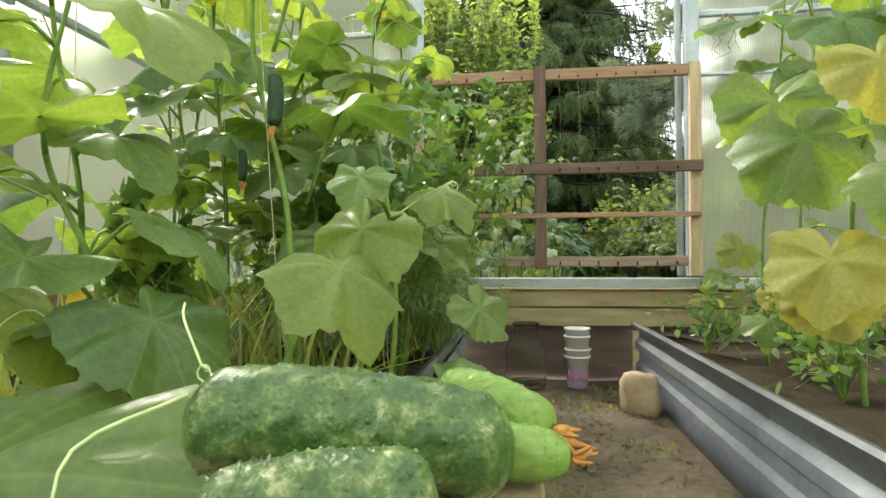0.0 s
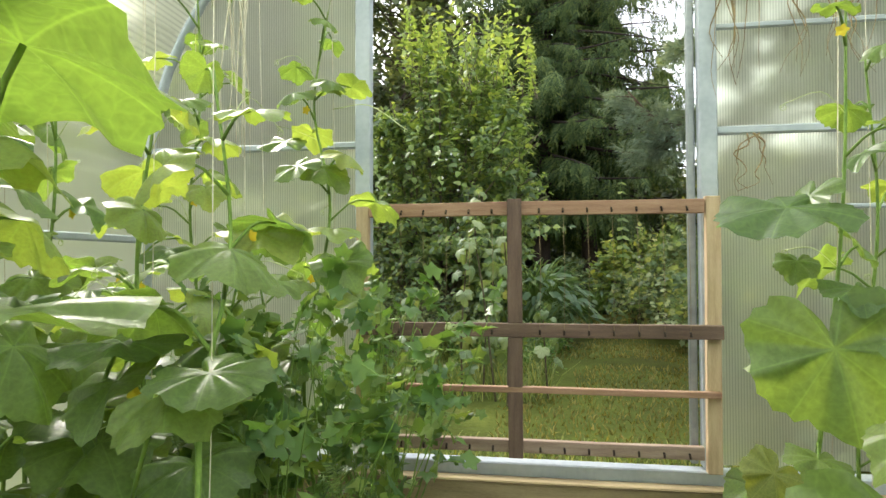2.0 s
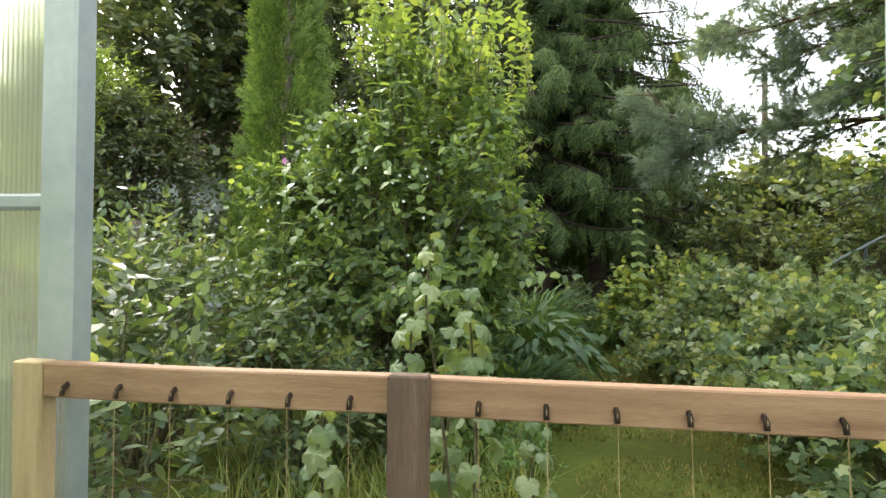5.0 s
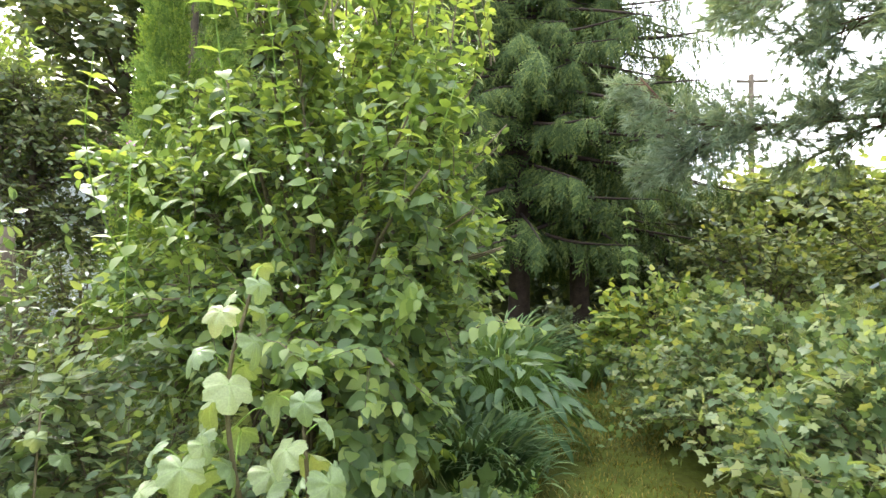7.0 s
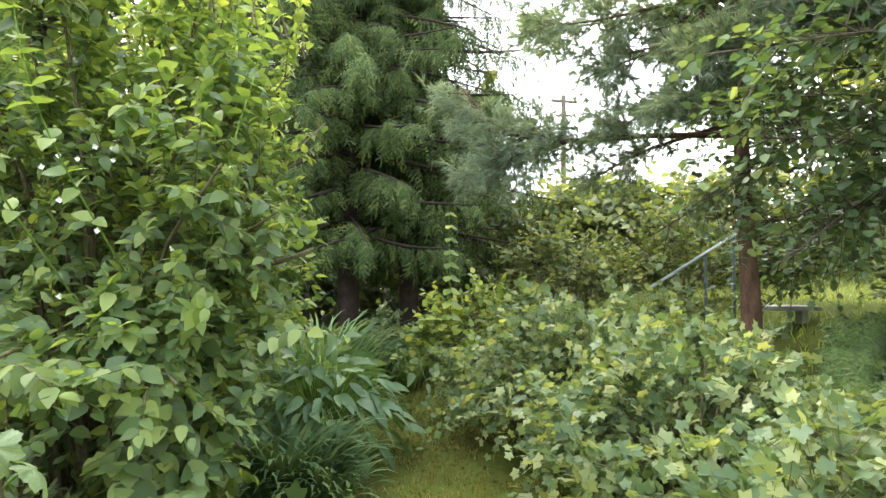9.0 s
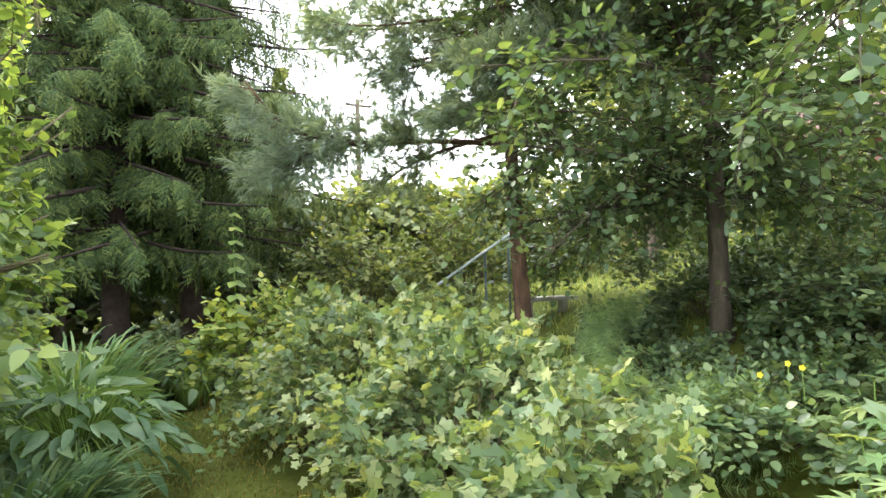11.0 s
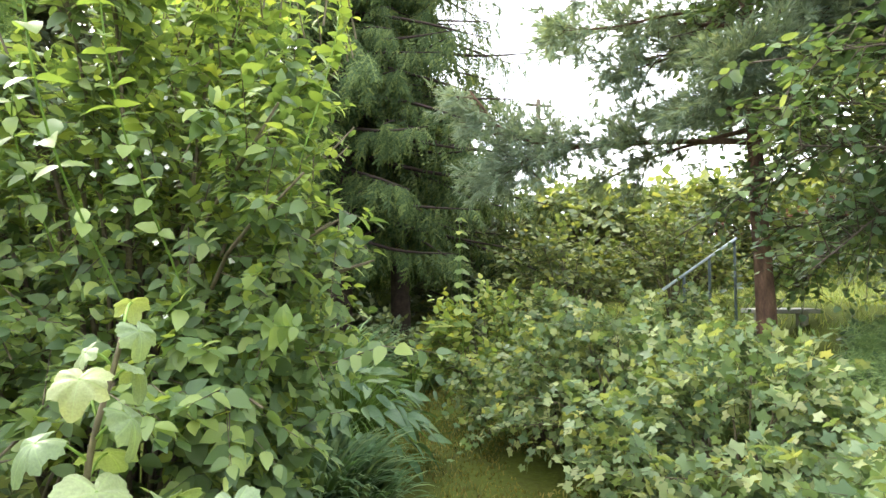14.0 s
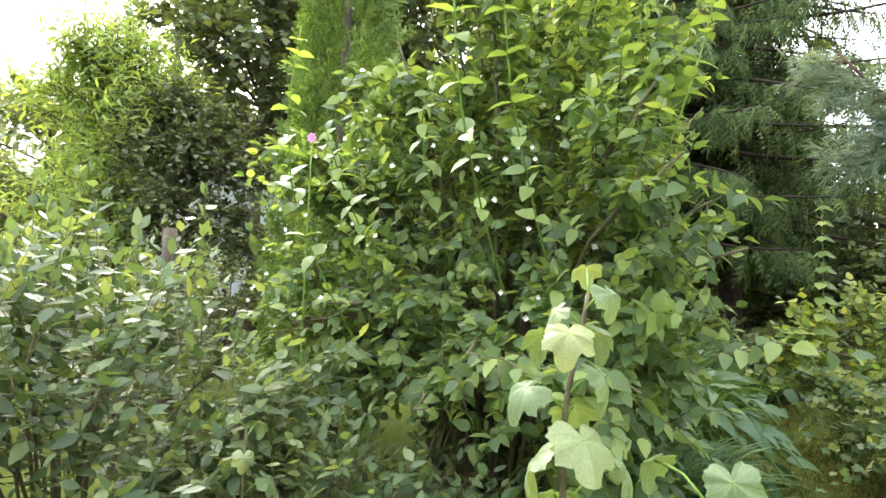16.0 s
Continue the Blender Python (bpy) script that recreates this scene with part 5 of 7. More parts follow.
cucumber_plant("low cucumber vine spreading over the dark soil", [(-0.5, 1.0, 0.18), (-0.42, 1.1, 0.4), (-0.45, 1.1, 0.65), (-0.42, 1.12, 0.85)], 9, 9, first=0.1, size=(0.08, 0.12), string=False)

cucumber_plant("leafy cucumber vine near the path", [(-0.62, 0.36, 0.18), (-0.6, 0.4, 0.5), (-0.64, 0.38, 0.9), (-0.6, 0.4, 1.3)], 8, 18, first=0.15, size=(0.08, 0.12))
cucumber_plant("leafy cucumber vine with pale new leaves", [(-0.42, 0.95, 0.18), (-0.45, 0.98, 0.6), (-0.5, 1.0, 1.0), (-0.48, 1.02, 1.3)], 7, 19, first=0.3, size=(0.07, 0.11))
cucumber_plant("leafy cucumber vine along the side wall", [(-1.0, 1.2, 0.18), (-0.98, 1.22, 0.6), (-1.0, 1.2, 1.1), (-0.98, 1.2, 1.5)], 9, 20, first=0.15, size=(0.08, 0.12))
cucumber_plant("low cucumber vine with crowded leaves", [(-0.46, 1.28, 0.18), (-0.45, 1.32, 0.5), (-0.5, 1.3, 0.8), (-0.46, 1.3, 1.05)], 8, 21, first=0.3, size=(0.07, 0.11))
cucumber_plant("low cucumber vine over the dark soil", [(-0.5, 0.2, 0.18), (-0.45, 0.25, 0.4), (-0.5, 0.22, 0.6), (-0.46, 0.22, 0.8)], 7, 25, first=0.1, size=(0.08, 0.11), string=False)
cucumber_plant("bushy cucumber vine by the doorway", [(-0.5, 1.5, 0.18), (-0.52, 1.48, 0.5), (-0.5, 1.5, 0.8), (-0.54, 1.5, 1.08)], 9, 22, first=0.3, size=(0.07, 0.1))
cucumber_plant("bushy cucumber vine in the corner of the bed", [(-0.85, 1.45, 0.18), (-0.82, 1.45, 0.5), (-0.86, 1.46, 0.8), (-0.82, 1.45, 1.1)], 9, 23, first=0.3, size=(0.07, 0.1))
cucumber_plant("low cucumber vine with pale broad leaves", [(-0.62, 1.2, 0.18), (-0.6, 1.18, 0.5), (-0.64, 1.16, 0.8), (-0.6, 1.15, 1.0)], 8, 24, first=0.35, size=(0.075, 0.105))
Q1 = cucumber_plant("cucumber vine with broad hanging leaves", [(0.74, 1.36, 0.16), (0.73, 1.36, 0.5), (0.755, 1.33, 0.85), (0.80, 1.36, 1.2), (0.82, 1.38, 1.65)], 8, 10, first=0.3, size=(0.06, 0.09), aim=(0.3, -0.4))
place_leaf(Q1, (0.689, 1.18, 0.869), 0.165, (0.1, -0.25, -0.9), (-0.25, -0.9, 0.3), 2)
place_leaf(Q1, (0.665, 1.3, 1.125), 0.15, (-0.9, -0.25, -0.2), (0.0, -0.3, 0.95), 2)
place_leaf(Q1, (0.70, 1.34, 1.02), 0.05, (-0.3, -0.5, -0.5), (-0.2, -0.7, 0.5), 1)
place_leaf(Q1, (0.76, 1.62, 0.50), 0.085, (-0.6, -0.3, -0.5), (-0.1, -0.8, 0.5), 0, old=True)
place_leaf(Q1, (0.77, 1.80, 0.40), 0.08, (-0.8, -0.2, -0.1), (0.0, -0.4, 1), 4)
place_leaf(Q1, (0.68, 1.20, 0.30), 0.075, (-0.2, -0.6, -0.4), (0, -0.7, 0.7), 5)
place_leaf(Q1, (0.78, 1.34, 0.36), 0.085, (0.2, -0.5, -0.6), (0, -0.8, 0.5), 1, old=True)
Q2 = cucumber_plant("cucumber vine with dark and yellowing leaves over the bed edge", [(0.72, 0.86, 0.16), (0.70, 0.86, 0.5), (0.72, 0.84, 0.8), (0.76, 0.86, 1.2), (0.76, 0.86, 1.5)], 9, 11, first=0.35, size=(0.07, 0.1), aim=(0.3, -0.2))
place_leaf(Q2, (0.60, 0.83, 0.70), 0.15, (0.15, -0.5, -0.85), (-0.25, -0.9, 0.5), 3)
place_leaf(Q2, (0.56, 0.66, 0.46), 0.115, (-0.3, -0.4, -0.85), (-0.4, -0.85, 0.4), 0, old=True)
place_leaf(Q2, (0.60, 0.75, 0.40), 0.10, (0.1, -0.5, -0.8), (-0.3, -0.8, 0.5), 2, old=True)
place_leaf(Q2, (0.66, 0.80, 0.92), 0.11, (0.2, -0.6, -0.5), (-0.1, -0.7, 0.8), 1)
place_leaf(Q2, (0.68, 0.62, 0.60), 0.12, (0.3, -0.6, -0.6), (-0.2, -0.8, 0.6), 5)
place_leaf(Q2, (0.62, 0.62, 0.78), 0.10, (0.0, -0.4, -0.8), (-0.2, -0.8, 0.4), 4, old=True)
tendril(Q2, (0.72, 1.18, 0.62), (0.58, 1.12, 0.60), 2, 0.009, 22)
cucumber_plant("cucumber vine by the gable in the narrow bed", [(0.95, 1.58, 0.16), (0.94, 1.6, 0.6), (0.98, 1.58, 1.1), (0.96, 1.58, 1.5)], 9, 12, first=0.25, size=(0.07, 0.1), aim=(0.3, -0.2))
cucumber_plant("cucumber vine along the side wall", [(1.15, 1.05, 0.16), (1.14, 1.0, 0.6), (1.18, 1.05, 1.1), (1.15, 1.05, 1.5)], 11, 13, first=0.15, size=(0.08, 0.12))
cucumber_plant("cucumber vine along the side wall", [(1.0, 0.45, 0.16), (1.02, 0.4, 0.6), (1.0, 0.45, 1.1), (1.0, 0.45, 1.4)], 11, 14, first=0.15, size=(0.08, 0.12))


# ---- herbs in the bed ----
def herb(name, label, spots, h, template, size, mat, seed, per=5, tuft=0.16):
    rngh = np.random.default_rng(seed)
    t = thing(name, label, "herb", tuple(spots[0]), "herbs in the bed")
    wood, leaves = Geo(), Geo()
    S = np.repeat(np.array(spots, float), 16, 0)
    k = len(S)
    a = rngh.uniform(0, 2 * np.pi, k)
    tilt = rngh.uniform(0.05, 0.5, k)
    d = np.stack([np.cos(a) * tilt, np.sin(a) * tilt, np.ones(k)], 1)
    L = rngh.uniform(h[0], h[1], k)
    scatter(wood, TWIG, S, axes(d, np.cross(d, UP) + rngh.normal(size=(k, 3))), np.stack([np.full(k, 0.003), L, np.full(k, 0.003)], 1))
    tip = S + unit(d) * L[:, None]
    twigs_and_leaves(rngh, wood, leaves, tip, d + rngh.normal(size=(k, 3)) * 0.4, tuft, per, template, size, 0.3, 0.0016, messy=0.5)
    twigs_and_leaves(rngh, wood, leaves, S + (tip - S) * 0.72, d + rngh.normal(size=(k, 3)) * 0.9, tuft, per, template, size, 0.3, 0.0016, messy=0.5)
    part("stalk_mass", wood, STEM_GREEN, t, kind="stuff")
    part("foliage", leaves, mat, t)
    return t


herb("celery", "dense dark green celery plants in the bed", [(-0.24, 1.30, 0.18), (-0.34, 1.16, 0.18), (-0.2, 1.62, 0.18), (-0.42, 1.42, 0.18), (-0.3, 1.72, 0.18)], (0.36, 0.74), T_MAPLE, (0.026, 0.044), L_CELERY, 31)
herb("celery", "low dark celery plants behind the vines", [(-0.6, 1.62, 0.18), (-0.75, 1.45, 0.18), (-0.55, 1.15, 0.18), (-0.7, 0.7, 0.18)], (0.2, 0.42), T_MAPLE, (0.03, 0.05), L_CELERY, 32)
T_DILL = needle_spray(10, 0.5, 0.026, 0.35, 0.9, 5)
herb("dill", "feathery green dill leaning over the bed edge", [(-0.18, 1.22, 0.18), (-0.22, 0.9, 0.18)], (0.12, 0.34), T_DILL, (0.05, 0.09), L_DILL, 33, 6)
herb("weeds", "low weeds under the vines of the narrow bed", [(0.62, 1.5, 0.17), (0.75, 1.2, 0.17), (0.9, 1.7, 0.17), (0.7, 0.9, 0.17)], (0.05, 0.14), T_THICK, (0.02, 0.045), L_CELERY, 34)
blades("bed_grass", "thin dry grass stalks in the bed", np.column_stack([rng0.uniform(-1.0, -0.2, 500), rng0.uniform(0.3, 1.8, 500), np.full(500, 0.18)]), (0.15, 0.4), L_GRASS, T_BLADE, 41)

# seed heads over the gate, dried vines on the sheet, loose twine
poppy = thing("poppy_heads", "pale green poppy seed heads on bent stalks", "plant", (-0.2, 1.72, 0.2))
for px, pz in ((-0.06, 0.83), (-0.13, 0.79), (-0.10, 0.93)):
    g = Geo()
    tube(g, curve_points([(-0.22, 1.68, 0.2), (-0.2, 1.70, 0.6), (px - 0.03, 1.74, pz + 0.03), (px, 1.74, pz)], 12), 0.0016, 5)
    part("stalk", g, STEM_GREEN, poppy)
    part("seed_head", lathe([(0.0, pz - 0.014), (0.008, pz - 0.012), (0.0125, pz), (0.009, pz + 0.011), (0.006, pz + 0.013), (0.011, pz + 0.015), (0.0, pz + 0.017)], (px, 1.74, 0), 14), TENDRIL, poppy)


def dried_vines(label, x, y, top, seed, count=7, spread=0.07, drop=0.4, mat=DRY):
    rngv = np.random.default_rng(seed)
    t = thing("dried_vine", label, "dried vine", (x, y, top), "dried vines on the gable")
    for i in range(count):
        p = [np.array((x + rngv.normal() * 0.01, y, top))]
        for k in range(6):
            p.append(p[-1] + np.array((rngv.normal() * spread * 0.35, rngv.normal() * 0.004, -drop / 6 * rngv.uniform(0.7, 1.2))))
        g = Geo()
        tube(g, curve_points(p, 18), np.linspace(0.0035, 0.0009, 18) * rngv.uniform(0.6, 1.1), 5)
        part("strand", g, mat, t)
    return t


dried_vines("bundle of dried brown vines hanging on the sheet", 0.80, GY - 0.035, 2.05, 1, 8, 0.06, 0.5)
dried_vines("bundle of dried brown vines hanging on the sheet", 0.98, GY - 0.035, 2.0, 2, 6, 0.07, 0.45)
dried_vines("short tuft of dried vine hanging on the sheet", 1.12, GY - 0.035, 1.9, 5, 5, 0.05, 0.3)
dried_vines("dried vine stuck below the cross rail", 0.83, GY - 0.03, 1.40, 3, 4, 0.06, 0.18)
dried_vines("frayed twine hanging beside the vine", -0.46, 1.27, 1.98, 4, 8, 0.025, 0.75, TWINE)


# ---- mock orange and the shrubs round the door ----
def clear_of_walk(x, y, z):
    return not (-0.75 < x < 1.35 and y < 3.25) and not (x < 1.6 and y < 2.2)


def jas_keep(x, y, z):
    edge = 0.27 - 0.03 * (y - 4.5) - 0.6 * max(0, 1.25 - z) + 0.45 * noise.noise(Vector((x * 1.5, y * 2.6, z * 2.6)))
    front = 4.02 + 0.55 * max(0, -0.25 - x) + 0.4 * noise.noise(Vector((x * 2.3, 7.0, z * 2.3)))
    hollow = z < 0.95 and -1.0 < x < -0.25 and y < 4.9
    return y > front and not hollow and not (x < -1.35 and y > 5.55) and z < 2.08 + 1.0 * max(0, x + 1.4) and x < edge and x > -0.2 - 0.75 * (y - 2.57)


JAS = bush("mock_orange", "tall leafy mock orange bush with a few white flowers", "bush", (-0.6, 5.2, 0.22), (1.7, 1.5), 2.7, -0.1, 100, 23, 8, T_MOCK, (0.042, 0.068), L_JAS, seed=3, stem_r=0.013, length=0.32, keep=jas_keep, opposite=True, shoots=150, inner=0.3, shoot_len=0.62, fill=520, hang=0.24, face=0.4, upward=0.85, messy=0.42, shoot_mat=L_JAS_NEW)


def long_shoot(parent, ctrl, pairs, size, mat, seed, first=0.25):
    """A reaching new shoot with opposite, hanging leaves."""
    rngs = np.random.default_rng(seed)
    pts = curve_points(ctrl, 24)
    stem = part("shoot_stem", tube(Geo(), pts, np.linspace(0.0038, 0.0015, 24), 6), STEM_GREEN, parent)
    g = Geo()
    for i in range(pairs):
        q = first + (1 - first) * i / max(1, pairs - 1)
        k = min(22, int(q * 23))
        p, d = pts[k], unit(pts[k + 1] - pts[k])
        a = i * 1.571 + seed + rngs.uniform(-0.3, 0.3)
        x = unit(np.cross(d, (math.cos(a), math.sin(a), 0.2)))
        for sg in (-1, 1):
            out = x * sg + d * 0.35 + rngs.normal(size=3) * 0.15 - UP * rngs.uniform(-0.1, 0.3)
            s = rngs.uniform(*size) * (1 - 0.45 * max(0, q - 0.6) / 0.4)
            scatter(g, T_MOCK, [p], axes(np.array([out]), np.array([UP * 0.8 + d * 0.4 + rngs.normal(size=3) * 0.25])), np.array([s]))
    part("shoot_leaves", g, mat, stem)


for k, (ctrl, n) in enumerate((
    ([(-0.98, 4.75, 0.9), (-1.03, 4.2, 1.5), (-0.97, 3.97, 1.8), (-0.9, 3.9, 2.07)], 9),
    ([(-0.9, 4.8, 1.2), (-0.95, 4.35, 1.62), (-0.93, 4.1, 1.85)], 7),
    ([(-0.45, 4.6, 1.3), (-0.44, 3.95, 1.75), (-0.43, 3.75, 2.1), (-0.42, 3.68, 2.3)], 8),
    ([(-0.3, 4.6, 1.4), (-0.34, 4.05, 1.85), (-0.36, 3.9, 2.25)], 8),
    ([(-0.75, 4.9, 1.4), (-0.72, 4.4, 1.85), (-0.6, 4.15, 2.02)], 7),
    ([(-0.1, 4.8, 1.2), (0.12, 4.6, 1.5), (0.32, 4.62, 1.72)], 8),
    ([(-0.1, 4.7, 1.3), (0.06, 4.4, 1.8), (0.16, 4.35, 2.15), (0.2, 4.35, 2.45)], 10),
    ([(-0.1, 4.9, 1.6), (0.0, 4.75, 2.3), (0.03, 4.7, 3.02)], 11),
    ([(-0.3, 5.0, 1.7), (-0.2, 4.85, 2.3), (-0.17, 4.8, 2.86)], 10),
    ([(-0.1, 4.6, 1.0), (0.0, 4.25, 1.3), (0.08, 4.1, 1.34)], 6),
)):
    long_shoot(JAS, ctrl, n + 4, (0.055, 0.08), L_JAS_NEW, 300 + k)
rngj = np.random.default_rng(77)
for i in range(46):
    a, el = rngj.uniform(-2.9, -0.6), rngj.uniform(0.1, 1.1)
    c = np.array((-0.75 + 1.05 * math.cos(a) * math.cos(el), 5.15 + 0.8 * math.sin(a) * math.cos(el), 1.1 + 1.2 * math.sin(el)))
    g = Geo()
    tilt = rngj.normal(size=3) * 0.4
    for k in range(4):
        q = 2 * np.pi * k / 4 + i
        d = np.array((math.cos(q), -0.9, math.sin(q))) + tilt * 0.6
        scatter(g, T_ROUND, [c], axes(np.array([d]), np.array([(-math.cos(q), -0.6, -math.sin(q))])), np.array([0.013]))
    part("flower", g, WHITE_PETAL, JAS, "small white flower")

rose = thing("pink_flower", "small pink flower head on a thin stalk", "flower", (-1.3, 4.62, 0.22))
part("stalk", tube(Geo(), curve_points([(-1.3, 4.62, 0.2), (-1.28, 4.6, 1.2), (-1.24, 4.55, 1.93)], 10), 0.003, 5), STEM_GREEN, rose)
for k in range(7):
    q = 2 * np.pi * k / 7
    g = Geo()
    scatter(g, T_ROUND, [np.array((-1.24, 4.55, 1.93))], axes(np.array([(math.cos(q), -0.3, math.sin(q))]), np.array([(-math.cos(q) * 0.4, -0.9, 0.3)])), np.array([0.022]))
    part("petal", g, PINK, rose)

# lower climbing leaves on the door side of the bush
bush("leafy_sucker", "heart-leaved green climber at the foot of the mock orange", "bush", (-0.15, 4.42, 0.2), (0.2, 0.2), 1.22, -0.1, 16, 13, 5, T_HEART, (0.045, 0.075), L_JAS, seed=14, stem_r=0.006, length=0.2, opposite=True, hang=0.75, face=0.9, upward=0.45)

CURLEAVES = []
for s in range(4):
    CURLEAVES.append(Geo().add(*outline_leaf(currant_outline, 44, 4, cup=(0.5, 0.7, 0.4, 0.9)[s], fold=(0.15, 0.3, 0.05, 0.35)[s], wave=0.07, seed=s)).mesh("leaf"))
for m in CURLEAVES:
    m.materials.append(L_CURBIG)


def currant_shoot(label, ctrl, leaves, seed, size=(0.06, 0.1), first=0.3):
    """An upright currant shoot with large drooping lobed leaves."""
    rngc = np.random.default_rng(seed)
    t = thing("currant_shoot", label, "bush", tuple(ctrl[0]), "currant shoots by the door")
    pts = curve_points(ctrl, 30)
    g = Geo()
    tube(g, pts, np.linspace(0.007, 0.003, 30), 7)
    part("stem", g, STEM_WOODY, t)
    for i in range(leaves):
        f = first + (1 - first) * (i + 1) / leaves
        p = pts[min(29, int(f * 29.9))]
        a = i * 2.4 + seed
        out = np.array((math.cos(a), math.sin(a), 0.0))
        L = rngc.uniform(0.04, 0.11) * (1.25 - 0.7 * f)
        j = p + out * L + UP * L * 0.6
        g = Geo()
        tube(g, curve_points([p, p + out * L * 0.5 + UP * L * 0.5, j], 5), 0.0018, 5)
        part("leaf_stalk", g, STEM_GREEN, t)
        me = CURLEAVES[int(rngc.integers(0, 4))]
        s = rngc.uniform(*size) * (1.05 - 0.45 * max(0, f - 0.7) / 0.3)
        r = axes(np.array([out * 0.65 - UP * rngc.uniform(0.4, 1.2)]), np.array([UP * 0.8 + out * 0.9 + rngc.normal(size=3) * 0.25]))[0]
        ob = part("leaf", me, None, t)
        ob.matrix_basis = Matrix.Translation(j) @ Matrix(r.tolist()).to_4x4() @ Matrix.Scale(s, 4)
    return t


currant_shoot("tall pale currant shoot with drooping lobed leaves", [(-0.02, 3.42, 0.2), (-0.08, 3.36, 0.8), (-0.125, 3.30, 1.18), (-0.10, 3.33, 1.40)], 17, 1, (0.036, 0.054), 0.4)
currant_shoot("pale currant shoot with large lobed leaves", [(0.05, 3.30, 0.2), (0.06, 3.27, 0.7), (0.05, 3.25, 1.0), (0.035, 3.24, 1.2)], 18, 2, (0.046, 0.066), 0.15)
currant_shoot("pale currant shoot with large lobed leaves", [(-0.2, 3.32, 0.2), (-0.2, 3.27, 0.6), (-0.17, 3.24, 1.0), (-0.16, 3.23, 1.12)], 18, 3, (0.045, 0.062), 0.15)
currant_shoot("pale currant shoot with large lobed leaves", [(-0.1, 3.5, 0.2), (-0.08, 3.5, 0.6), (-0.02, 3.5, 1.0)], 20, 4, (0.045, 0.064), 0.15)
currant_shoot("pale currant shoot among the thicket", [(-0.9, 3.75, 0.2), (-0.95, 3.8, 0.6), (-0.98, 3.85, 1.0)], 11, 5, (0.04, 0.06), 0.4)
currant_shoot("low currant shoot beside the door", [(0.28, 3.5, 0.2), (0.26, 3.45, 0.5), (0.25, 3.45, 0.75)], 13, 6, (0.04, 0.06))
currant_shoot("low currant shoot behind the gate", [(-0.42, 3.2, 0.2), (-0.45, 3.15, 0.5), (-0.46, 3.15, 0.85)], 20, 7, (0.045, 0.064), 0.15)


def thicket_keep(x, y, z):
    return y > 2.9 and not (x > -0.75 and y < 3.4)


bush("bird_cherry_thicket", "grey-green thicket of young bird cherry shoots", "bush", (-1.75, 4.0, 0.22), (0.95, 0.85), 1.12, -0.1, 42, 18, 8, T_THICK, (0.04, 0.075), L_THICKET, seed=21, stem_r=0.008, length=0.32, keep=thicket_keep, up_bias=0.6, shoots=40, shoot_len=0.45)
bush("bird_cherry_thicket", "low green thicket beside the greenhouse corner", "bush", (-2.4, 3.3, 0.22), (0.9, 0.7), 1.15, -0.1, 32, 17, 8, T_THICK, (0.04, 0.075), L_THICKET, seed=22, stem_r=0.008, length=0.32, keep=thicket_keep, up_bias=0.6, shoots=30, shoot_len=0.4)
bush("bird_cherry_thicket", "shaded green undergrowth below the mock orange", "bush", (-0.95, 4.15, 0.22), (0.75, 0.55), 0.72, -0.1, 30, 16, 7, T_THICK, (0.035, 0.06), L_THICKET, seed=23, stem_r=0.006, length=0.25, keep=thicket_keep)
bush("bird_cherry_thicket", "small leafy shrub against the greenhouse gable", "bush", (-0.98, 2.75, 0.22), (0.4, 0.36), 1.15, -0.1, 22, 16, 7, T_THICK, (0.04, 0.07), L_THICKET, seed=25, stem_r=0.006, length=0.25, keep=lambda x, y, z: y > 2.06 and x < -0.68)
bush("currant_bush", "low currant bush against the greenhouse gable", "bush", (1.42, 2.66, 0.22), (0.42, 0.4), 0.9, -0.1, 22, 18, 6, T_CURR, (0.03, 0.05), L_CURRANT, seed=26, stem_r=0.006, length=0.22, keep=lambda x, y, z: y > 2.06 and x > 1.12)
bush("juniper_like_shrub", "soft pale green shrub behind the thicket", "bush", (-3.3, 5.6, 0.22), (1.0, 0.8), 1.5, -0.1, 30, 14, 9, T_THICK, (0.03, 0.05), L_THICKET, seed=24, length=0.3)
blades("door_grass", "long green grass between the shrubs", spots_in(rng0, 2200, lambda x, y: True, (-1.2, 3.4), (0.3, 5.2)), (0.1, 0.36), L_GRASS, seed=8)

# ---- hosta and day lilies ----
HOSTA = [Geo().add(*blade_leaf(w, fold=fo, droop=dr, pts=(0.06, 0.18, 0.36, 0.56, 0.76, 0.91))).mesh("leaf") for w, fo, dr in ((0.2, 0.35, 0.35), (0.23, 0.25, 0.5), (0.17, 0.45, 0.25))]
for m in HOSTA:
    m.materials.append(L_HOSTA)


def hosta(label, at, r, h, n, seed, size=(0.12, 0.19)):
    rngh = np.random.default_rng(seed)
    t = thing("hosta", label, "plant", at)
    at = np.array(at, float)
    for i in range(n):
        q = (i + 0.5) / n
        a = i * 2.39996
        R = r * math.sqrt(q)
        o = np.array((math.cos(a), math.sin(a), 0))
        j = at + o * R * 0.85 + UP * h * (1 - 0.72 * q * q) * rngh.uniform(0.85, 1.05)
        g = Geo()
        tube(g, curve_points([at + o * 0.08 * R, at + o * R * 0.45 + UP * h * 0.6, j], 6), np.linspace(0.006, 0.004, 6), 5)
        part("leaf_stalk", g, STEM_GREEN, t)
        rr = axes(np.array([o * (0.45 + 0.5 * q) + rngh.normal(size=3) * 0.22 + UP * (0.25 - 0.65 * q)]), np.array([UP + o * 0.45 * q + rngh.normal(size=3) * 0.34]))[0]
        ob = part("leaf", HOSTA[i % 3], None, t)
        ob.matrix_basis = Matrix.Translation(j) @ Matrix(rr.tolist()).to_4x4() @ Matrix.Scale(rngh.uniform(*size), 4)
    return t


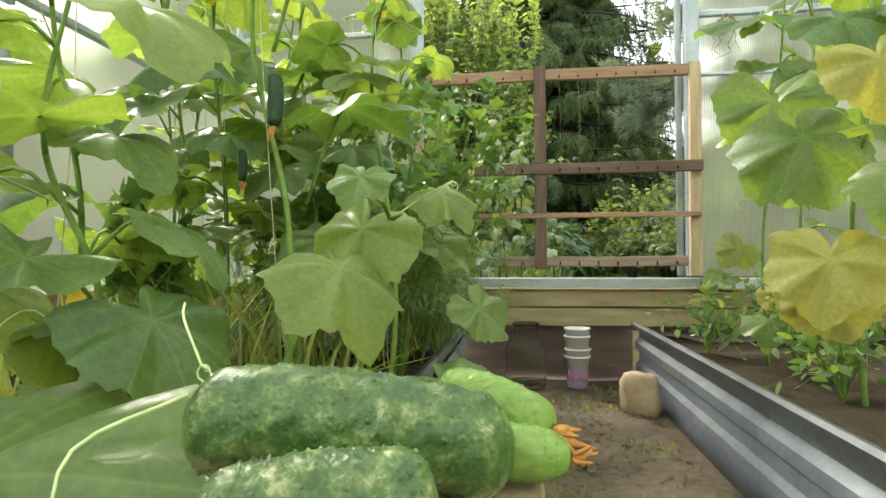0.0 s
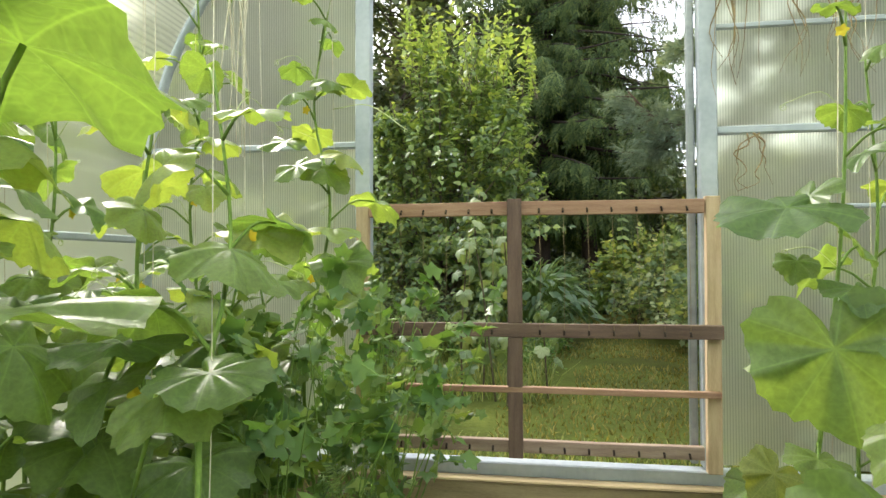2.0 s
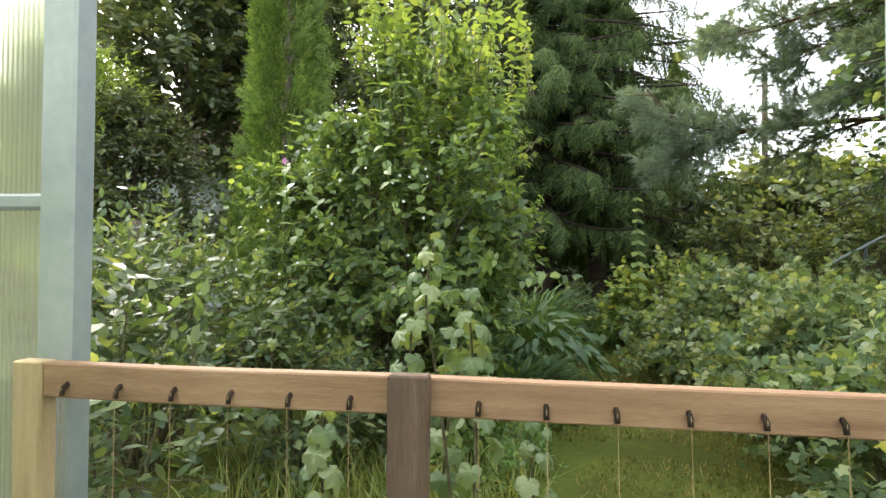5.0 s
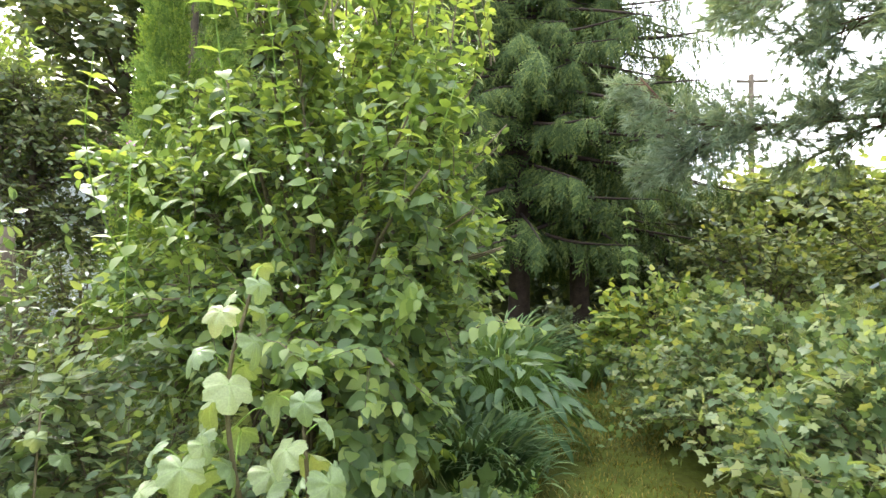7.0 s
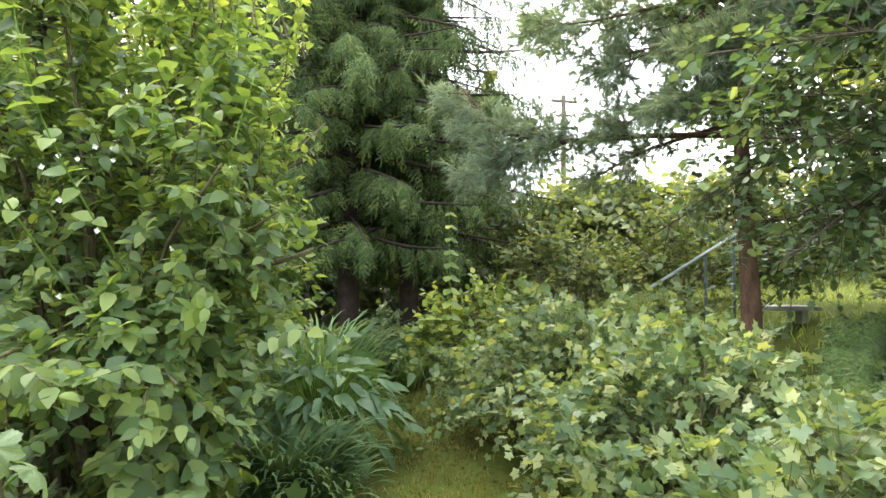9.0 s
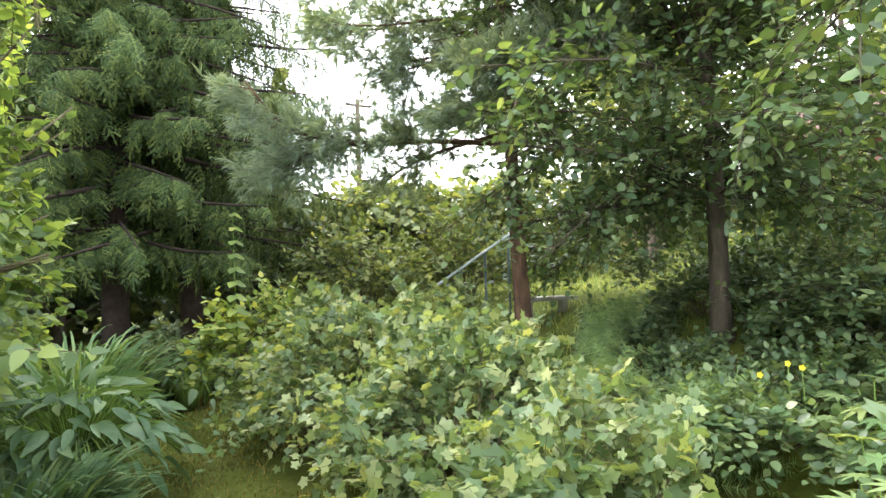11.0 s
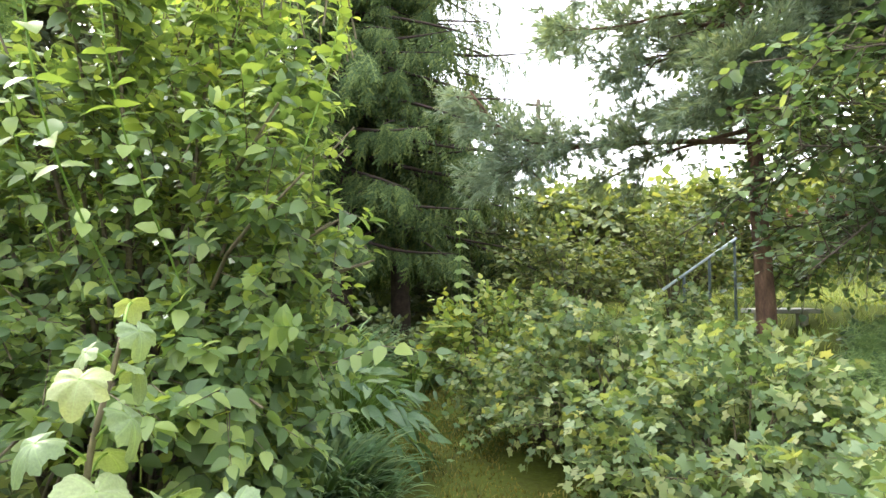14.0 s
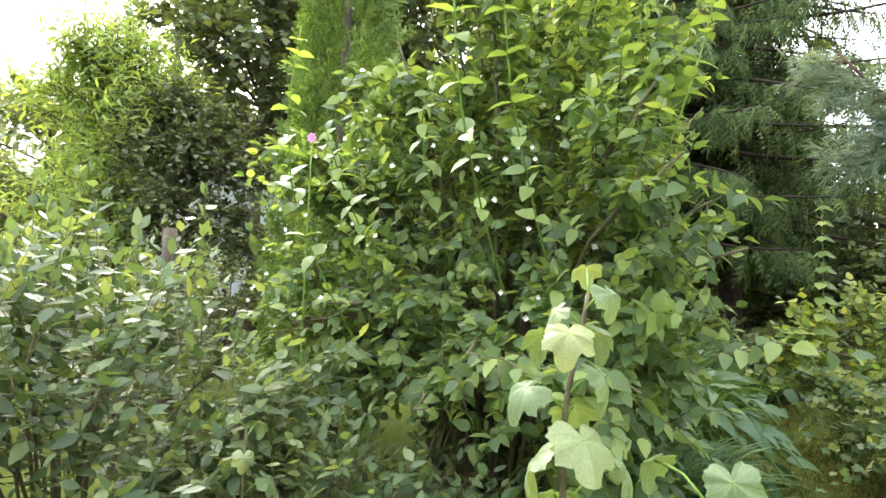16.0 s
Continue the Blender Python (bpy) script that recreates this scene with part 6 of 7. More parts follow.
hosta("large dark green hosta clump beside the grass path", (0.28, 6.35, 0.22), 0.68, 0.64, 300, 51, (0.11, 0.175))
hosta("hosta with dark leaves at the end of the path", (1.05, 8.3, 0.25), 0.5, 0.5, 46, 52)


def lily(name, label, at, r, h, n, seed, mat=L_IRIS):
    rngl = np.random.default_rng(seed)
    a, q = rngl.uniform(0, 2 * np.pi, n), np.sqrt(rngl.uniform(0, 1, n))
    p = np.array(at) + np.stack([np.cos(a) * q * r * 0.6, np.sin(a) * q * r * 0.6, np.zeros(n)], 1)
    o = np.stack([np.cos(a), np.sin(a), np.zeros(n)], 1) + rngl.normal(size=(n, 3)) * 0.5
    z = unit(UP + o * 0.22 * q[:, None])
    y = unit(o - z * np.sum(o * z, 1, keepdims=True))
    s = rngl.uniform(h[0], h[1], n)
    turn, size = np.stack([np.cross(y, z), y, z], -1), np.stack([np.full(n, 0.75), s, s], 1)
    t = thing(name, label, "plant", tuple(at))
    fan = (a / (2 * np.pi) * 12).astype(int)
    for k in range(12):
        w = fan == k
        part("blade_tuft", scatter(Geo(), T_LONG, p[w], turn[w], size[w]), mat, t)
    return t


lily("day_lily", "dark green arching day lily blades before the hosta", (0.12, 5.66, 0.2), 0.36, (0.45, 0.75), 420, 61)
lily("day_lily", "dark green arching day lily blades beside the path", (0.33, 5.5, 0.2), 0.24, (0.35, 0.55), 150, 62)
lily("iris", "tall light green iris blades by the spruce", (0.15, 7.65, 0.22), 0.55, (0.95, 1.45), 300, 63)
lily("iris", "sparse green grass blades under the spruce", (-0.5, 8.3, 0.22), 0.8, (0.4, 0.9), 240, 64, L_GRASS)
herb("weeds", "low weeds and fine-leaved herbs below the bush", [(x, y, ground_z(x, y)) for x, y in ((-0.15, 4.2), (0.05, 4.35), (0.2, 4.6), (-0.05, 4.6), (0.3, 4.9), (0.15, 4.95), (0.42, 5.1), (-0.3, 4.05), (0.1, 4.1), (0.3, 4.3))], (0.05, 0.16), T_THICK, (0.025, 0.045), L_CELERY, 35)
bush("mallow", "low mallow plant with round leaves beside the path", "plant", (0.12, 4.75, 0.2), (0.28, 0.25), 0.32, -0.1, 14, 4, 3, T_CURR, (0.06, 0.09), L_JAS, seed=70, stem_r=0.004, length=0.12)

# ---- currant hedge ----
def cur_keep(x, y, z):
    return x < 0.6 + 1.25 * (y - 2.43) and not (x < 0.98 + 0.05 * math.sin(y * 2)) and not (x < 1.5 and y < 3.2)


for i, (x, y, rx, ry, h, n, s) in enumerate(((1.78, 3.75, 0.7, 0.6, 0.78, 34, 81), (1.95, 4.75, 0.85, 0.7, 0.95, 40, 82), (2.0, 5.7, 0.95, 0.7, 1.05, 40, 83), (1.8, 6.6, 0.8, 0.7, 1.05, 34, 84), (2.7, 5.05, 0.6, 0.75, 0.46, 28, 85), (2.7, 6.5, 0.8, 0.8, 0.95, 28, 86))):
    bush("currant_bush", "pale green currant bush with lobed leaves", "bush", (x, y, ground_z(x, y)), (rx, ry), h, -0.1, n, 21, 6, T_CURR, (0.028, 0.047), L_CURRANT, seed=s, messy=0.62, hang=0.3, stem_r=0.008, length=0.27, keep=cur_keep, group="currant bushes along the path")
bush("raspberry", "yellow-green raspberry canes above the currants", "bush", (1.5, 7.35, 0.24), (0.62, 0.5), 1.2, 0.1, 20, 13, 7, T_OVATE, (0.05, 0.09), L_RASP, seed=87, stem_r=0.007, length=0.26, up_bias=0.7)
cane = thing("raspberry_cane", "single tall yellow-green raspberry cane", "plant", (1.35, 7.25, 0.24))
g, q = Geo(), Geo()
tube(g, curve_points([(1.35, 7.25, 0.2), (1.3, 7.26, 1.2), (1.28, 7.26, 1.98)], 12), np.linspace(0.007, 0.002, 12), 6)
kz = np.repeat(np.linspace(1.1, 1.97, 9), 3)
ka = np.arange(27) * 2.1
kp = np.stack([np.full(27, 1.285), np.full(27, 7.26), kz], 1)
kd = np.stack([np.cos(ka), np.sin(ka), np.full(27, -0.35)], 1)
scatter(q, T_OVATE, kp, axes(kd, np.tile(UP * 0.7 - np.array((0.1, 0.5, 0)), (27, 1)) + kd * 0.5), np.linspace(0.13, 0.08, 27))
part("stem", g, STEM_GREEN, cane)
part("foliage", q, L_RASP, cane)


# ---- trees ----
conifer("spruce", "tall dark spruce with drooping branches", (0.42, 10.5, 0.25), 10.5, 2.35, 26, 9, 36, L_SPRUCE, BARK_DARK, 91, 2.0, 0.17, (0.3, 0.62), 0.46, template=T_FROND)
conifer("spruce", "tall dark spruce with drooping branches", (1.35, 11.2, 0.25), 11.5, 2.4, 26, 9, 34, L_SPRUCE, BARK_DARK, 92, 2.0, 0.16, (0.3, 0.62), 0.46, template=T_FROND)
lily("fern", "dark fern-like undergrowth below the spruces", (0.3, 9.2, 0.22), 1.9, (0.35, 0.75), 600, 93, L_IRIS)

# slender pine whose branches reach over the path
pine = thing("pine", "slender pine with a red-brown trunk and blue-green needles", "tree", (3.22, 6.08, ground_z(3.22, 6.08)))
pw, pn = Geo(), Geo()
rngn = np.random.default_rng(95)
ptr = curve_points([(3.25, 6.08, 0.3), (3.24, 6.08, 1.2), (3.19, 6.08, 2.2), (3.15, 6.1, 4.0), (3.2, 6.15, 6.2)], 16)
tube(pw, ptr, np.linspace(0.078, 0.03, 16) * (1 + 0.03 * np.sin(np.arange(16) * 2.1)), 12)


def pine_branch(ctrl, tufts, r=0.02, spread=0.38, sub=0.35):
    pts = curve_points(ctrl, 12)
    tube(pw, pts, np.linspace(r, r * 0.3, 12), 6)
    k = tufts // 9
    u = rngn.uniform(0.22, 1, k) * 10.999
    i0 = u.astype(int)
    p = pts[i0] + (pts[i0 + 1] - pts[i0]) * (u - i0)[:, None]
    d = unit(pts[-1] - pts[0]) * 0.7 + rngn.normal(size=(k, 3)) * np.array((0.6, 0.6, 0.32)) - UP * 0.05
    L = rngn.uniform(0.5, 1.2, k) * spread
    scatter(pw, TWIG, p, axes(d, UP + rngn.normal(size=(k, 3)) * 0.1), np.stack([np.full(k, 0.004), L, np.full(k, 0.004)], 1))
    for i in range(9):
        s = 0.45 + 0.55 * i / 8
        c = p + unit(d) * (L * s)[:, None] + rngn.normal(size=(k, 3)) * 0.03
        scatter(pn, T_PINE, c, axes(d + rngn.normal(size=(k, 3)) * 0.5, UP + rngn.normal(size=(k, 3)) * 0.4), rngn.uniform(0.09, 0.15, k))


pine_branch([(3.18, 6.08, 2.45), (2.7, 6.5, 2.52), (2.2, 7.0, 2.58), (1.75, 7.3, 2.72), (1.4, 7.35, 3.1)], 900, 0.026, 0.36)
pine_branch([(2.3, 6.95, 2.57), (1.9, 7.2, 2.5), (1.7, 7.5, 2.35)], 500, 0.014, 0.4)
pine_branch([(3.18, 6.1, 2.55), (2.9, 6.9, 2.5), (2.7, 7.6, 2.35)], 260, 0.02, 0.45)
pine_branch([(3.16, 6.1, 2.9), (3.7, 6.9, 2.9), (4.1, 7.6, 2.75)], 200, 0.02, 0.45)
pine_branch([(3.17, 6.08, 2.75), (2.9, 5.8, 2.85), (2.6, 5.6, 2.8)], 360, 0.014, 0.34)
pine_branch([(3.17, 6.08, 3.0), (3.3, 5.7, 3.1), (3.35, 5.4, 3.1)], 360, 0.014, 0.34)
for z, a, L in ((3.3, 2.7, 1.3), (3.5, 1.4, 1.2), (3.7, 3.6, 1.2), (3.9, 2.2, 1.5), (4.2, 0.2, 1.2), (4.3, 3.0, 1.5), (4.6, 4.4, 1.1), (4.8, 1.6, 1.1), (5.2, 2.8, 1.0), (5.6, 0.9, 0.9)):
    pine_branch([(3.15, 6.1, z), (3.15 + math.cos(a) * L * 0.5, 6.1 + math.sin(a) * L * 0.5, z + 0.08), (3.15 + math.cos(a) * L, 6.1 + math.sin(a) * L, z + 0.05)], 300, 0.018, 0.36)
pine_branch([(3.16, 6.1, 3.35), (2.6, 6.05, 3.32), (2.1, 6.05, 3.18), (1.69, 6.03, 3.1)], 150, 0.014, 0.24)
pine_branch([(3.16, 6.1, 3.2), (2.6, 6.3, 3.08), (2.15, 6.4, 2.9)], 110, 0.012, 0.24)
pine_branch([(3.16, 6.1, 3.6), (2.5, 5.9, 3.65), (1.95, 5.8, 3.5)], 160, 0.014, 0.26)
for z, a, L in ((2.6, 3.5, 0.7), (2.75, 2.2, 0.8), (2.9, 4.2, 0.75), (3.05, 3.0, 0.9), (3.15, 5.2, 0.8), (2.65, 0.4, 0.8), (2.95, 1.1, 0.9)):
    pine_branch([(3.17, 6.09, z), (3.17 + math.cos(a) * L * 0.5, 6.09 + math.sin(a) * L * 0.5, z + 0.05), (3.17 + math.cos(a) * L, 6.09 + math.sin(a) * L, z - 0.05)], 230, 0.014, 0.34)
part("trunk", pw, BARK_PINE, pine)
part("needles", pn, L_PINE, pine)


def alder_keep(x, y, z):
    return x > 0.45 + 0.568 * (y - 2.46) and z > 1.1 + 0.4 * max(0, 3.6 - x) and math.hypot(x - 0.5, y - 2.4) > 1.7


def alder_low(x, y, z):
    return math.hypot(x - 0.5, y - 2.4) > 2.3


AZ = ground_z(4.2, 5.0)
tree("alder", "round-leaved alder with a dark forked trunk", (4.16, 5.02, AZ), 4.8, (0.95, 4.4), 2.4, 124, 62, 8, T_ALDER, (0.042, 0.07), L_ALDER, BARK, 101, 0.072, 0.4, (-0.2, 0.1), keep=alder_keep, limb_r=0.1, sag=0.22)
tree("alder", "slender second stem of the round-leaved alder", (4.15, 5.02, ground_z(4.15, 5.02)), 4.0, (1.9, 3.8), 1.3, 36, 44, 8, T_ALDER, (0.042, 0.07), L_ALDER, BARK_DARK, 105, 0.026, 0.4, (-1.15, -0.1), keep=lambda x, y, z: alder_keep(x, y, z) and z > 1.9, limb_r=0.2, fork=1.5)
tree("alder", "leafy alder at the edge of the garden", (6.3, 4.2, ground_z(6.3, 4.2)), 5.5, (0.9, 4.8), 2.0, 26, 24, 7, T_ROUND, (0.06, 0.1), L_ALDER, BARK, 104, 0.1, 0.5)

bush("undergrowth", "dark leafy undergrowth below the alder", "undergrowth", (3.3, 4.1, ground_z(3.3, 4.1)), (0.8, 0.75), 0.26, -0.1, 30, 16, 7, T_OVATE, (0.032, 0.056), L_ALDER, seed=111, stem_r=0.005, length=0.25, keep=alder_low)
bush("undergrowth", "dark leafy undergrowth below the alder", "undergrowth", (4.6, 4.2, ground_z(4.6, 4.2)), (0.9, 0.8), 0.5, -0.1, 28, 12, 7, T_OVATE, (0.032, 0.056), L_ALDER, seed=112, stem_r=0.005, length=0.25)
for i, (x, y, h) in enumerate(((4.9, 5.9, 0.5), (5.6, 5.0, 0.6), (4.75, 4.6, 0.3), (6.2, 6.2, 0.6), (4.0, 3.4, 0.55), (5.0, 3.2, 0.7))):
    bush("undergrowth", "shaded leafy undergrowth below the trees", "undergrowth", (x, y, ground_z(x, y)), (0.8, 0.7), h, -0.1, 22, 10, 7, T_OVATE, (0.035, 0.06), L_ALDER, seed=211 + i, stem_r=0.005, length=0.26)
for i, (x, y) in enumerate([(-0.6, 9.0), (0.8, 8.8), (1.9, 9.3)]):
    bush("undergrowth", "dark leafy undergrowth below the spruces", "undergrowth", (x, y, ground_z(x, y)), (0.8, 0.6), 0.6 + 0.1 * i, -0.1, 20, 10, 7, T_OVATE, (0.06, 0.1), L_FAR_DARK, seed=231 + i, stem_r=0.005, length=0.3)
for i, (x, y, h) in enumerate(((4.55, 5.45, 0.3), (4.9, 5.0, 0.35), (4.1, 5.75, 0.28), (3.75, 5.45, 0.2), (5.2, 5.7, 0.4), (3.6, 4.55, 0.1), (3.95, 4.75, 0.1), (3.2, 4.75, 0.14), (3.45, 5.1, 0.12), (4.4, 4.55, 0.14), (4.25, 4.0, 0.3), (3.75, 3.95, 0.22), (4.9, 4.3, 0.3))):
    bush("undergrowth", "low leafy weeds round the foot of the alder", "undergrowth", (x, y, ground_z(x, y)), (0.55, 0.5), h, -0.1, 20, 12, 5, T_HEART, (0.03, 0.055), L_ALDER, seed=251 + i, stem_r=0.004, length=0.13)
bush("undergrowth", "leafy undergrowth along the greenhouse side", "undergrowth", (2.8, 2.9, ground_z(2.8, 2.9)), (0.6, 0.6), 0.45, -0.1, 22, 12, 7, T_OVATE, (0.032, 0.056), L_ALDER, seed=113, stem_r=0.005, length=0.22, keep=lambda x, y, z: x > 1.75)
herb("horsetail", "feathery green horsetail under the trees", [(x, y, ground_z(x, y)) for x, y in ((3.1, 5.0), (3.3, 5.3), (2.9, 5.3), (3.9, 5.7), (3.6, 5.6), (2.8, 4.3), (2.6, 4.4), (3.0, 4.2))], (0.08, 0.3), T_DILL, (0.09, 0.16), L_DILL, 114, 5, 0.2)

LUP = []
for s in range(2):
    v, f, u = blade_leaf(0.13, pts=(0.4, 0.75), fold=0.3, droop=0.3)
    g = Geo()
    for k in range(10):
        a = -2.7 + 5.4 * k / 9
        d = np.array((math.sin(a), math.cos(a), 0.25))
        scatter(g, (v, f, u), [np.zeros(3)], axes(np.array([d]), np.array([(0, 0, 1.0)])), np.array([0.8 + 0.2 * math.cos(a)]))
    me = g.mesh("leaf")
    me.materials.append(L_LUPIN)
    LUP.append(me)


def lupin(at, n, seed, h=0.45):
    rngl = np.random.default_rng(seed)
    t = thing("lupin", "lupin plant with star-shaped green leaves", "plant", at, "lupins below the trees")
    at = np.array(at)
    for i in range(n):
        a = i * 2.4
        o = np.array((math.cos(a), math.sin(a), 0))
        j = at + o * rngl.uniform(0.05, 0.24) + UP * h * rngl.uniform(0.5, 1.05)
        g = Geo()
        tube(g, curve_points([at, (at + j) / 2 + o * 0.03, j], 5), 0.003, 5)
        part("leaf_stalk", g, STEM_GREEN, t)
        r = axes(np.array([o + rngl.normal(size=3) * 0.2]), np.array([UP + o * 0.4 + rngl.normal(size=3) * 0.2]))[0]
        ob = part("leaf", LUP[i % 2], None, t)
        ob.matrix_basis = Matrix.Translation(j) @ Matrix(r.tolist()).to_4x4() @ Matrix.Scale(rngl.uniform(0.08, 0.13), 4)


for i, (x, y) in enumerate(((3.25, 3.7), (2.75, 3.4), (2.6, 3.1), (3.5, 3.5), (3.0, 3.25))):
    lupin((x, y, ground_z(x, y)), 13, 120 + i)
yf = thing("yellow_flowers", "small bright yellow flowers in the undergrowth", "flower", (3.16, 3.99, ground_z(3.16, 3.99)))
for i, (dx, dz) in enumerate(((0, 0.52), (0.05, 0.5), (-0.1, 0.47))):
    c = np.array((3.16 + dx, 3.99 - dx * 0.7, ground_z(3.16, 3.99) + dz - 0.05))
    g = Geo()
    tube(g, [c - UP * (dz - 0.05), c - UP * 0.2 + (0.01, 0, 0), c], 0.002, 4)
    part("stalk", g, STEM_GREEN, yf)
    flower(yf, c, 0.016, (-0.6, -0.7, 0.4))

# ---- far left: willow, stump, thuja, birch, house ----
tree("willow", "pale yellow-green willow with narrow leaves", (-5.5, 7.4, 0.22), 3.7, (0.7, 3.5), 0.8, 44, 36, 9, T_WILLOW, (0.09, 0.14), L_WILLOW, BARK, 131, 0.06, 0.5, droop=0.0, flat=2.2)
tree("plum_tree", "dark twiggy plum tree in front of the house", (-4.62, 7.6, 0.22), 3.2, (1.3, 3.0), 0.8, 36, 34, 8, T_OVATE, (0.045, 0.075), L_FAR_DARK, BARK, 132, 0.07, 0.4)
g = Geo()
tube(g, curve_points([(-3.62, 6.4, 0.15), (-3.60, 6.4, 0.8), (-3.66, 6.42, 1.7)], 8), np.linspace(0.085, 0.06, 8), 9)
thing_mesh("stump", g, BARK, "grey-brown dead tree stump among the shrubs", "stump")


def thuja(at, h, r, seed):
    rngt = np.random.default_rng(seed)
    t = thing("thuja", "dense bright green thuja column", "tree", at)
    g, w = Geo(), Geo()
    at = np.array(at)
    tube(w, [at - UP * 0.1, at + UP * h * 0.5, at + UP * h * 0.95], [0.05, 0.04, 0.008], 7)
    k = 3000
    u = rngt.uniform(0, 1, k) ** 0.8
    a = rngt.uniform(0, 2 * np.pi, k)
    lump = 1 + 0.2 * np.sin(a * 5 + u * 9) + 0.12 * np.sin(a * 11 - u * 23)
    R = r * (1 - u) ** 0.55 * (0.55 + 0.45 * np.minimum(1, u * 6)) * lump * rngt.uniform(0.55, 1.0, k) ** 0.4
    o = np.stack([np.cos(a), np.sin(a), np.zeros(k)], 1)
    p = at + o * R[:, None] + UP * (u * h)[:, None]
    scatter(g, T_FAN, p, axes(UP * 0.9 + o * 0.7 + rngt.normal(size=(k, 3)) * 0.25, np.cross(o, UP) + rngt.normal(size=(k, 3)) * 0.5), rngt.uniform(0.12, 0.22, k))
    part("trunk", w, BARK, t)
    part("foliage", g, L_THUJA, t)


thuja((-1.98, 6.2, 0.22), 4.5, 0.44, 141)
FAR_TREES = (
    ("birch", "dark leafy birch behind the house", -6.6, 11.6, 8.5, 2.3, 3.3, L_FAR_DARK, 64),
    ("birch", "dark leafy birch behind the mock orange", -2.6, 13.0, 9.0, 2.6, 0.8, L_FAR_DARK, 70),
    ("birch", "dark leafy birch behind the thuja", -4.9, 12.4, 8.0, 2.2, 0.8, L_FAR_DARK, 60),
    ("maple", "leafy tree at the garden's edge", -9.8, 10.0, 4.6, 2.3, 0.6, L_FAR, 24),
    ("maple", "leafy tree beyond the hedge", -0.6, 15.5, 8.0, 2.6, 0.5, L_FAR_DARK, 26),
    ("maple", "round bush-like tree on the slope", 4.9, 12.6, 2.3, 1.8, 0.1, L_FAR, 26),
    ("maple", "round bush-like tree on the slope", 3.2, 13.6, 2.3, 1.9, 0.1, L_FAR_DARK, 26),
    ("maple", "round bush-like tree on the slope", 7.2, 12.2, 2.0, 1.8, 0.1, L_FAR, 26),
    ("maple", "leafy tree above the fence", 12.5, 13.5, 6.0, 2.6, 1.4, L_FAR_DARK, 24),
    ("maple", "leafy tree beyond the lawn", 13.5, 8.5, 6.5, 3.0, 1.2, L_FAR, 26),
    ("maple", "leafy tree beyond the lawn", 10.8, 5.2, 6.0, 2.4, 0.8, L_FAR, 24),
    ("maple", "tall tree beyond the lawn", 9.6, 10.3, 5.6, 1.9, 1.9, L_FAR, 22),
)
for i, (nm, lb, x, y, h, r, lo, mt, n) in enumerate(FAR_TREES):
    tree(nm, lb, (x, y, ground_z(x, y)), h, (lo, h * 0.88), r, n, 26, 7, T_FLECK, (0.12, 0.2), mt, BARK, 150 + i, 0.12, 0.6, group="far garden trees")
conifer("far_pine", "tall grey-green pine far behind the garden", (-14.0, 15.5, 0.2), 9.2, 2.0, 14, 6, 40, L_PINE, BARK_PINE, 171, 2.0, 0.15, (0.4, 0.7), 0.1)
conifer("far_pine", "grey-green pine far behind the garden", (-18.0, 14.0, 0.2), 8.0, 2.2, 13, 6, 40, L_PINE, BARK_PINE, 172, 2.0, 0.15, (0.4, 0.7), 0.1)
bush("far_shrub", "pale hazel shrub on the slope", "bush", (3.3, 9.6, ground_z(3.3, 9.6)), (1.1, 0.9), 1.5, -0.1, 26, 14, 7, T_OVATE, (0.06, 0.1), L_FAR, seed=181, length=0.4)
bush("far_shrub", "leafy green shrub in front of the pale house", "bush", (-5.3, 9.2, 0.22), (1.5, 0.8), 1.6, -0.1, 30, 14, 7, T_OVATE, (0.05, 0.085), L_FAR, seed=185, length=0.35)
bush("far_shrub", "green shrub beside the handrail", "bush", (4.4, 8.9, ground_z(4.4, 8.9)), (0.8, 0.7), 1.3, -0.1, 22, 14, 7, T_OVATE, (0.05, 0.08), L_FAR, seed=182, length=0.35)
bush("far_shrub", "low bright shrub along the fence", "bush", (8.6, 11.6, ground_z(8.6, 11.6)), (2.4, 0.7), 1.0, -0.1, 30, 14, 7, T_OVATE, (0.07, 0.12), L_FAR, seed=183, length=0.4)
bush("far_shrub", "low shrub beyond the lawn", "bush", (9.0, 6.8, ground_z(9.0, 6.8)), (1.2, 1.6), 1.0, -0.1, 30, 14, 7, T_OVATE, (0.07, 0.12), L_FAR, seed=184, length=0.4)


def woods(name, label, arc, radius, h, n, mat, seed, size=(0.25, 0.5)):
    """A far belt of trees round the garden, as heaped clumps of leaves with an uneven top."""
    rngw = np.random.default_rng(seed)
    a = rngw.uniform(radians(arc[0]), radians(arc[1]), n)
    R = radius + rngw.uniform(-2.5, 2.5, n)
    top = h * (0.72 + 0.5 * np.array([noise.noise(Vector((q * 7, seed, 0))) for q in a]) + 0.12 * np.array([noise.noise(Vector((q * 31, seed, 5))) for q in a]))
    z = top * rngw.uniform(0, 1, n) ** 0.8
    p = np.stack([0.3 + R * np.sin(a), 2.4 + R * np.cos(a), 0.3 + z], 1)
    g = Geo()
    scatter(g, T_FLECK, p, axes(rngw.normal(size=(n, 3)), UP + rngw.normal(size=(n, 3)) * 0.6), rngw.uniform(*size, n))
    return thing_mesh(name, g, mat, label, "woods", kind="stuff")


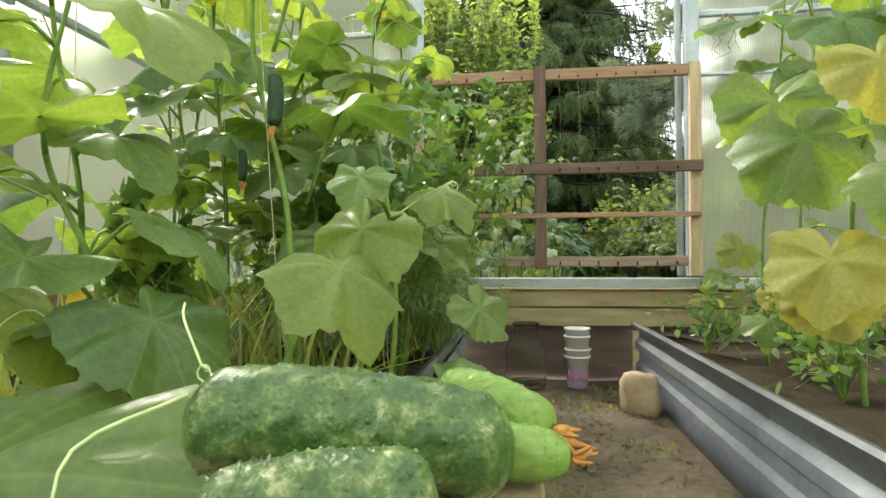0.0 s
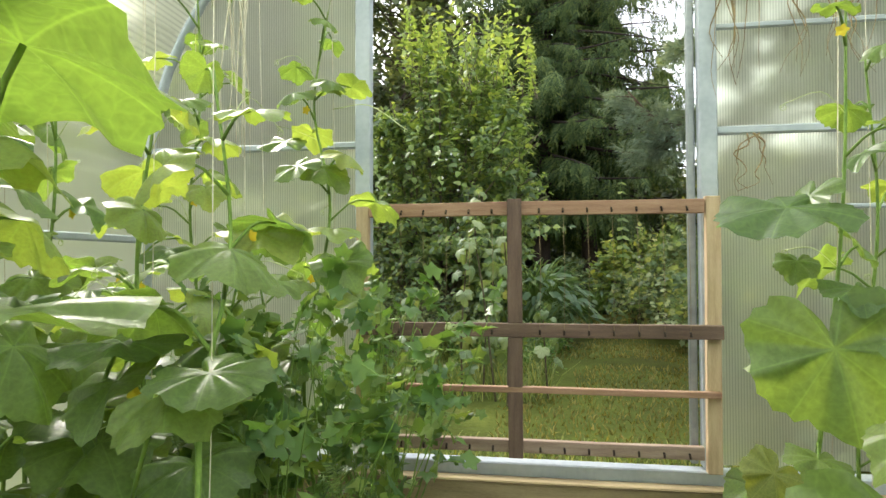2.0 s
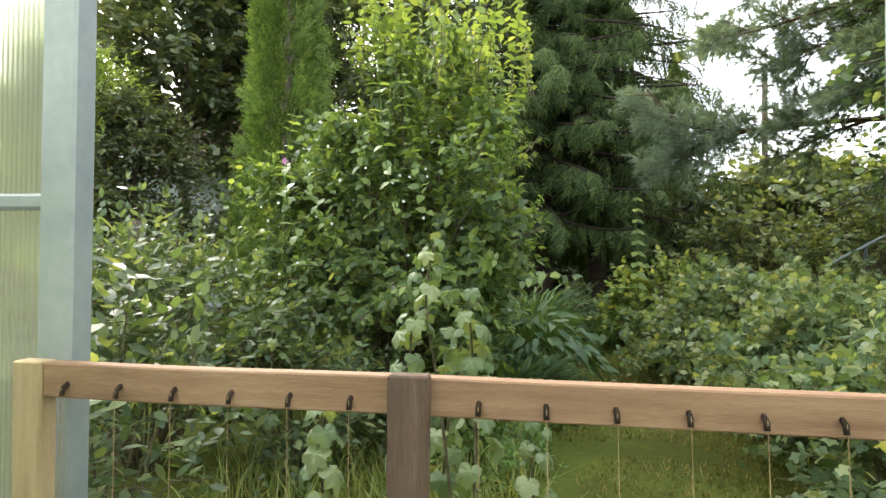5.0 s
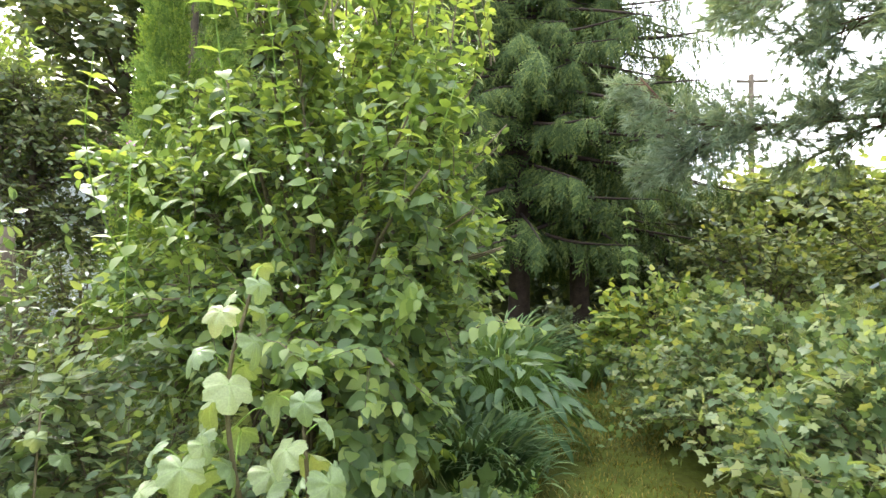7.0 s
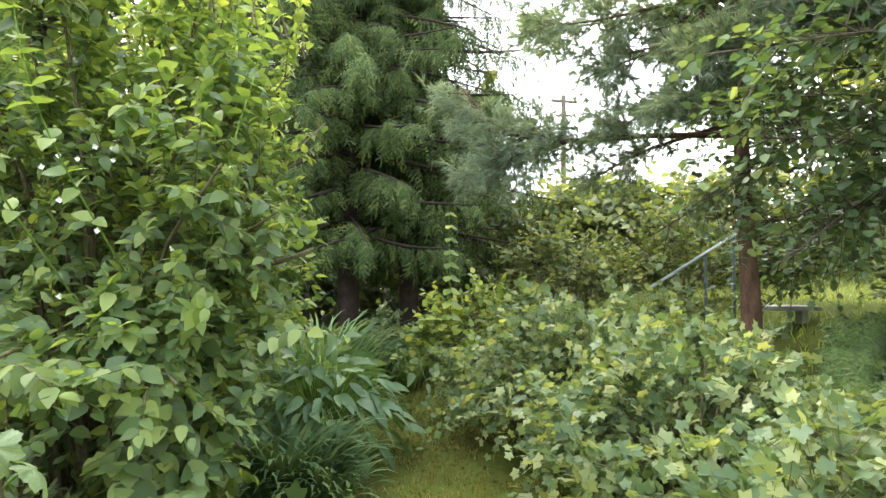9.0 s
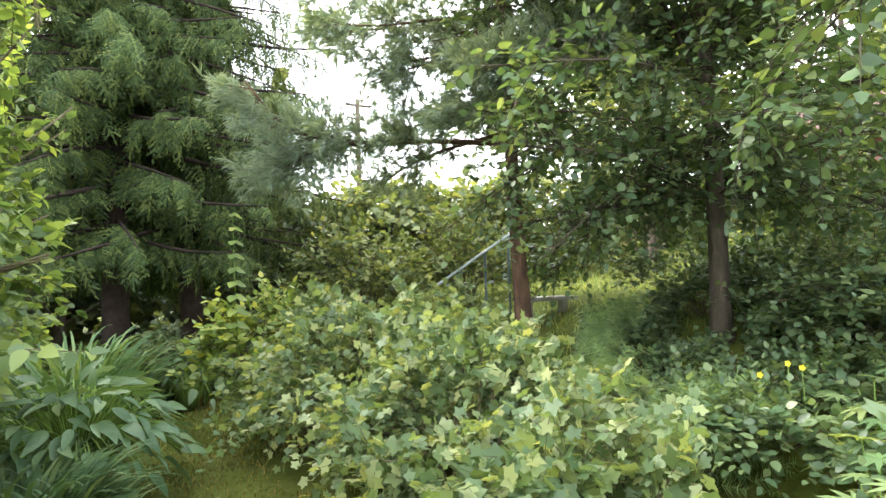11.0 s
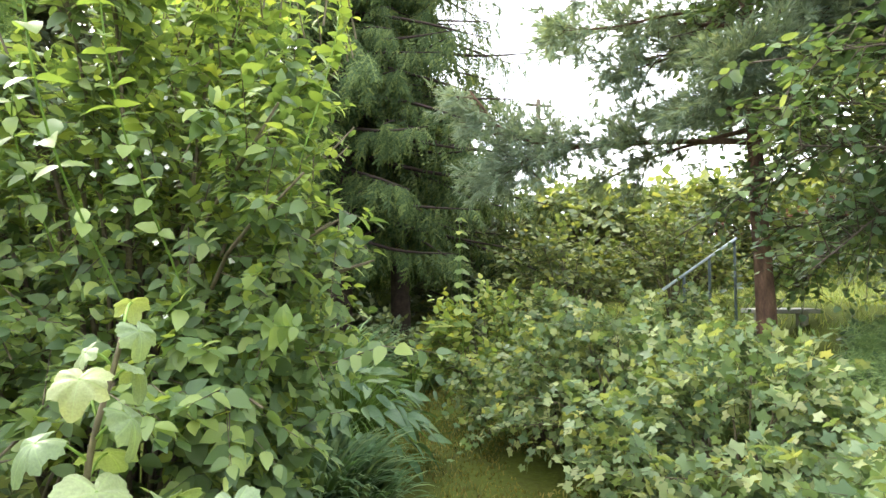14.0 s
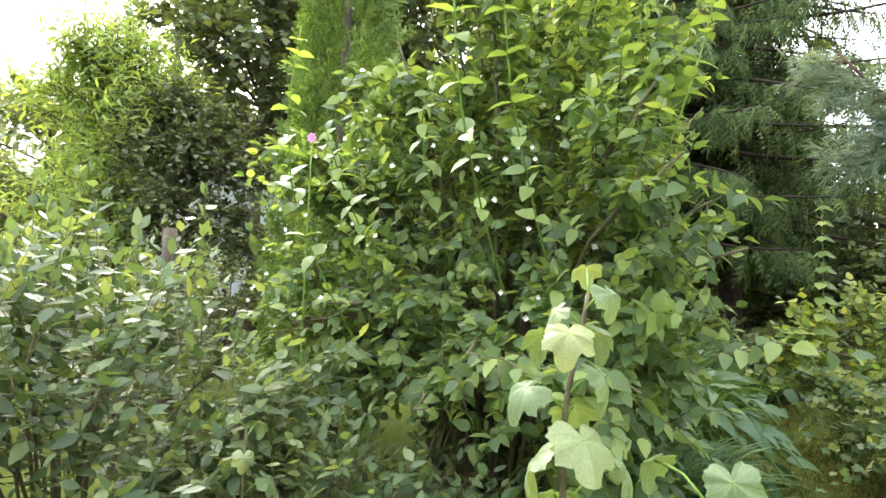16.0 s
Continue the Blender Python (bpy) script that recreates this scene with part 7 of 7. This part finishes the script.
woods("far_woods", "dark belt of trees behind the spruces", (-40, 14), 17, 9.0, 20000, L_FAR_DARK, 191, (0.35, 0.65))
woods("far_woods", "green belt of shrubs behind the slope", (10, 42), 17, 3.0, 14000, L_FAR, 192)
woods("far_woods", "green belt of trees behind the lawn", (42, 115), 19, 5.0, 18000, L_FAR, 193)
woods("far_woods", "green belt of trees on the house side", (-125, -34), 19, 5.2, 20000, L_FAR, 194, (0.3, 0.6))
woods("far_woods", "green trees behind the greenhouse", (115, 235), 17, 5.0, 6000, L_FAR, 195)

house = thing("house", "pale boarded house half hidden by trees", "house", (-8.6, 13.6, 0.2))
for i in range(18):
    z = 0.25 + i * 0.19
    part("wall_board", box((-10.8, 13.2 + 0.004 * (i % 2), z), (-6.4, 13.26 + 0.004 * (i % 2), z + 0.186), 0.006), HOUSE_WHITE, house)
part("wall", box((-10.8, 13.28, 0.1), (-6.4, 17, 3.66), 0.01), HOUSE_WHITE, house)
part("window", box((-8.4, 13.17, 1.6), (-7.7, 13.2, 2.6), 0.01), DARK_PANE, house)
bm = bmesh.new()
rv = [bm.verts.new(c) for c in ((-11.2, 12.8, 3.6), (-6.0, 12.8, 3.6), (-6.0, 15.2, 5.2), (-11.2, 15.2, 5.2), (-6.0, 17.5, 3.6), (-11.2, 17.5, 3.6))]
bm.faces.new((rv[0], rv[1], rv[2], rv[3]))
bm.faces.new((rv[3], rv[2], rv[4], rv[5]))
bmesh.ops.solidify(bm, geom=bm.faces[:], thickness=0.08)
part("roof", bm, ROOF, house)

red = thing("house", "red boarded house with a faded red roof", "house", (20, 10.5, 1.2))
part("wall", box((18.6, 8.5, 1.0), (24, 14, 5.2), 0.02), HOUSE_RED, red)
part("trim_board", box((18.52, 8.45, 5.0), (18.59, 14.0, 5.25), 0.01), HOUSE_WHITE, red)
part("window", box((18.55, 10.4, 2.8), (18.6, 11.5, 4.2), 0.01), DARK_PANE, red)
bm = bmesh.new()
rv = [bm.verts.new(c) for c in ((18.0, 8.0, 5.1), (18.0, 14.5, 5.1), (21.3, 14.5, 7.4), (21.3, 8.0, 7.4), (24.6, 14.5, 5.1), (24.6, 8.0, 5.1))]
bm.faces.new((rv[0], rv[3], rv[2], rv[1]))
bm.faces.new((rv[3], rv[5], rv[4], rv[2]))
bmesh.ops.solidify(bm, geom=bm.faces[:], thickness=0.1)
part("roof", bm, ROOF, red)

fence = thing("picket_fence", "red-brown picket fence beyond the lawn", "fence", (10.5, 14.0, 1.2))
fa, fb = np.array((9.3, 15.3)), np.array((12.2, 13.5))
pk = bpy.data.meshes.new("picket")
bm = box((-0.045, -0.012, 0), (0.045, 0.012, 1.5), 0.004)
bm.to_mesh(pk)
bm.free()
pk.materials.append(FENCE)
fdir = math.atan2(*(fb - fa)[::-1])
for i in range(26):
    c = fa + (fb - fa) * i / 25
    ob = part("picket", pk, None, fence)
    ob.matrix_basis = Matrix.Translation((c[0], c[1], ground_z(*c) + 0.06)) @ Matrix.Rotation(fdir, 4, "Z")
for z in (0.35, 1.2):
    g = Geo()
    tube(g, [(*fa, ground_z(*fa) + z), (*fb, ground_z(*fb) + z)], 0.035, 4)
    part("rail", g, FENCE, fence)

handrail = thing("handrail", "pale blue tube handrail of the garden steps", "handrail", (3.5, 7.2, 1.0))
lo, hi = np.array((2.97, 6.99, 1.34)), np.array((4.12, 7.44, 1.86))
g = Geo()
tube(g, [lo, hi], 0.013, 8)
part("rail", g, RAIL_PAINT, handrail)
for f in (0.3, 0.62, 0.97):
    c = lo + (hi - lo) * f
    g = Geo()
    tube(g, [(c[0], c[1], ground_z(c[0], c[1]) - 0.1), c], 0.014, 8)
    part("post", g, RAIL_DARK, handrail)
bench = thing("plank_bench", "grey weathered plank bench by the pine", "bench", (4.25, 7.05, ground_z(4.25, 7.05)))
part("plank", board((3.95, 6.95, 1.15), (4.6, 7.2, 1.19), 0.004, 4), CONCRETE, bench)
for x in (4.05, 4.5):
    part("leg", box((x - 0.03, 7.03, ground_z(x, 7.05) - 0.05), (x + 0.03, 7.12, 1.149), 0.004), CONCRETE, bench)

pole = thing("utility_pole", "grey wooden utility pole with a crossarm", "utility pole", (10.1, 27.7, 0.5))
g = Geo()
tube(g, [(10.1, 27.7, 0.2), (10.1, 27.7, 5), (10.1, 27.7, 9.9)], [0.14, 0.13, 0.11], 10)
part("post", g, BARK, pole)
part("crossarm", box((9.5, 27.62, 9.55), (10.75, 27.74, 9.65), 0.01), BARK, pole)
part("crossarm", box((9.75, 27.62, 8.9), (10.45, 27.74, 8.98), 0.01), BARK, pole)
for x in (9.55, 10.1, 10.7):
    part("insulator", lathe([(0.0, 9.65), (0.05, 9.66), (0.06, 9.72), (0.03, 9.8), (0.0, 9.82)], (x, 27.68, 0), 10), HOUSE_WHITE, pole)
for x in (9.55, 10.7):
    g = Geo()
    tube(g, curve_points([(x, 27.68, 9.8), (x - 14, 30, 8.9), (x - 30, 33, 9.8)], 20), 0.012, 4)
    part("wire", g, NAIL, pole)
